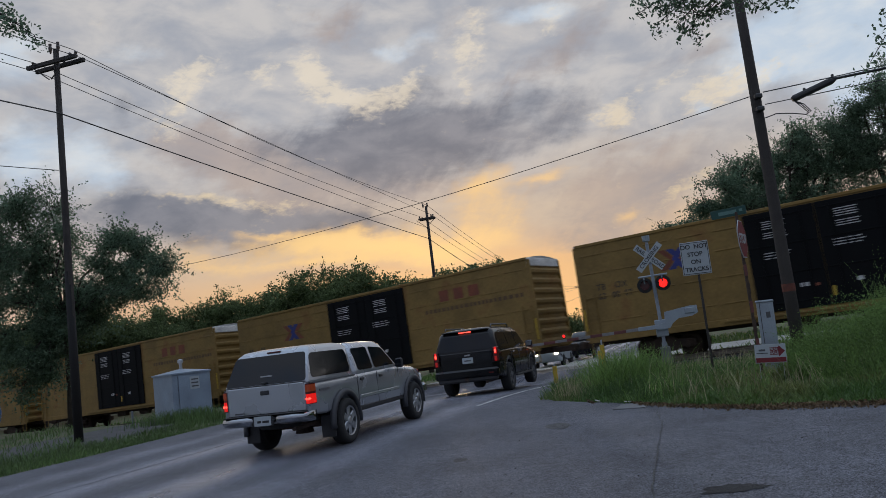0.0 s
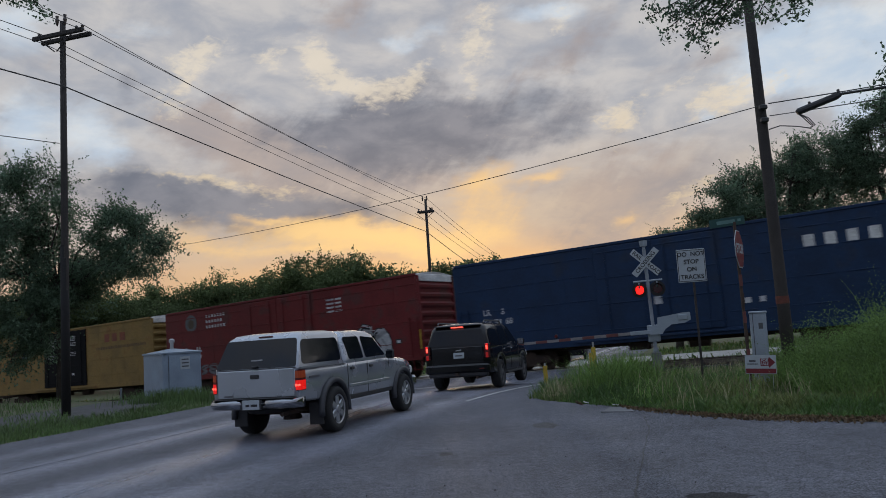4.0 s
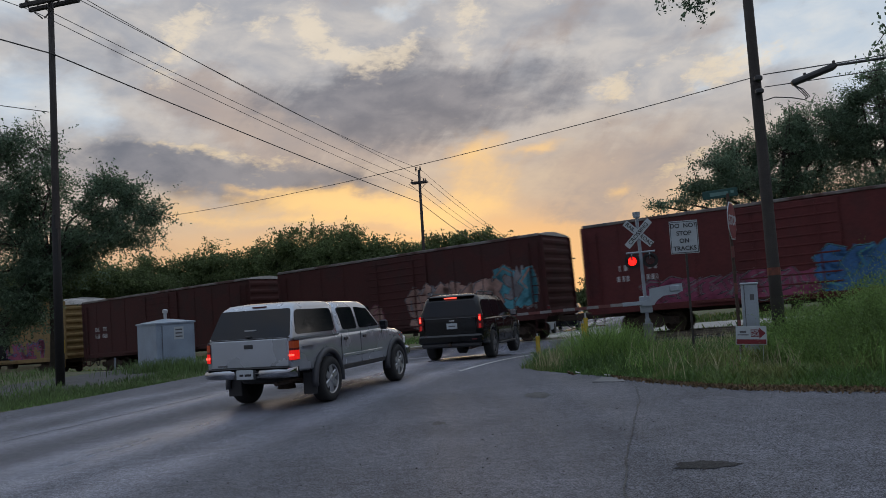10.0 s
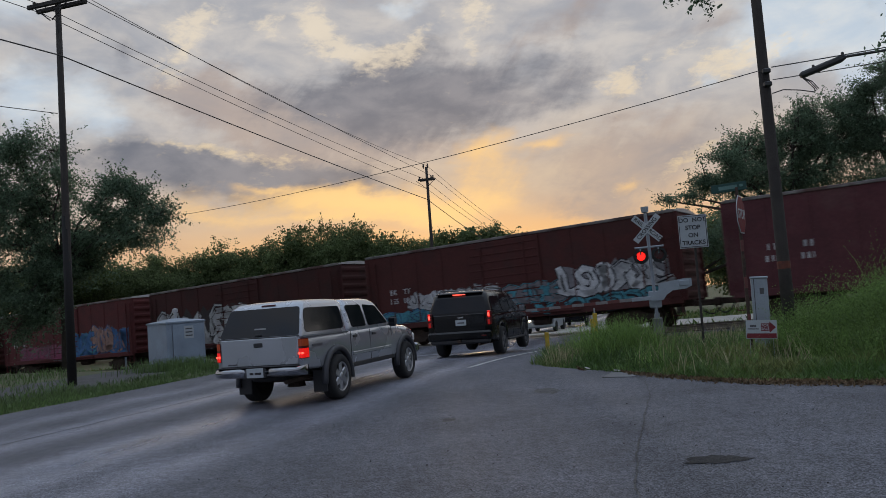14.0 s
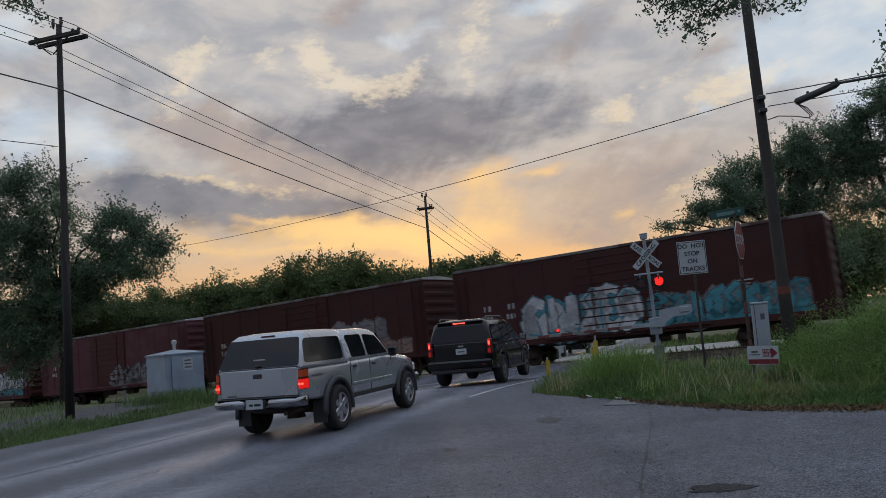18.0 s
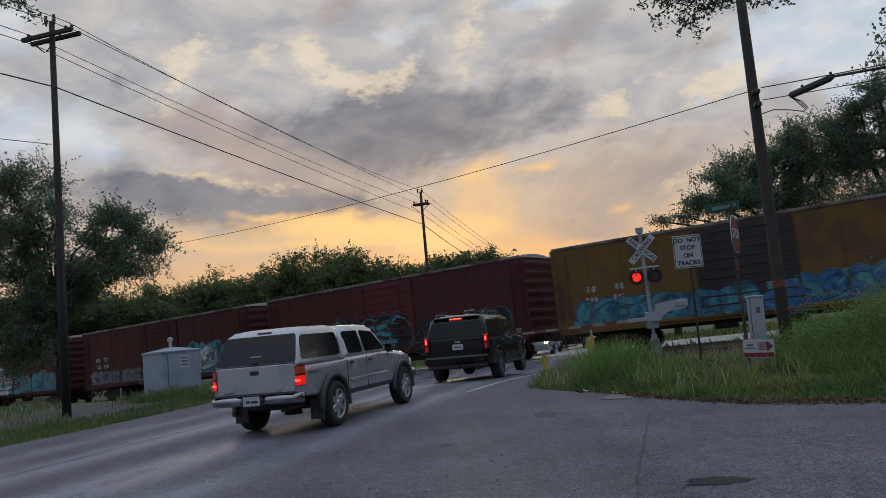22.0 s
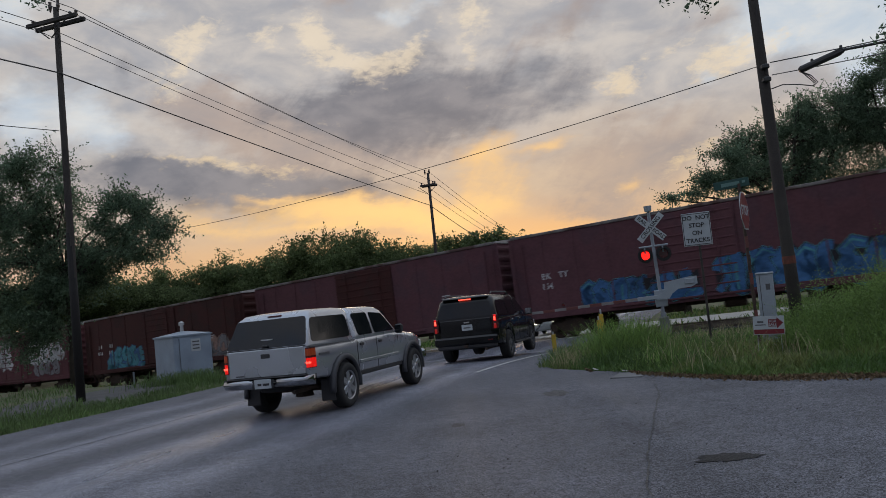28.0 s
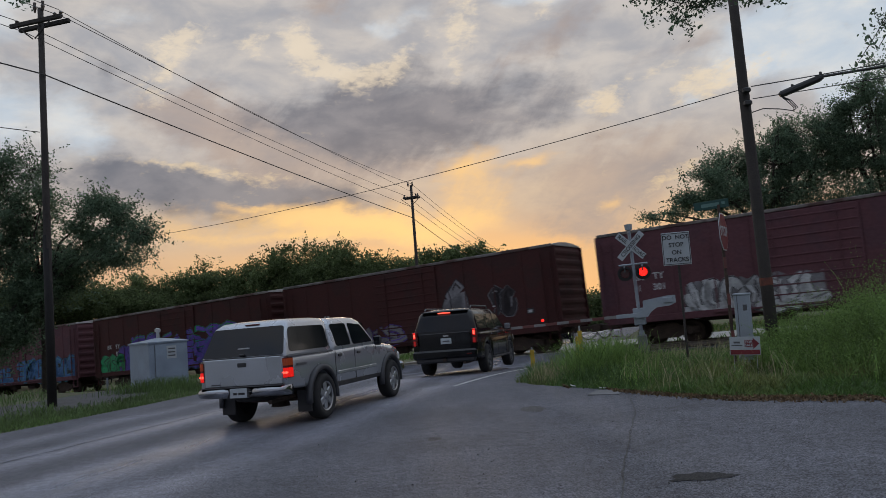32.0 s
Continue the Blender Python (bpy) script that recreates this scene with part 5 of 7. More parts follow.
    bm = boxbm((0, 1.3, 0.5), (0.7, 4.2, 0.14), 0.03)
    cyl(bm, (-0.75, 0, 0.38), (0.75, 0, 0.38), 0.06, seg=8)
    cyl(bm, (0, 0, 0.24), (0, 0, 0.52), 0.17, 0.1, seg=12)
    cyl(bm, (0.45, -1.1, 0.42), (0.45, 0.4, 0.44), 0.035, seg=8)
    part("chassis", bm, M["rust"], car)
    part("windscreen", boxbm((0, 2.36, 1.42), (1.3, 0.012, 0.5), 0.003, Matrix.Translation((0, 2.36, 1.42)) @ pose(0, 0, 0, 46, 0, 0) @ Matrix.Translation((0, -2.36, -1.42))), M["glass"], car)
    part("front_bumper", boxbm((0, 3.96, 0.58), (1.6, 0.16, 0.22), 0.05), M["chrome"], car)


def build_suv():
    car = thing("suv", pose(0.504, 22.408, gz(0.5, 22.4) + 0.02, -0.6, 0, -17.7), "black sport utility vehicle with lit tail lights waiting at the gate", "car")
    P = M["suv"]
    axles = [(0.0, 0.4), (2.95, 0.4)]
    low = [(-1.08, 0.5), (-0.5, 0.42), (0.5, 0.4), (2.5, 0.4), (3.5, 0.42), (3.98, 0.5)]
    top = [(-1.08, 1.18), (0.5, 1.2), (2.3, 1.2), (2.6, 1.17), (3.4, 1.12), (3.8, 1.05), (3.98, 0.9)]
    half = [(-1.08, 0.92), (-0.8, 0.97), (0.5, 0.985), (2.6, 0.98), (3.4, 0.96), (3.8, 0.9), (3.98, 0.75)]
    part("body", shell(-1.08, 3.98, top, half, low, axles, 0.46), P, car, "", True)
    part("cabin", house([(1.12, -1.08, 2.75, 0.94, 0.12), (1.22, -1.07, 2.6, 0.93, 0.12), (1.5, -0.98, 2.2, 0.852, 0.14), (1.74, -0.92, 1.86, 0.79, 0.16), (1.83, -0.82, 1.7, 0.7, 0.2), (1.87, -0.6, 1.45, 0.5, 0.22)]), P, car, "", True)
    hw = lambda z: 0.93 + (0.79 - 0.93) * (z - 1.22) / 0.52
    yb = lambda z: -1.07 + 0.15 * (z - 1.22) / 0.52
    part("rear_window", back_glass(round_pane([(-0.82, 1.26), (0.82, 1.26), (0.7, 1.68), (-0.7, 1.68)], 0.07), yb), M["glass"], car)
    part("roof_brake_light", boxbm((0, -0.93, 1.765), (0.36, 0.05, 0.03), 0.006), M["bulb"], car)
    part("spoiler", boxbm((0, -0.86, 1.8), (1.36, 0.22, 0.03), 0.01), P, car)
    for s in (1, -1):
        part("rear_quarter_window", side_glass(round_pane([(-0.82, 1.26), (0.2, 1.26), (0.2, 1.68), (-0.7, 1.68)], 0.06), hw, s), M["glass"], car)
        part("rear_door_window", side_glass(round_pane([(0.28, 1.26), (1.18, 1.26), (1.18, 1.68), (0.28, 1.68)], 0.05), hw, s), M["glass"], car)
        part("front_door_window", side_glass(round_pane([(1.27, 1.26), (2.3, 1.26), (1.82, 1.66), (1.27, 1.68)], 0.05), hw, s), M["glass"], car)
        rail = part("roof_rail", tube(bmesh.new(), [(s * 0.68, -0.6, 1.86), (s * 0.68, -0.5, 1.92), (s * 0.68, 1.2, 1.92), (s * 0.68, 1.35, 1.85)], 0.022, 8), M["greyplastic"], car)
        for y in (0.5, 1.4):
            part("door_handle", boxbm((s * 0.995, y, 1.08), (0.035, 0.18, 0.035), 0.01), M["chrome"], car)
        for y in (0.22, 1.22, 2.3):
            part("door_seam", boxbm((s * 0.987, y, 0.82), (0.008, 0.012, 0.66), 0), M["plastic"], car)
        part("running_board", boxbm((s * 0.98, 1.45, 0.4), (0.16, 2.0, 0.06), 0.02), M["plastic"], car)
        for y in (0.0, 2.95):
            add_wheel(car, s * 0.86, y, 0.4, 0.27, 5, M["greyplastic"])
            part("wheel_well", prism(bmesh.new(), [(y + 0.45 * math.cos(math.pi * i / 12), 0.42 + 0.45 * math.sin(math.pi * i / 12)) for i in range(13)], "x", s * 0.5 - 0.01, s * 0.5 + 0.01), M["plastic"], car)
        lamp = part("tail_lamp", boxbm((s * 0.865, -1.05, 1.08), (0.15, 0.14, 0.4), 0.02), M["redlens"], car)
        part("brake_lens", boxbm((s * 0.875, -1.065, 1.18), (0.08, 0.13, 0.19), 0.015), M["tail"], lamp)
        part("lower_lens", boxbm((s * 0.868, -1.065, 0.96), (0.08, 0.13, 0.14), 0.015), M["tail_dim"], lamp)
        part("bulb", boxbm((s * 0.868, -1.132, 1.17), (0.05, 0.01, 0.1), 0.004), M["bulb"], lamp)
        mir = part("side_mirror", boxbm((s * 1.1, 2.2, 1.26), (0.22, 0.12, 0.2), 0.04), P, car)
        part("mirror_glass", boxbm((s * 1.1, 2.135, 1.26), (0.17, 0.006, 0.15), 0.002), M["chrome"], mir)
        part("headlamp", boxbm((s * 0.74, 3.86, 0.88), (0.3, 0.16, 0.2), 0.03), M["white_lens"], car)
    gate = part("liftgate", boxbm((0, -1.085, 0.96), (1.5, 0.03, 0.5), 0.015), P, car)
    part("emblem_bar", boxbm((0.05, -1.108, 1.12), (0.17, 0.01, 0.04), 0.006), M["chrome"], gate)
    plate = part("number_plate", boxbm((0.05, -1.107, 0.98), (0.31, 0.008, 0.16), 0.002), M["signwhite"], gate)
    part("plate_bar", boxbm((0.05, -1.114, 0.975), (0.2, 0.003, 0.035), 0), M["greyplastic"], plate)
    bump = part("rear_bumper", boxbm((0, -1.12, 0.62), (1.86, 0.18, 0.24), 0.05), P, car)
    part("valance", boxbm((0, -1.06, 0.46), (1.72, 0.2, 0.14), 0.04), M["plastic"], bump)
    part("tow_hitch", boxbm((0, -1.2, 0.46), (0.09, 0.14, 0.08), 0.01), M["rust"], bump)
    part("bumper_reflector", boxbm((0.72, -1.215, 0.6), (0.14, 0.01, 0.035), 0.003), M["redlens"], bump)
    bm = boxbm((0, 1.3, 0.45), (0.8, 4.0, 0.16), 0.04)
    cyl(bm, (-0.8, 0, 0.4), (0.8, 0, 0.4), 0.07, seg=8)
    cyl(bm, (0.55, -1.15, 0.36), (0.55, 0.3, 0.38), 0.04, seg=8)
    part("chassis", bm, M["rust"], car)


def build_far_car(x, y, name, turn, paint_mat, label):
    car = thing(name, pose(x, y, road_z(x, y) + 0.005, 0, 0, turn), label, "car")
    axles = [(0.0, 0.33), (2.7, 0.33)]
    part("body", shell(-0.95, 3.6, [(-0.95, 1.15), (0.3, 1.2), (2.4, 1.18), (3.3, 1.12), (3.6, 0.98)], [(-0.95, 0.75), (-0.5, 0.87), (2.8, 0.87), (3.4, 0.8), (3.6, 0.65)], [(-0.95, 0.4), (0, 0.3), (3, 0.3), (3.6, 0.38)], axles, 0.38), paint_mat, car, "", True)
    part("cabin", house([(1.12, -0.9, 2.4, 0.82, 0.12), (1.5, -0.7, 1.9, 0.74, 0.14), (1.74, -0.5, 1.45, 0.62, 0.16), (1.78, -0.3, 1.25, 0.45, 0.16)]), M["glass"], car, "", True)
    for s in (1, -1):
        for yy in (0.0, 2.7):
            add_wheel(car, s * 0.78, yy, 0.33, 0.21, 5, M["alloy"])
        part("headlamp", boxbm((s * 0.6, 3.62, 0.79), (0.24, 0.14, 0.14), 0.03), M["head"], car)
        part("tail_lamp", boxbm((s * 0.62, -0.93, 0.95), (0.26, 0.08, 0.14), 0.02), M["redlens"], car)



# ---- trees, grass ----
def cloud_mesh(name, pts, size, mat, parent, rng, flat=0.35):
    """Leaves as small bent quads at pts; one joined crown."""
    n = len(pts)
    p = np.asarray(pts)
    a = rng.normal(size=(n, 3))
    a /= np.linalg.norm(a, axis=1)[:, None]
    b = np.cross(a, rng.normal(size=(n, 3)))
    b /= np.linalg.norm(b, axis=1)[:, None]
    s = size * rng.uniform(0.6, 1.35, n)[:, None]
    v = np.empty((n, 4, 3))
    v[:, 0], v[:, 1], v[:, 2], v[:, 3] = p - a * s, p + b * s * 0.5, p + a * s, p - b * s * 0.5
    me = bpy.data.meshes.new(name)
    me.vertices.add(4 * n)
    me.vertices.foreach_set("co", v.reshape(-1))
    me.loops.add(4 * n)
    me.loops.foreach_set("vertex_index", np.arange(4 * n, dtype=np.int32))
    me.polygons.add(n)
    me.polygons.foreach_set("loop_start", np.arange(n, dtype=np.int32) * 4)
    me.polygons.foreach_set("loop_total", np.full(n, 4, dtype=np.int32))
    me.update()
    me.validate()
    me.materials.append(mat)
    ob = new(name, me)
    ob.parent = parent
    return ob


def tree(base, masses, leaf, clumps, seed, label, mat=None, trunk=0.35, name="tree", per=36, twig=0.3, open_=0.0, fine=0.75, reach=2.6, fork_z=None):
    """A trunk, limbs to each mass of foliage (x, y, z, rx, rz), twigs and leaves in clumps."""
    rng = np.random.default_rng(seed)
    rr = random.Random(seed)
    t = thing(name, pose(*base), label, "tree")
    bx, by, bz = base
    loc = [(x - bx, y - by, z - bz, rx, rz) for x, y, z, rx, rz in masses]
    cx = sum(m[0] for m in loc) / len(loc)
    cy = sum(m[1] for m in loc) / len(loc)
    zlow = min(m[2] - m[4] for m in loc)
    fork = Vector((cx * 0.2, cy * 0.2, max(0.3 if trunk < 0.15 else 1.2, zlow * 0.75)))
    if fork_z:
        fork.z = fork_z
    part("trunk", tube(bmesh.new(), [(0, 0, -0.3), (0.03, 0, fork.z * 0.4), tuple(fork)], [trunk * 1.25, trunk, trunk * 0.8], 10), M["bark"], t, "", True)
    pts = []
    twigs = bmesh.new()
    for x, y, z, rx, rz in loc:
        c = Vector((x, y, z))
        mid = fork.lerp(c, 0.5) + Vector((rr.uniform(-0.4, 0.4), rr.uniform(-0.4, 0.4), 0.25))
        part("limb", tube(bmesh.new(), [tuple(fork), tuple(mid), tuple(c)], [trunk * 0.5, trunk * 0.3, trunk * 0.12], 7), M["bark"], t, "", True)
        k = max(6, int(clumps * (rx * rx * rz) ** 0.66))
        d = rng.normal(size=(k, 3))
        d /= np.linalg.norm(d, axis=1)[:, None]
        r = rng.uniform(0.1, 1.0, k) ** 0.45 * (1 + 0.24 * rng.normal(size=k))
        q = np.array([x, y, z]) + d * r[:, None] * np.array([rx, rx * 1.05, rz])
        q = q[[noise.noise((v[0] * fine + seed, v[1] * fine, v[2] * fine * 1.25)) > open_ - 0.07 for v in q]]
        k = len(q)
        for i in range(k):
            m = rng.integers(per // 2, per + 1)
            pts.append(q[i] + np.clip(rng.normal(size=(m, 3)), -1.7, 1.7) * twig * np.array([1, 1, 0.75]))
            if i % 3 == 0:
                out = q[i] - np.array([x, y, z])
                out = out / (np.linalg.norm(out) + 1e-6) + rng.normal(size=3) * 0.35
                f = rng.uniform(0, 1, 18)[:, None]
                pts.append(q[i] + out * f * twig * reach + rng.normal(size=(18, 3)) * leaf * (1.1 - 0.6 * f))
        for i in range(0, k, 3):
            e = Vector(q[i])
            tube(twigs, [tuple(c.lerp(e, 0.15)), tuple(c.lerp(e, 0.6) + Vector((0, 0, 0.06))), tuple(c.lerp(e, 1.12))], [trunk * 0.09, trunk * 0.05, trunk * 0.012], 4, False)
    tw = part("twig", twigs, M["bark"], t)
    tw["kind"] = "stuff"
    cr = cloud_mesh("crown", np.concatenate(pts), leaf, mat or M["leaf"], t, rng)
    cr["kind"] = "stuff"
    return t


FRONT = [(1.1, 17.3), (1.9, 16.1), (2.5, 14.8), (3.1, 13.45), (3.75, 12.0), (4.3, 11.1), (5.5, 10.1), (8.0, 9.3), (14.0, 8.2), (40.0, 4.5)]


def beyond_front(x, y):
    """Metres behind the verge's front edge."""
    return y - curve_at(FRONT, x)


def blades(name, places, mat, label, category, rng, width=0.012):
    """Grass: each place is (x, y, height, lean); bent three-step blades, one joined mesh."""
    n = len(places)
    p = np.asarray(places)
    h, lean = p[:, 2], p[:, 3]
    ang = rng.uniform(0, 2 * np.pi, n)
    dx, dy = np.cos(ang), np.sin(ang)
    z = np.array([gz(x, y) - 0.03 for x, y in p[:, :2]])
    w = width * rng.uniform(0.6, 1.5, n)
    face = rng.uniform(0, 2 * np.pi, n)
    wx, wy = np.cos(face) * w, np.sin(face) * w
    v = np.empty((n, 7, 3))
    for k, (f, wf) in enumerate(((0, 1.0), (0.45, 0.85), (0.8, 0.5))):
        ox, oy = p[:, 0] + dx * lean * h * f * f, p[:, 1] + dy * lean * h * f * f
        zz = z + h * f * (1 - 0.25 * lean * f)
        v[:, 2 * k] = np.stack([ox - wx * wf, oy - wy * wf, zz], 1)
        v[:, 2 * k + 1] = np.stack([ox + wx * wf, oy + wy * wf, zz], 1)
    v[:, 6] = np.stack([p[:, 0] + dx * lean * h, p[:, 1] + dy * lean * h, z + h * (1 - 0.25 * lean)], 1)
    idx = np.arange(n, dtype=np.int32)[:, None] * 7
    loops = np.concatenate([idx + np.array([[0, 1, 3, 2]], dtype=np.int32), idx + np.array([[2, 3, 5, 4]], dtype=np.int32), idx + np.array([[4, 5, 6]], dtype=np.int32)], 1)
    me = bpy.data.meshes.new(name)
    me.vertices.add(7 * n)
    me.vertices.foreach_set("co", v.reshape(-1))
    me.loops.add(11 * n)
    me.loops.foreach_set("vertex_index", loops.reshape(-1))
    me.polygons.add(3 * n)
    starts = (np.arange(n, dtype=np.int32)[:, None] * 11 + np.array([[0, 4, 8]], dtype=np.int32)).reshape(-1)
    me.polygons.foreach_set("loop_start", starts)
    me.polygons.foreach_set("loop_total", np.tile(np.array([4, 4, 3], dtype=np.int32), n))
    me.update()
    me.validate()
    me.materials.append(mat)
    ob = new(name, me)
    return tagged(ob, label, category, kind="stuff")


def road_ab(x, y):
    dx, dy = x + 2.77, y - 13.6
    return RX * dx + RY * dy, RY * dx - RX * dy


def build_grass():
    rng = np.random.default_rng(5)
    right, tall, dry, left, far = [], [], [], [], []
    while len(right) < 105000:
        x, y = rng.uniform(1.2, 24), rng.uniform(7.5, 30)
        if rng.random() > (0.25 + 0.75 * math.exp(-max(0, y - 13) / 7)) * (1 if x < 13 else 0.35):
            continue
        a, b = road_ab(x, y)
        d = beyond_front(x, y)
        nd = NX * x + NY * y
        if d < 0.02 or nd > TRACK_OFF - 2.6 or (a > 3 and b < road_right(a) + 0.05):
            continue
        if rng.random() > min(1, max(0.0, d - 0.06 - 0.14 * noise.noise((x * 1.7, y * 1.7, 3))) * 1.9):
            continue
        lump = 0.5 + 0.5 * noise.noise((x * 0.7, y * 0.7, 2))
        h = (0.1 + 0.42 * lump * min(1, d * 0.5 + 0.1)) * rng.uniform(0.6, 1.3)
        if nd > 20.5:
            h *= 0.4
        if 4.2 < x < 6.6 and y < 14.2:
            h *= 0.75
        right.append((x, y, h, rng.uniform(0.25, 1.15)))
    ob = blades("grass_verge", right, M["grass"], "rough green grass on the verge before the tracks", "grass", rng, 0.0075)
    leaves = []
    while len(tall) < 16000:
        k = rng.random()
        if k < 0.5:      # high weeds beside the pole
            x, y = rng.normal(8.3, 1.5), rng.normal(14.4, 1.1)
            if x < 6.1:
                continue
            hmax = (1.12 * math.exp(-((x - 8.9) / 3.0) ** 2) * (1 + 0.5 * noise.noise((x * 1.1, y * 1.1, 6))) + 0.15) * (1.45 if rng.random() < 0.06 else 1)
        elif k < 0.58:    # clump at the road's corner
            x, y = rng.normal(3.7, 0.42), rng.normal(17.2, 0.5)
            hmax = 1.0
        else:            # tufts scattered over the verge
            x, y = rng.uniform(2.5, 12), rng.uniform(11.5, 22)
            lump = noise.noise((x * 0.8, y * 0.8, 14))
            if lump < 0.08:
                continue
            hmax = (0.35 + 0.7 * lump) * (0.35 if NX * x + NY * y > 20.5 else 1)
        a, b = road_ab(x, y)
        d = beyond_front(x, y)
        if d < 0.35 or (a > 3 and b < road_right(a) + 0.1):
            continue
        h = hmax * rng.uniform(0.45, 1.1) * min(1, 0.3 + d * 0.4)
        tall.append((x, y, h, rng.uniform(0.12, 0.85)))
        m = int(3 + 15 * h) if k < 0.5 else (1 if k < 0.58 else 2)
        f = rng.uniform(0.3, 1.0, m)
        leaves.append(np.stack([x + rng.normal(0, 0.07, m), y + rng.normal(0, 0.07, m), gz(x, y) + h * f], 1))
    blades("tall_weeds", tall, M["weed"], "tall green weeds standing by the utility pole", "weeds", rng, 0.007)
    ob = cloud_mesh("weed_leaves", np.concatenate(leaves), 0.018, M["weed"], None, rng)
    tagged(ob, "small green leaves of the tall weeds", "weeds", kind="stuff")
    while len(dry) < 1600:
        x, y = rng.normal(2.35, 0.22), rng.normal(16.9, 0.35)
        if rng.random() < 0.93:
            x, y = rng.uniform(3.5, 10), rng.uniform(12.5, 24)
        a, b = road_ab(x, y)
        if beyond_front(x, y) < 0.15 or (a > 3 and b < road_right(a) + 0.05):
            continue
        dry.append((x, y, rng.uniform(0.2, 0.75), rng.uniform(0.1, 0.7)))
    blades("dry_stalks", dry, M["dry"], "pale dry stalks among the green grass", "grass", rng, 0.005)
    while len(left) < 26000:
        a, e = rng.uniform(-9, 24), abs(rng.normal(0, 1.4)) if rng.random() < 0.75 else rng.uniform(0, 12)
        x, y = road_at(a, -6.35 - e)
        wild = x < -0.5 * y
        if NX * x + NY * y > TRACK_OFF - 3.0 or (e > 2.6 and not wild and a < 20):
            continue
        lump = 0.5 + 0.5 * noise.noise((x * 0.6, y * 0.6, 8))
        if lump < 0.42 and not wild and rng.random() < 0.6:
            continue
        left.append((x, y, (0.07 + (0.34 if wild else 0.24) * lump * min(1, e * 0.6 + 0.1)) * rng.uniform(0.6, 1.3), rng.uniform(0.15, 0.8)))
    for _ in range(1500):     # a tuft at the cabinet's foot
        x, y = rng.normal(-9.0, 0.8), rng.normal(25.0, 0.5)
        left.append((x, y, rng.uniform(0.2, 0.6), rng.uniform(0.1, 0.6)))
    blades("grass_strip", left, M["shaded_strip_grass"], "green grass strip along the far edge of the road", "grass", rng, 0.009)
    while len(far) < 16000:
        s, off = rng.uniform(-40, 60), rng.uniform(3.2, 26)
        if 5.2 < off < 12.8:
            continue
        x, y = on_track(s, off)
        a, b = road_ab(x, y)
        if -8 < b < 5:
            continue
        far.append((x, y, rng.uniform(0.1, 0.4), rng.uniform(0.2, 0.8)))
    blades("grass_beyond", far, M["grass"], "grass beyond the railway tracks", "grass", rng, 0.03)
    # fallen leaves along the verge's front edge
    pts = []
    while len(pts) < 9500:
        x = rng.uniform(2.4, 13)
        d = rng.normal(0.12, 0.2)
        y = curve_at(FRONT, x) + d
        if noise.noise((x * 0.9, 0, 5)) < -0.28:
            continue
        pts.append((x, y, 0.03 + rng.random() * 0.02))
    ob = cloud_mesh("leaf_litter", np.array(pts), 0.028, M["leaflitter"], None, rng)
    tagged(ob, "brown fallen leaves along the verge's edge", "leaves", kind="stuff")


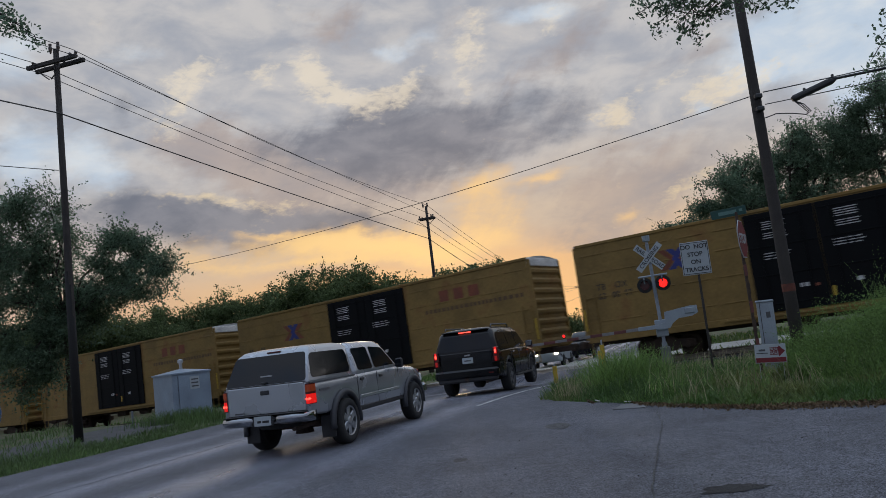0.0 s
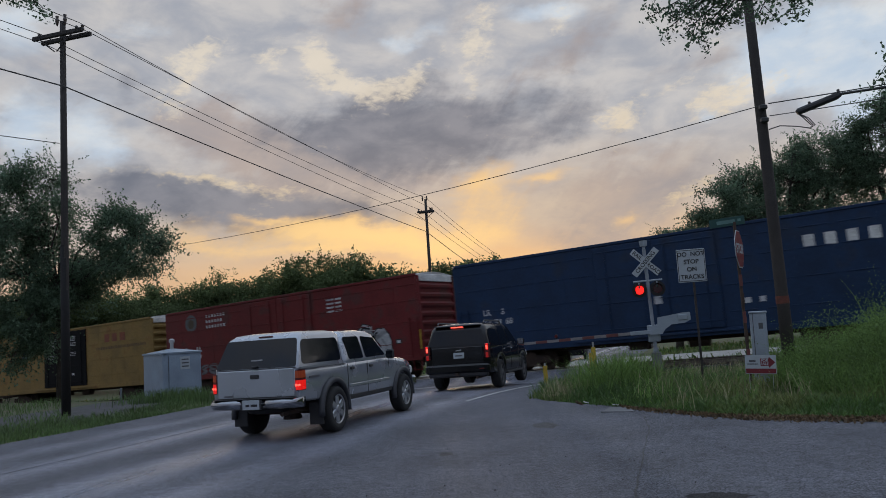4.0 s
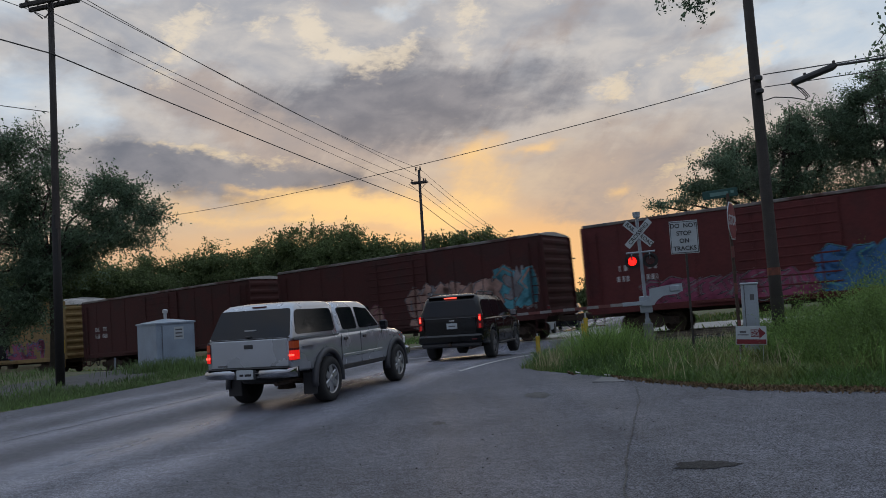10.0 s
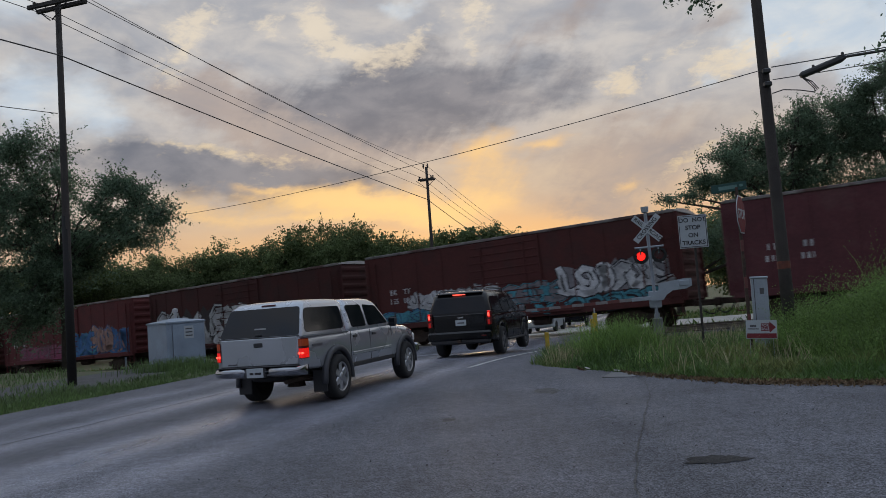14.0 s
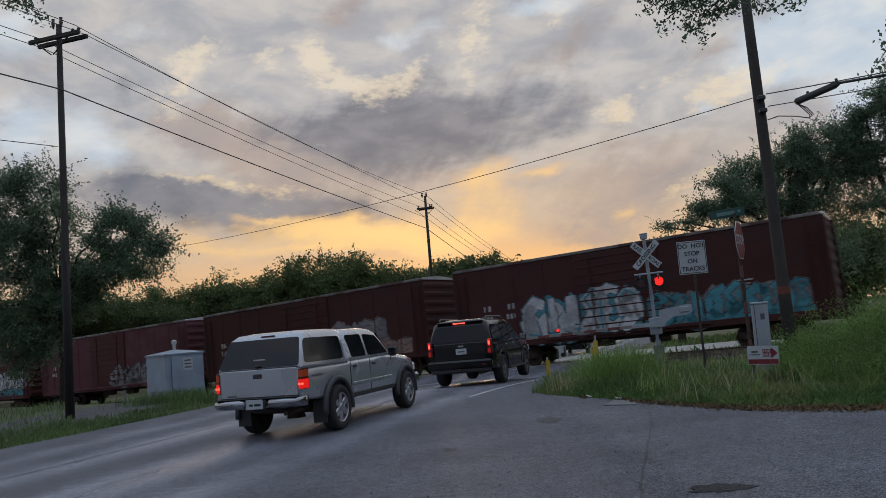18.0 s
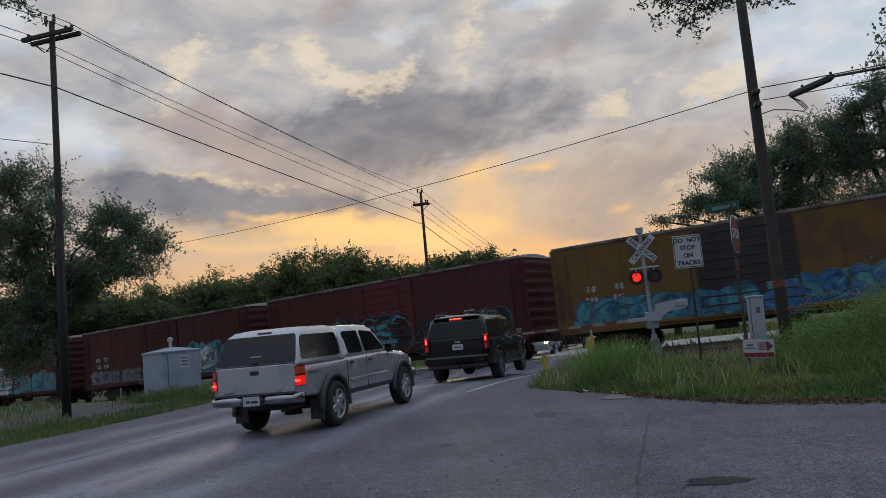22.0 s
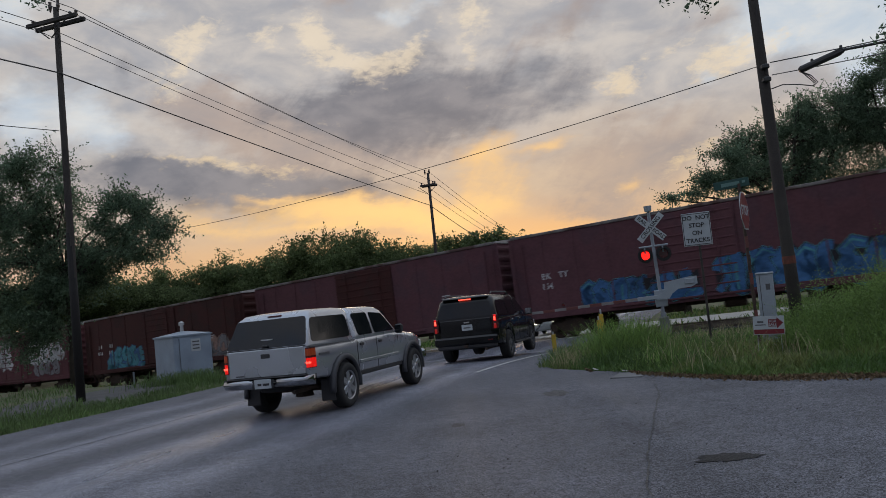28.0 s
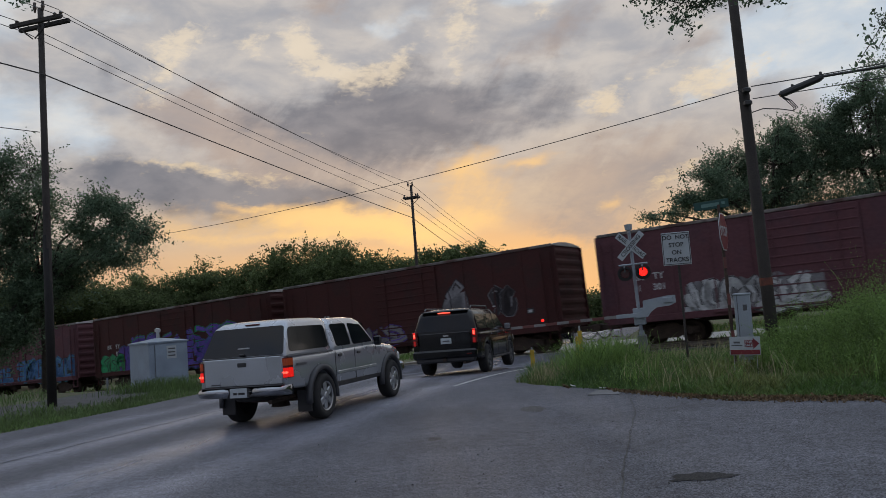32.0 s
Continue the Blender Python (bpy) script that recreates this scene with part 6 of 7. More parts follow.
def build_trees():
    tree((-17.6, 34.5, gz(-18, 34)), [(-19.2, 34, 9.8, 1.22, 0.96), (-18.3, 35, 10.1, 0.94, 0.78), (-19.8, 34, 7.6, 2.05, 1.67), (-18.3, 35, 7.7, 1.19, 1.62), (-18.8, 34, 5.5, 1.78, 1.15), (-17.1, 34, 8.7, 0.55, 0.65), (-22.2, 35, 8.5, 1.86, 1.99), (-18.7, 33, 2.9, 1.15, 1.1), (-20.3, 33, 4.1, 1.35, 1.6), (-17.3, 35, 5.9, 0.66, 0.77), (-14.7, 34, 7.8, 1.01, 0.8), (-15.5, 34, 6.7, 0.85, 0.7), (-14.1, 34, 6.9, 1.36, 1.05), (-12.5, 33, 6.3, 0.77, 0.62), (-14.4, 34, 5.6, 1.91, 0.64), (-16.5, 35, 5.3, 1.19, 0.72), (-17.6, 34, 4.0, 1.4, 0.89), (-17.6, 35, 4.8, 1.13, 0.82), (-18.4, 34, 3.9, 0.99, 0.89), (-18.9, 33, 1.9, 0.95, 0.71), (-17.7, 33, 2.6, 0.76, 0.71), (-16.5, 35, 4.4, 0.82, 0.45)],
         0.058, 300, 11, "dark spreading live oak beside the road, against the light", trunk=0.15, per=26, twig=0.2, open_=0.05, fine=1.15, reach=4.0, fork_z=4.6)
    tree((-38.0, 80.0, gz(-38, 80)), [(-38.7, 78, 6.4, 3.17, 1.78), (-34.9, 78, 6.4, 3.17, 1.67), (-32.9, 80, 5.9, 2.96, 1.48), (-29.9, 80, 5.5, 2.07, 1.12), (-41.7, 76, 5.8, 3.08, 1.95), (-44.4, 74, 5.5, 2.99, 2.17)],
         0.12, 60, 12, "dense dark green thicket beyond the tracks", M["leaf_far"], trunk=0.25, twig=0.45, open_=-0.3)
    tree((22.0, 47.5, gz(22, 47)), [(13.5, 46, 6.7, 0.43, 0.25), (14.7, 46, 6.9, 0.77, 0.5), (16.3, 47, 8.1, 0.94, 1.01), (17.2, 46, 8.9, 1.06, 1.06), (19.0, 47, 9.6, 1.37, 1.15), (20.7, 48, 9.0, 2.04, 1.68), (21.8, 46, 11.1, 0.99, 0.78), (23.1, 46, 11.2, 1.41, 1.13), (22.3, 47, 9.7, 2.18, 1.83), (25.2, 47, 11.1, 1.51, 1.51), (24.5, 47, 9.2, 2.0, 1.65), (18.5, 47, 7.7, 2.7, 1.08), (21.8, 47, 7.6, 2.35, 1.08)],
         0.07, 220, 13, "large dark green live oak beyond the tracks", trunk=0.3, per=28, twig=0.24, open_=0.12, fine=0.95, reach=3.4)
    tree((29.0, 47.0, gz(29, 47)), [(26.5, 46, 12.9, 1.28, 1.07), (26.9, 45, 13.4, 1.04, 0.91), (26.6, 47, 11.1, 2.01, 2.01), (28.1, 46, 11.8, 1.97, 1.97), (27.4, 47, 9.1, 2.36, 1.65), (30.1, 46, 13.1, 2.33, 2.68), (28.7, 46, 8.9, 2.3, 2.3), (26.0, 46, 6.9, 2.64, 1.05)],
         0.07, 210, 14, "tall live oak with gaps of sky in its crown", trunk=0.3, per=28, twig=0.24, open_=0.2, fine=0.95, reach=3.4)
    tree((15.5, 52.0, gz(15, 52)), [(14.5, 52, 5.2, 2.0, 1.3), (17.5, 52, 4.6, 2.4, 1.6), (21, 53, 4.5, 2.6, 1.8), (25.5, 52, 4.5, 2.8, 1.8)], 0.085, 80, 15, "low dark trees beyond the tracks", trunk=0.25)
    far = [(-33, 84, 7.6, 2.6, 1.8), (-28.8, 85, 7.6, 2.4, 1.7), (-25.0, 85, 8.0, 2.8, 2.0), (-21.6, 88, 8.4, 2.6, 2.1), (-16.7, 85, 9.3, 2.6, 2.0), (-13.6, 89, 9.6, 2.4, 2.2), (-10.0, 85, 9.1, 2.7, 2.1), (-6.6, 87, 8.4, 2.5, 1.8), (-3.2, 85, 7.8, 2.2, 1.4)]
    for i, (x, y, z, rx, rz) in enumerate(far):
        g = gz(x, y)
        tree((x, y, g), [(x, y, z - 0.2, rx * 0.85, rz), (x - rx * 0.6, y + 0.5, z - 1.6, rx * 0.9, rz * 0.9), (x + rx * 0.6, y - 0.5, z - 1.7, rx * 0.9, rz * 0.9), (x, y, z - 4.0, rx * 1.25, rz * 1.2)],
             0.14, 46 if i % 2 else 56, 30 + i, "green tree in the far row beyond the tracks", M["leaf_far"], 0.25, twig=0.42)
    for i, (x, y, z, rx, rz) in enumerate([(1.2, 115, 10.6, 3.4, 1.7), (5.9, 118, 11.0, 3.8, 1.8), (9.6, 115, 9.9, 2.9, 1.5), (17, 128, 2.6, 4.0, 1.4), (-8, 120, 8, 4, 2.5), (26, 120, 2.8, 4, 1.5), (38, 100, 8.5, 4.5, 3.2), (48, 90, 8.0, 4.5, 3.2), (-42, 84, 7.2, 4, 2.6), (-52, 80, 7.6, 4, 2.8), (-62, 74, 8, 4.5, 3)]):
        g = gz(x, y)
        tree((x, y, g), [(x, y, z, rx, rz), (x - rx * 0.7, y, z - 1.5, rx * 0.8, rz), (x + rx * 0.7, y, z - 1.6, rx * 0.8, rz), (x, y, z - 4.2, rx * 1.2, rz * 1.4)], 0.24, 17, 60 + i, "dark distant tree on the horizon", M["leaf_far"], 0.3, twig=0.6)
    # two oaks beside the camera; only the ends of their limbs hang into view
    overhang((9.5, 3.5), [(6.5, 6.6, 6.6), (4.4, 8.3, 5.7)], [((4.2, 8.4, 5.6), (2.75, 8.5, 4.85)), ((4.2, 8.4, 5.6), (3.05, 8.4, 5.05)), ((4.4, 8.3, 5.7), (4.3, 8.7, 5.02)), ((4.4, 8.3, 5.7), (3.85, 8.6, 4.95)), ((6.5, 6.6, 6.6), (4.95, 8.0, 4.12)), ((6.5, 6.6, 6.6), (5.05, 7.95, 4.3)), ((6.5, 6.6, 6.6), (5.02, 8.0, 4.05)), ((4.2, 8.4, 5.6), (2.55, 8.5, 5.0)), ((4.2, 8.4, 5.6), (3.15, 8.5, 4.8)), ((4.2, 8.4, 5.6), (3.0, 8.5, 4.83)), ((4.2, 8.4, 5.6), (3.3, 8.5, 4.86)), ((4.2, 8.4, 5.6), (2.85, 8.5, 5.0))], 21)
    overhang((-10.5, 2.5), [(-7.2, 6.8, 7.0), (-5.4, 8.4, 6.2)], [((-5.4, 8.4, 6.2), (-4.75, 8.5, 5.85)), ((-5.4, 8.4, 6.2), (-4.5, 8.5, 5.66)), ((-5.4, 8.4, 6.2), (-5.1, 8.4, 5.75))], 22)


def overhang(foot, limb, twigs, seed):
    rng = np.random.default_rng(seed)
    x, y = foot
    t = thing("tree", pose(x, y, 0), "live oak whose twigs hang over the street", "tree")
    rel = lambda p: (p[0] - x, p[1] - y, p[2])
    part("trunk", tube(bmesh.new(), [(0, 0, -0.2), (0, 0, 2), (0.05, 0.1, 4.5)], [0.42, 0.34, 0.26], 12), M["bark"], t, "", True)
    part("limb", tube(bmesh.new(), [(0.05, 0.1, 4.3)] + [rel(p) for p in limb], [0.2, 0.11, 0.05], 8), M["bark"], t, "", True)
    pts = []
    for a, b in twigs:
        a, b = Vector(rel(a)), Vector(rel(b))
        bm = bmesh.new()
        mid = a.lerp(b, 0.5) + Vector((0, 0, 0.1))
        tube(bm, [tuple(a), tuple(mid), tuple(b)], [0.022, 0.013, 0.004], 5, False)
        for i in range(9):
            f = 0.35 + 0.65 * i / 8
            p = a.lerp(b, f)
            e = p + Vector(rng.normal(size=3)) * 0.12 + Vector((0, 0, -0.03))
            tube(bm, [tuple(p), tuple(e)], [0.006, 0.002], 4, False)
            for _ in range(9):
                pts.append(np.array(p.lerp(e, rng.uniform(0.3, 1.1))) + rng.normal(size=(4, 3)) * 0.05)
        part("twig", bm, M["bark"], t)
    cr = cloud_mesh("leaves", np.concatenate(pts), 0.027, M["leaf"], t, rng)
    cr["kind"] = "stuff"


# ---- poles, wires, signs ----
def sag_line(a, b, sag, k=14):
    a, b = Vector(a), Vector(b)
    return [tuple(a.lerp(b, i / k) - Vector((0, 0, sag * 4 * (i / k) * (1 - i / k)))) for i in range(k + 1)]


def wire(a, b, sag, r, label="black overhead wire between the poles"):
    ob = part("overhead_wire", tube(bmesh.new(), sag_line(a, b, sag), r, 5), M["wire"])
    tagged(ob, label, "wire", "overhead wires")
    return ob


def power_pole(x, y, height, r, arm_turn, arm_z, label, dark=True, arm=2.4):
    z = gz(x, y)
    p = thing("utility_pole", pose(x, y, z), label, "utility pole", "poles along the road")
    part("shaft", tube(bmesh.new(), [(0, 0, -0.5), (0, 0, 2.2), (0.02, 0, height * 0.6), (0.03, 0, height)], [r * 1.1, r, r * 0.85, r * 0.7], 12), M["pole"], p, "", True)
    if dark:
        part("tarred_foot", tube(bmesh.new(), [(0, 0, -0.3), (0, 0, height * 0.42)], [r * 1.13, r * 0.96], 12), M["tar"], p, "dark tarred lower shaft", True)
    m = pose(0, 0, 0, 0, 0, arm_turn)
    if arm_z:
        for dy in (-0.17, 0.17):
            part("crossarm", boxbm((0, dy, arm_z), (arm, 0.1, 0.12), 0.012, m), M["pole"], p)
        for s in (-1, 1):
            part("brace", boxbm((0, 0, 0), (0.75, 0.03, 0.03), 0.004, m @ pose(s * 0.32, -0.24, arm_z - 0.3, 0, s * -40, 0)), M["pole"], p)
        for ix in (-arm * 0.46, arm * 0.3, arm * 0.42):
            part("insulator", tube(bmesh.new(), [tuple(m @ Vector((ix, 0, arm_z + d))) for d in (0.04, 0.1, 0.14, 0.2, 0.24)], [0.03, 0.06, 0.035, 0.055, 0.02], 8), M["porcelain"], p)
        for ix in (-0.16, 0.12):
            part("insulator", tube(bmesh.new(), [tuple(m @ Vector((ix, 0, height + d))) for d in (-0.1, 0.05, 0.12, 0.2)], [0.02, 0.06, 0.04, 0.05], 8), M["porcelain"], p)
    return p


def build_poles():
    lx, ly = -10.70, 21.3
    power_pole(lx, ly, 11.4, 0.112, -16, 10.95, "tall wooden utility pole with a double crossarm beside the road", arm=1.75)
    dx, dy = -0.95, 47.0
    gd = gz(dx, dy)
    power_pole(dx, dy, 10.1 - gd, 0.115, -16, 9.3 - gd, "wooden utility pole with a small crossarm beyond the tracks", arm=1.0)
    wx, wy = dx - lx, dy - ly
    fx, fy = 23.5, 138.0
    gf = gz(fx, fy)
    power_pole(fx, fy, 9.3 - gf, 0.14, -16, 8.6 - gf, "distant wooden utility pole along the road", arm=2.2)
    bx, by = lx - wx, ly - wy
    power_pole(bx, by, 11.4, 0.155, -16, 10.95, "wooden utility pole beside the road, out of the light", arm=1.75)
    for a, d, sag, off in (((-10.18, ly, 11.34), (-0.89, dy, 10.19), 0.38, 0.5), ((-9.92, ly, 11.04), (-0.57, dy, 9.48), 0.04, 0.8), ((-11.29, ly, 11.05), (-1.24, dy, 9.43), 0.22, -0.8), ((-11.17, ly, 10.74), (-0.99, dy, 8.73), 0.16, -0.5)):
        wire(a, d, sag, 0.011)
        wire((bx + off, by, a[2] + 0.05), a, 0.3, 0.011)
        wire(d, (fx + off, fy, 8.7 + 0.3 * (d[2] - 9.3)), 2.2, 0.013)
    wire((-10.59, ly - 0.12, 9.4), (-1.01, dy - 0.1, 8.05), 0.08, 0.02, "thick black cable between the poles")
    wire((bx, by, 9.4), (-10.59, ly - 0.12, 9.4), 0.4, 0.02, "thick black cable between the poles")
    wire((-1.01, dy - 0.1, 8.05), (fx, fy, 7.2), 2.6, 0.022, "thick black cable between the poles")
    wire((lx - 0.1, ly, 7.76), (-23.9, 17.3, 9.9), 0.06, 0.012, "black service wire leaving the pole")
    # the bare pole on the verge with its cables
    rx, ry = 7.0, 16.0
    p = power_pole(rx, ry, 11.5, 0.125, 0, 0, "bare wooden utility pole standing in the weeds on the verge", dark=False)
    part("marker_band", tube(bmesh.new(), [(0, 0, 1.7), (0, 0, 1.86)], [0.134, 0.134], 12), M["orange"], p, "faded orange marker band")
    for z in (5.88, 5.6):
        part("cable_clamp", boxbm((0, -0.17, z), (0.16, 0.12, 0.1), 0.02), M["wire"], p)
    wire((rx - 0.12, ry - 0.16, 5.9), (-15.2, 37.5, 6.75), 0.36, 0.010, "thin black cable crossing above the road")
    end = (17.0, 12.2, 6.35)
    wire((rx + 0.12, ry - 0.16, 5.95), end, 0.1, 0.012, "black messenger wire from the verge pole")
    wire((rx + 0.12, ry - 0.16, 5.68), (17.0, 12.0, 5.9), 0.08, 0.01, "black messenger wire from the verge pole")
    wire((8.45, 15.42, 5.93), (17.0, 12.15, 6.3), 0.12, 0.03, "thick black cable hung below its messenger")
    c = thing("splice_case", pose(0, 0, 0), "black cable splice case hung from the messenger wire", "cable box", "overhead wires")
    part("case", tube(bmesh.new(), [(7.62, 15.66, 5.66), (7.66, 15.65, 5.68), (8.38, 15.45, 5.9), (8.46, 15.42, 5.93)], [0.05, 0.075, 0.075, 0.045], 10), M["wire"], c)
    for f in (0.3, 0.95):
        q = Vector((7.62, 15.66, 5.7)).lerp(Vector((8.46, 15.42, 5.97)), f)
        part("hanger", boxbm(tuple(q), (0.05, 0.05, 0.16), 0.01), M["wire"], c)
    for k in range(3):
        part("cable_loop", tube(bmesh.new(), [(7.64, 15.65, 5.64), (7.72 + 0.05 * k, 15.6, 5.52), (7.86 + 0.04 * k, 15.6, 5.36), (7.84, 15.62, 5.3), (7.6, 15.7, 5.38), (7.3, 15.8, 5.44), (7.1, 15.9, 5.4)], 0.011, 5), M["wire"], c)
    power_pole(17.0, 12.0, 8.0, 0.16, 0, 0, "wooden utility pole at the side street", dark=False)


def octagon(r):
    return [(r * math.cos(radians(22.5 + 45 * i)), r * math.sin(radians(22.5 + 45 * i))) for i in range(8)]


ADDED_SHUTTERS = []


def build_signs():
    # do-not-stop sign
    x, y = 5.48, 17.0
    s = thing("road_sign", pose(x, y, gz(x, y), 0, 0.5, -12), "white rectangular sign with black words on a steel post", "road sign")
    part("post", boxbm((0.02, 0.03, 1.5), (0.05, 0.04, 3.1), 0.006), M["pole"], s)
    part("panel", boxbm((0, 0, 2.7), (0.61, 0.012, 0.74), 0.004), M["signwhite"], s)
    for c, sz in (((0, -0.009, 3.045), (0.57, 0.004, 0.012)), ((0, -0.009, 2.355), (0.57, 0.004, 0.012)), ((-0.285, -0.009, 2.7), (0.012, 0.004, 0.7)), ((0.285, -0.009, 2.7), (0.012, 0.004, 0.7))):
        part("border", boxbm(c, sz), M["signblack"], s)
    for i, word in enumerate(("DO  NOT", "STOP", "ON", "TRACKS")):
        lettering(word, 0.135, M["signblack"], s, pose(0, -0.012, 2.955 - i * 0.17, 90, 0, 0))
    # stop sign with the street's name above
    x, y = 5.73, 14.9
    s = thing("stop_sign", pose(x, y, 0.0, 0, 0.4, 0), "red stop sign seen nearly edge-on, under a green street sign", "stop sign")
    part("post", boxbm((0, 0, 1.65), (0.05, 0.05, 3.4), 0.006), M["rust"], s)
    for i in range(5):
        part("reflector_strip", boxbm((0, -0.03, 0.75 + i * 0.36), (0.06, 0.012, 0.22), 0.002), M["gatered"] if i % 2 == 0 else M["rust"], s)
    m = pose(0, 0, 2.8, 0, 0, 58)
    bm = prism(bmesh.new(), octagon(0.4), "y", -0.045, -0.033)
    bm.transform(m)
    part("face", bm, M["signwhite"], s)
    bm = prism(bmesh.new(), octagon(0.375), "y", -0.05, -0.046)
    bm.transform(m)
    part("red_face", bm, M["signred"], s)
    lettering("STOP", 0.27, M["signwhite"], s, m @ pose(0, -0.053, 0, 90, 0, 0))
    part("street_blade", boxbm((0.04, 0, 3.36), (0.66, 0.012, 0.17), 0.004, pose(0, 0, 0, 0, -3, -18)), M["signgreen"], s, "green street name plate")
    part("name_bar", boxbm((0.02, -0.009, 3.36), (0.34, 0.004, 0.07), 0, pose(0, 0, 0, 0, -3, -18)), M["duskgreen"], s)
    part("name_bar", boxbm((0.27, -0.009, 3.37), (0.06, 0.004, 0.05), 0, pose(0, 0, 0, 0, -3, -18)), M["duskgreen"], s)
    # utility pedestal
    s = thing("utility_pedestal", pose(6.2, 15.5, 0, 0, 1.5, -20), "pale grey metal utility pedestal in the weeds", "utility box")
    part("housing", boxbm((0, 0, 0.72), (0.31, 0.26, 1.64), 0.02), M["silver"], s)
    part("cap", boxbm((0, 0, 1.55), (0.34, 0.29, 0.05), 0.015), M["silver"], s)
    part("label_plate", boxbm((0.04, -0.133, 1.28), (0.08, 0.006, 0.12), 0.002), M["greyplastic"], s)
    part("lid_seam", boxbm((-0.1, -0.132, 0.8), (0.014, 0.006, 1.5), 0), M["greyplastic"], s)
    # for-sale sign
    s = thing("yard_sign", pose(5.64, 14.2, 0, 0, 3, -20), "small white and red for sale sign in the grass", "yard sign")
    part("board", boxbm((0, 0, 0.59), (0.53, 0.006, 0.34), 0.002), M["signwhite"], s)
    part("red_band", boxbm((0, -0.006, 0.475), (0.51, 0.004, 0.085), 0), M["signred"], s)
    part("red_arrow", prism(bmesh.new(), [(-0.005, 0.565), (0.14, 0.565), (0.14, 0.53), (0.25, 0.632), (0.14, 0.735), (0.14, 0.7), (-0.005, 0.7)], "y", -0.008, -0.004), M["signred"], s)
    for i, word in enumerate(("FOR", "SALE")):
        lettering(word, 0.066, M["signwhite"], s, pose(0.068, -0.0105, 0.662 - i * 0.06, 90, 0, 0), 0.001)
    part("word_bar", boxbm((-0.14, -0.006, 0.655), (0.11, 0.004, 0.035), 0), M["greyplastic"], s)
    part("word_bar", boxbm((-0.14, -0.006, 0.6), (0.19, 0.004, 0.018), 0), M["greyplastic"], s)
    for lx in (-0.2, 0.2):
        part("leg", cyl(bmesh.new(), (lx, 0.006, -0.1), (lx, 0.006, 0.6), 0.005, seg=6), M["galv"], s)
    # relay cabinet
    x, y = -9.75, 27.4
    s = thing("relay_cabinet", pose(x - 0.2, y, gz(x, y), 0, 0, 47), "blue-grey metal relay cabinet with a roof vent beside the tracks", "metal cabinet")
    part("body", boxbm((0, 0, 0.86), (1.44, 1.44, 1.5), 0.015), M["cabinet"], s)
    bm = loft(bmesh.new(), [rounded(-0.76, 0.76, 0.76, 1.6, 0.02, 1), rounded(-0.76, 0.76, 0.76, 1.65, 0.02, 1), rounded(-0.1, 0.1, 0.1, 1.78, 0.02, 1)])
    part("roof", bm, M["cabinet"], s)
    part("vent", tube(bmesh.new(), [(0, 0, 1.75), (0, 0, 2.0), (0, 0, 2.0), (0, 0, 2.1), (0, 0, 2.14)], [0.06, 0.06, 0.1, 0.1, 0.03], 12), M["galv"], s)
    part("door", boxbm((0.05, -0.732, 0.86), (1.1, 0.02, 1.36), 0.008), M["cabinet"], s)
    part("door_seam", boxbm((-0.52, -0.744, 0.86), (0.012, 0.006, 1.36), 0), M["greyplastic"], s)
    n = part("notice", boxbm((0.1, -0.746, 1.26), (0.36, 0.008, 0.44), 0.002), M["signwhite"], s)
    for i in range(3):
        part("notice_bar", boxbm((0.1, -0.752, 1.38 - i * 0.12), (0.26, 0.004, 0.045), 0), M["greyplastic"], n)
    for fx in (-0.5, 0.5):
        for fy in (-0.5, 0.5):
            part("foot", boxbm((fx, fy, 0.0), (0.14, 0.14, 0.28), 0.01), M["concrete"], s)
    # yellow marker posts by the road
    for (x, y, h) in ((2.85, 23.6, 0.62), (4.3, 23.2, 1.15), (4.9, 27.0, 1.0)):
        s = thing("marker_post", pose(x, y, gz(x, y)), "yellow plastic marker post beside the road", "marker post", "marker posts")
        part("sleeve", boxbm((0, 0, h * 0.45), (0.13, 0.05, h * 0.9), 0.015), M["yellow"], s)
        part("tip", boxbm((0, 0, h * 0.95), (0.05, 0.03, h * 0.16), 0.005), M["galv"], s)
    # low guard post by the cabinet
    for x, y in ((-12.6, 25.3), (-11.2, 26.0)):
        s = thing("marker_post", pose(x, y, gz(x, y)), "short grey stake in the grass", "marker post", "marker posts")
        part("stake", boxbm((0, 0, 0.22), (0.06, 0.05, 0.6), 0.008), M["mast"], s)


def warning_lamp(sig, x, z, phase):
    """A flashing lamp: black background disc, hood, glowing lens, and an added turning shutter that imitates the
    flashing.
    """
    head = part("warning_lamp", tube(bmesh.new(), [(x, -0.02, z), (x, 0.0, z)], [0.27, 0.27], 24), M["lampblack"], sig)
    part("housing", tube(bmesh.new(), [(x, 0.0, z), (x, 0.12, z), (x, 0.17, z)], [0.16, 0.15, 0.08], 16), M["silver"], head)
    bm = bmesh.new()
    rings = []
    for i in range(17):
        a = radians(-20 + 220 * i / 16)
        rings.append([(x + math.cos(a) * r, yy, z + math.sin(a) * r) for r, yy in ((0.17, -0.02), (0.18, -0.02), (0.18, -0.3), (0.17, -0.3))])
    loft(bm, rings)
    part("hood", bm, M["lampblack"], head)
    part("lens", tube(bmesh.new(), [(x, -0.02, z), (x, -0.028, z)], [0.155, 0.13], 24), M["redon"], head)
    blade = part("shutter", tube(bmesh.new(), [(0.162, -0.003, 0), (0.162, 0.003, 0)], [0.162, 0.162], 24), M["redlens"], head)
    base = pose(x - 0.162, -0.036, z)
    blade.matrix_basis = base
    ADDED_SHUTTERS.append((blade, base, phase))


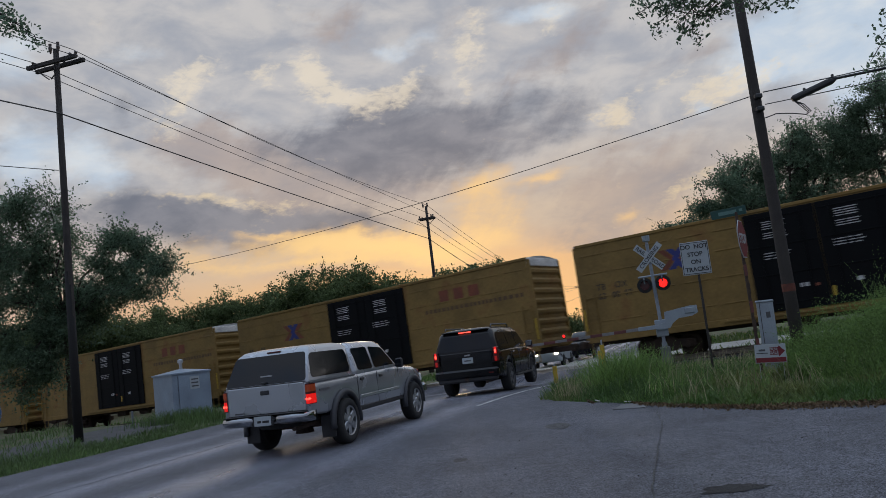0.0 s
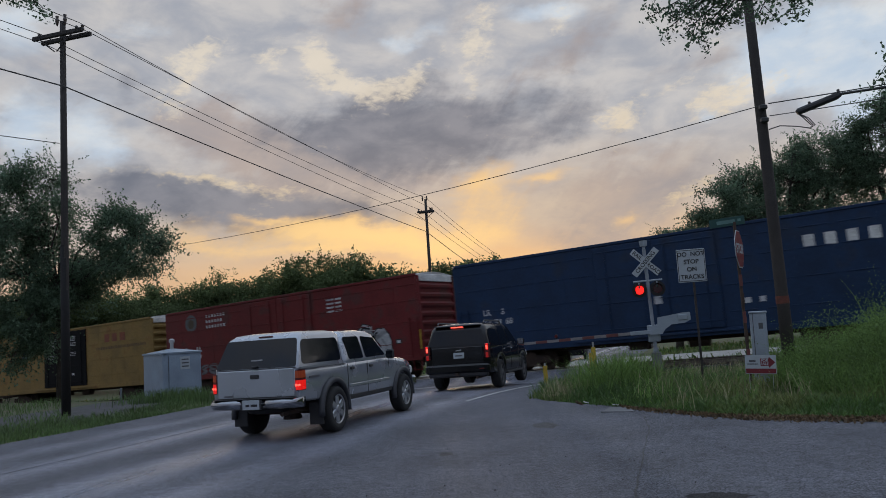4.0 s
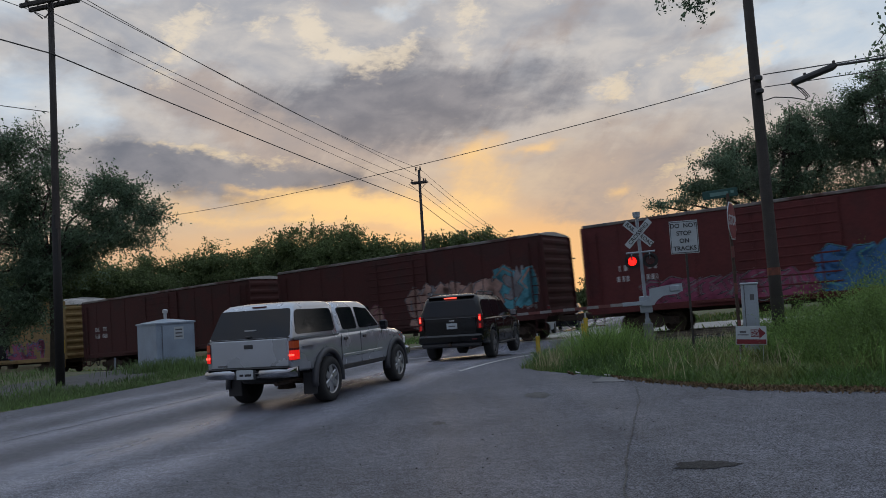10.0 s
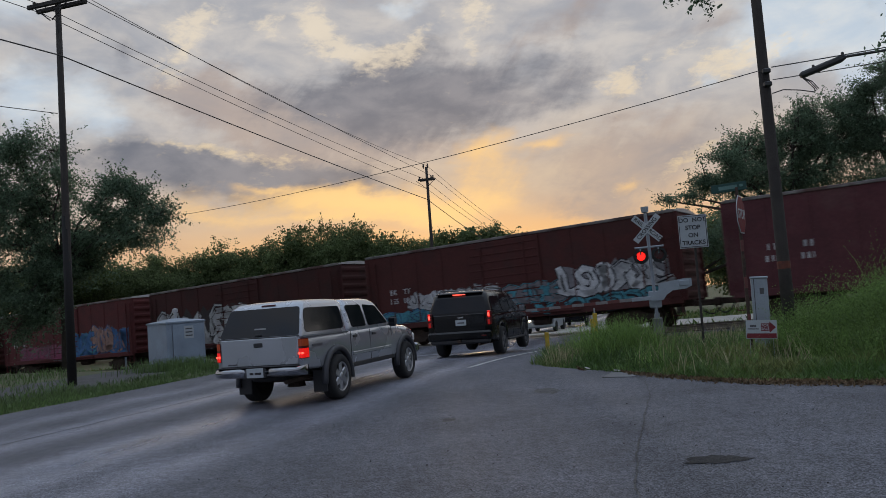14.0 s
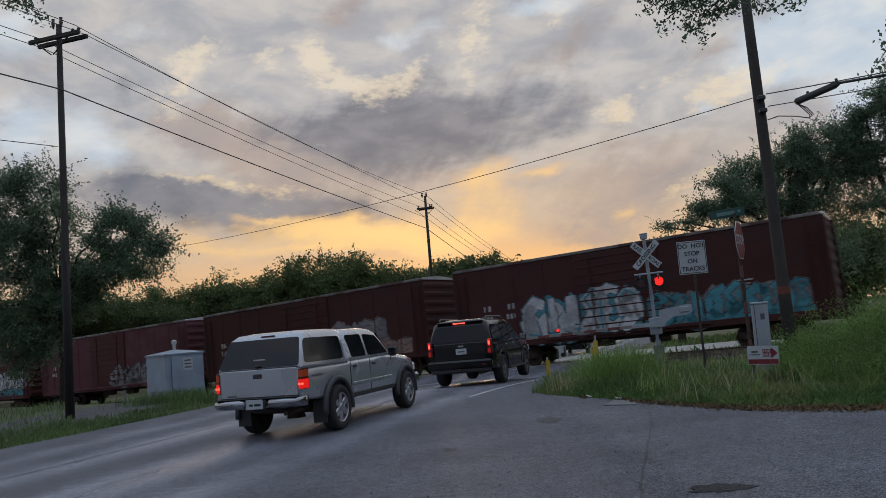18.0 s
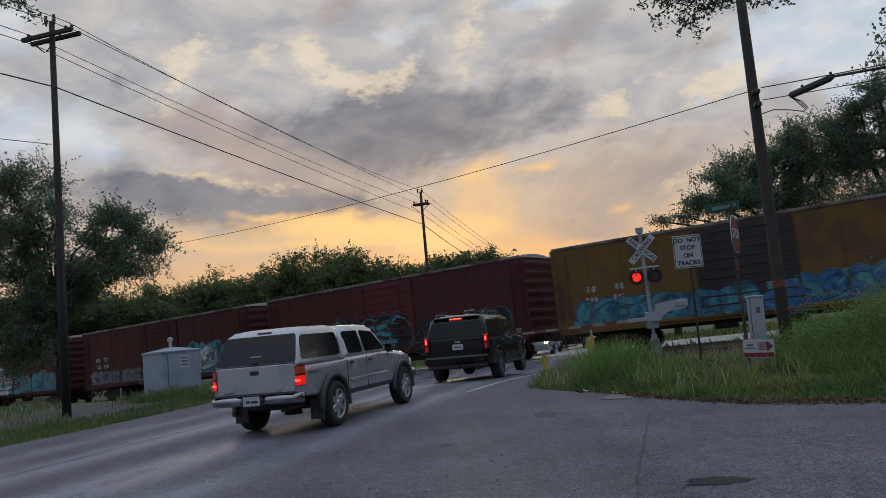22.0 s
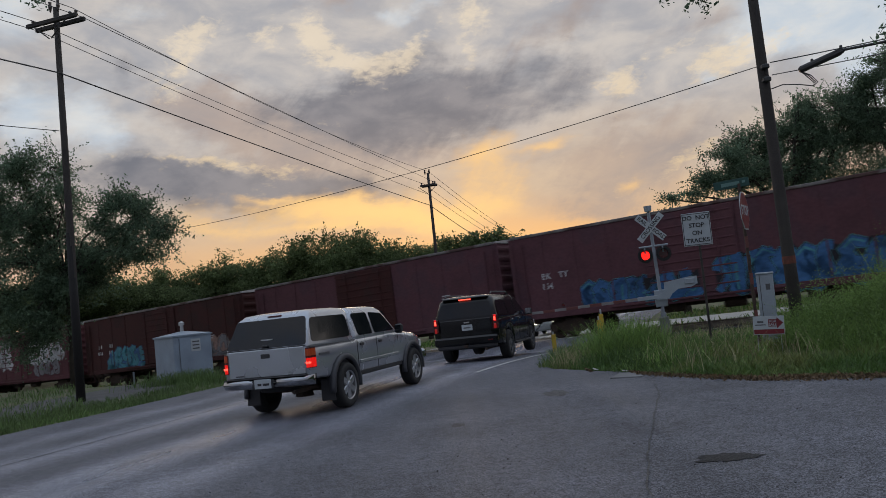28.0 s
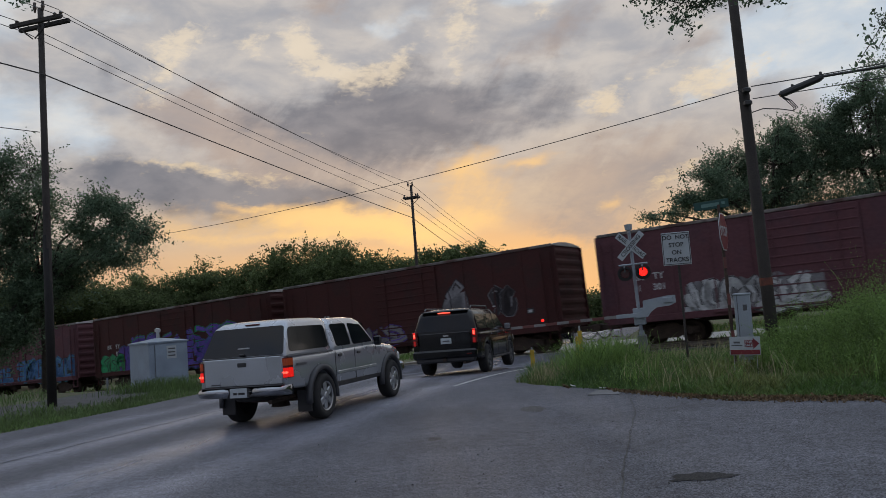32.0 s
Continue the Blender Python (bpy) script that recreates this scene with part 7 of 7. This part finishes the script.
def build_signal():
    x, y = 7.2, 27.0
    sig = thing("crossing_signal", pose(x, y, 0.1, 0, -1.2, -14), "railroad crossing signal with crossbuck, red lamps and lowered gate", "crossing signal")
    part("base", boxbm((0, 0, 0.05), (0.34, 0.34, 0.6), 0.03), M["slab"], sig)
    part("mast", tube(bmesh.new(), [(0, 0, 0.1), (0, 0, 0.5), (0, 0, 0.5), (0, 0, 4.0)], [0.1, 0.1, 0.062, 0.062], 12), M["mast"], sig, "", True)
    bell = part("bell", tube(bmesh.new(), [(0, 0, 4.0), (0, 0, 4.08), (0, 0, 4.1), (0, 0, 4.3)], [0.05, 0.05, 0.12, 0.14], 14), M["silver"], sig)
    for turn, word in ((45, ("RAIL", "ROAD")), (-45, ("CROSSING",))):
        yy = -0.09 if turn > 0 else -0.115
        m = pose(0, yy, 3.52, 0, turn, 0)
        blade = part("crossbuck_blade", boxbm((0, 0, 0), (1.22, 0.012, 0.23), 0.004, m), M["signwhite"], sig)
        if len(word) == 2:
            lettering(word[0], 0.19, M["signblack"], blade, m @ pose(-0.36, -0.009, 0, 90, 0, 0))
            lettering(word[1], 0.19, M["signblack"], blade, m @ pose(0.36, -0.009, 0, 90, 0, 0))
        else:
            lettering(word[0], 0.2, M["signblack"], blade, m @ pose(0, -0.009, 0, 90, 0, 0))
    part("lamp_arm", tube(bmesh.new(), [(-0.5, -0.02, 2.86), (0.5, -0.02, 2.86)], 0.035, 10), M["silver"], sig)
    for sx in (-0.31, 0.31):
        part("lamp_bracket", boxbm((sx, -0.02, 2.74), (0.05, 0.05, 0.26), 0.005), M["silver"], sig)
    warning_lamp(sig, -0.31, 2.56, "left")
    warning_lamp(sig, 0.31, 2.56, "right")
    # gate machine, counterweights, arm across the road
    part("gate_machine", boxbm((0.0, 0.12, 1.0), (0.42, 0.36, 0.6), 0.03), M["silver"], sig)
    bm = prism(bmesh.new(), [(-0.26, 0.86), (-0.26, 1.02), (0.02, 1.08), (0.05, 1.44), (0.92, 1.54), (1.16, 1.53), (1.16, 1.27), (0.95, 1.18), (0.5, 1.16), (0.28, 1.02), (0.16, 0.86)], "y", -0.22, -0.12)
    part("counterweight", bm, M["silver"], sig).location = (0.12, 0, 0.1)
    part("counterweight", boxbm((1.02, -0.17, 1.48), (0.34, 0.18, 0.2), 0.02), M["silver"], sig)
    arm = part("gate_arm", boxbm((-0.42, -0.17, 1.06), (0.76, 0.05, 0.14), 0.01), M["silver"], sig)
    for i in range(16):
        x0 = -0.8 - i * 0.42
        part("gate_stripe", boxbm((x0 - 0.21, -0.17, 1.06 - 0.004 * i), (0.42, 0.03, 0.11 - 0.002 * i), 0.004), M["gatered"] if i % 2 else M["gatewhite"], arm)
    for lx, phase in ((-3.4, "right"), (-7.05, "left")):
        lamp = part("gate_lamp", boxbm((lx, -0.17, 1.19), (0.1, 0.09, 0.16), 0.02), M["lampblack"], arm)
        part("gate_lens", tube(bmesh.new(), [(lx, -0.215, 1.2), (lx, -0.225, 1.2)], [0.055, 0.045], 12), M["redon"], lamp)
        # added blade that hides the steady lens, so that it seems to flash
        blade = part("shutter", tube(bmesh.new(), [(0.06, -0.002, 0), (0.06, 0.002, 0)], [0.06, 0.06], 12), M["redlens"], lamp)
        base = pose(lx - 0.06, -0.232, 1.2)
        blade.matrix_basis = base
        ADDED_SHUTTERS.append((blade, base, phase))


def build_marks():
    """Patches and slabs in the asphalt."""
    def blotch(name, x, y, rx, ry, mat, z, label, cat, seed, rough=0.3):
        bm = bmesh.new()
        vs = []
        for i in range(60):
            a = 2 * math.pi * i / 60
            k = 0.8 + rough * noise.noise((math.cos(a) * 1.3, math.sin(a) * 1.3, seed)) + 0.6 * rough * noise.noise((math.cos(a) * 4, math.sin(a) * 4, seed + 9))
            vs.append(bm.verts.new((x + math.cos(a) * rx * k, y + math.sin(a) * ry * k, z)))
        bm.faces.new(vs)
        tagged(part(name, bm, mat), label, cat, kind="structure")
    blotch("asphalt_patch", 1.39, 12.16, 0.26, 0.45, M["patch"], 0.0195, "dark worn patch in the asphalt", "road patch", 3)
    blotch("asphalt_patch", 2.1, 6.55, 0.36, 0.17, M["hole"], 0.026, "shallow dark pothole in the asphalt", "pothole", 5, 0.5)
    blotch("asphalt_patch", -0.15, 9.9, 0.12, 0.2, M["patch"], 0.0195, "small dark patch in the asphalt", "road patch", 8)
    bm = boxbm((0, 0, 0), (0.55, 0.7, 0.03), 0.006, pose(2.9, 13.55, 0.02, 0, 0, -25))
    tagged(part("concrete_slab", bm, M["slab"]), "pale concrete slab at the verge's edge", "slab", kind="structure")
    # tar seams: along the lane, and where the side street was laid against the road
    def seam(name, line, width, label, mat):
        bm = bmesh.new()
        prev = None
        for i, (x, y, nx, ny) in enumerate(line):
            w = width * (1 + 0.6 * noise.noise((i * 0.7, x, 2)))
            j = 0.06 * noise.noise((i * 0.35, y, 6))
            q = [bm.verts.new((x + nx * (j + s * w), y + ny * (j + s * w), (road_z(x, y) if name == "lane_seam" else 0.021) + 0.006)) for s in (-1, 1)]
            if prev:
                bm.faces.new((prev[0], prev[1], q[1], q[0]))
            prev = q
        tagged(part(name, bm, mat), label, "road seam", kind="structure")
    seam("lane_seam", [(*road_at(-7 + 0.3 * i, -2.62), RY, -RX) for i in range(56)], 0.012, "thin dark tar seam along the lane", M["seam"])
    edge = [(0.0, 1.0), (0.9, 4.2), (1.44, 6.5), (2.1, 8.9), (2.8, 11.3), (3.05, 12.6)]
    seam("street_seam", [(curve_at([(b, a) for a, b in edge], 1.0 + 0.2 * i), 1.0 + 0.2 * i, 1.0, -0.25) for i in range(58)], 0.007, "dark uneven seam at the side street's mouth", M["patch"])
    # scraps of paper at the verge
    for x, y in ((2.55, 15.0), (2.95, 14.2)):
        bm = boxbm((0, 0, 0.012), (0.13, 0.07, 0.02), 0.006)
        for v in bm.verts:
            v.co.z += 0.03 * noise.noise((v.co.x * 30, v.co.y * 30, x))
        ob = part("paper_scrap", bm, M["mark"])
        ob.matrix_basis = pose(x, y, 0.03, 0, 0, 40 * x)
        tagged(ob, "crumpled scrap of white paper lying at the verge", "litter")
    rng = np.random.default_rng(9)
    n = 900
    pts = np.stack([rng.uniform(-3, 10, n), rng.uniform(3.5, 11, n), np.full(n, 0.027)], 1)
    keep = np.array([beyond_front(a, b) < -0.1 and noise.noise((a * 0.5, b * 0.5, 4)) > -0.15 for a, b, _ in pts])
    ob = cloud_mesh("loose_gravel", pts[keep], 0.011, M["gravel"], None, rng)
    tagged(ob, "loose gravel grains on the asphalt", "gravel", kind="stuff")


def build_scenery():
    build_poles()
    build_signs()
    build_signal()
    build_marks()
    build_trees()
    build_grass()



# ---- what moves ----
def motions():
    ts = [i * 0.5 for i in range(65)]
    for car, mid in CARS:
        rows = []
        for t in ts:
            s = mid + SPEED * t
            x, y = on_track(s)
            slope = (rail_z(s + 6) - rail_z(s - 6)) / 12
            z = (rail_z(s + 6) + rail_z(s - 6)) / 2
            rows.append((t, pose(x, y, z, 0, 0, 90 + TRACK_TURN) @ pose(0, 0, 0, 0, math.degrees(math.atan(-slope)), 0)))
        walk(car, rows)
    # wheels roll: one turn is 2 pi x 0.42 m of way; every wheelset at the same place in its bogie rolls alike
    rolled = {}
    for w in WHEELS:
        here = round(w.location.x, 2)
        if here not in rolled:
            walk(w, [(i * 0.05, pose(here, 0, 0.42, 0, math.degrees(SPEED * i * 0.05 / 0.42) % 360, 0)) for i in range(641)])
            rolled[here] = w
        else:
            w.rotation_mode = "QUATERNION"
            src = rolled[here].animation_data
            w.animation_data_create()
            w.animation_data.action = src.action
            w.animation_data.action_slot = src.action_slot
    # the warning lamps' added shutters stand in for flashing: right and left open in turn, every 1.19 s
    for pivot, base, phase in ADDED_SHUTTERS:
        rows = [(0.0, base @ pose(0, 0, 0, 0, 0, shut_angle(0.0, phase)))]
        k = 0
        while True:
            t = 1.0 + (k - 2) * 0.595
            k += 1
            if t > 31.9:
                break
            # the one goes dark just before the other lights up
            opens = shut_angle(t + 0.05, phase) < -40
            step = math.floor(t * 30 + 1e-6) / 30
            for dt, seen in ((0.0, -0.05), (1 / 30, 0.05)) if opens else ((-1 / 30, -0.05), (0.0, 0.05)):
                if 0.05 < step + dt < 31.95:
                    rows.append((step + dt, base @ pose(0, 0, 0, 0, 0, shut_angle(t + seen, phase))))
        rows.append((32.0, base @ pose(0, 0, 0, 0, 0, shut_angle(32.0, phase))))
        walk(pivot, rows)


def shut_angle(t, phase):
    """0: the blade covers the lens; -86: it stands open like a door at the lens's side."""
    right = ((t - 1.0) / 1.19) % 1.0 < 0.5
    return -86.0 if right == (phase == "right") else 0.0


build_ground()
build_roads()
build_track()
build_pickup()
build_suv()
build_far_car(5.97, 47.35, "car", 180 - 16.8, M["silver"], "pale car with lit headlights waiting beyond the tracks")
build_far_car(8.78, 52.85, "car", 180 - 16.8, M["suv"], "dark car with lit headlights waiting behind another")
build_scenery()
build_train()
motions()
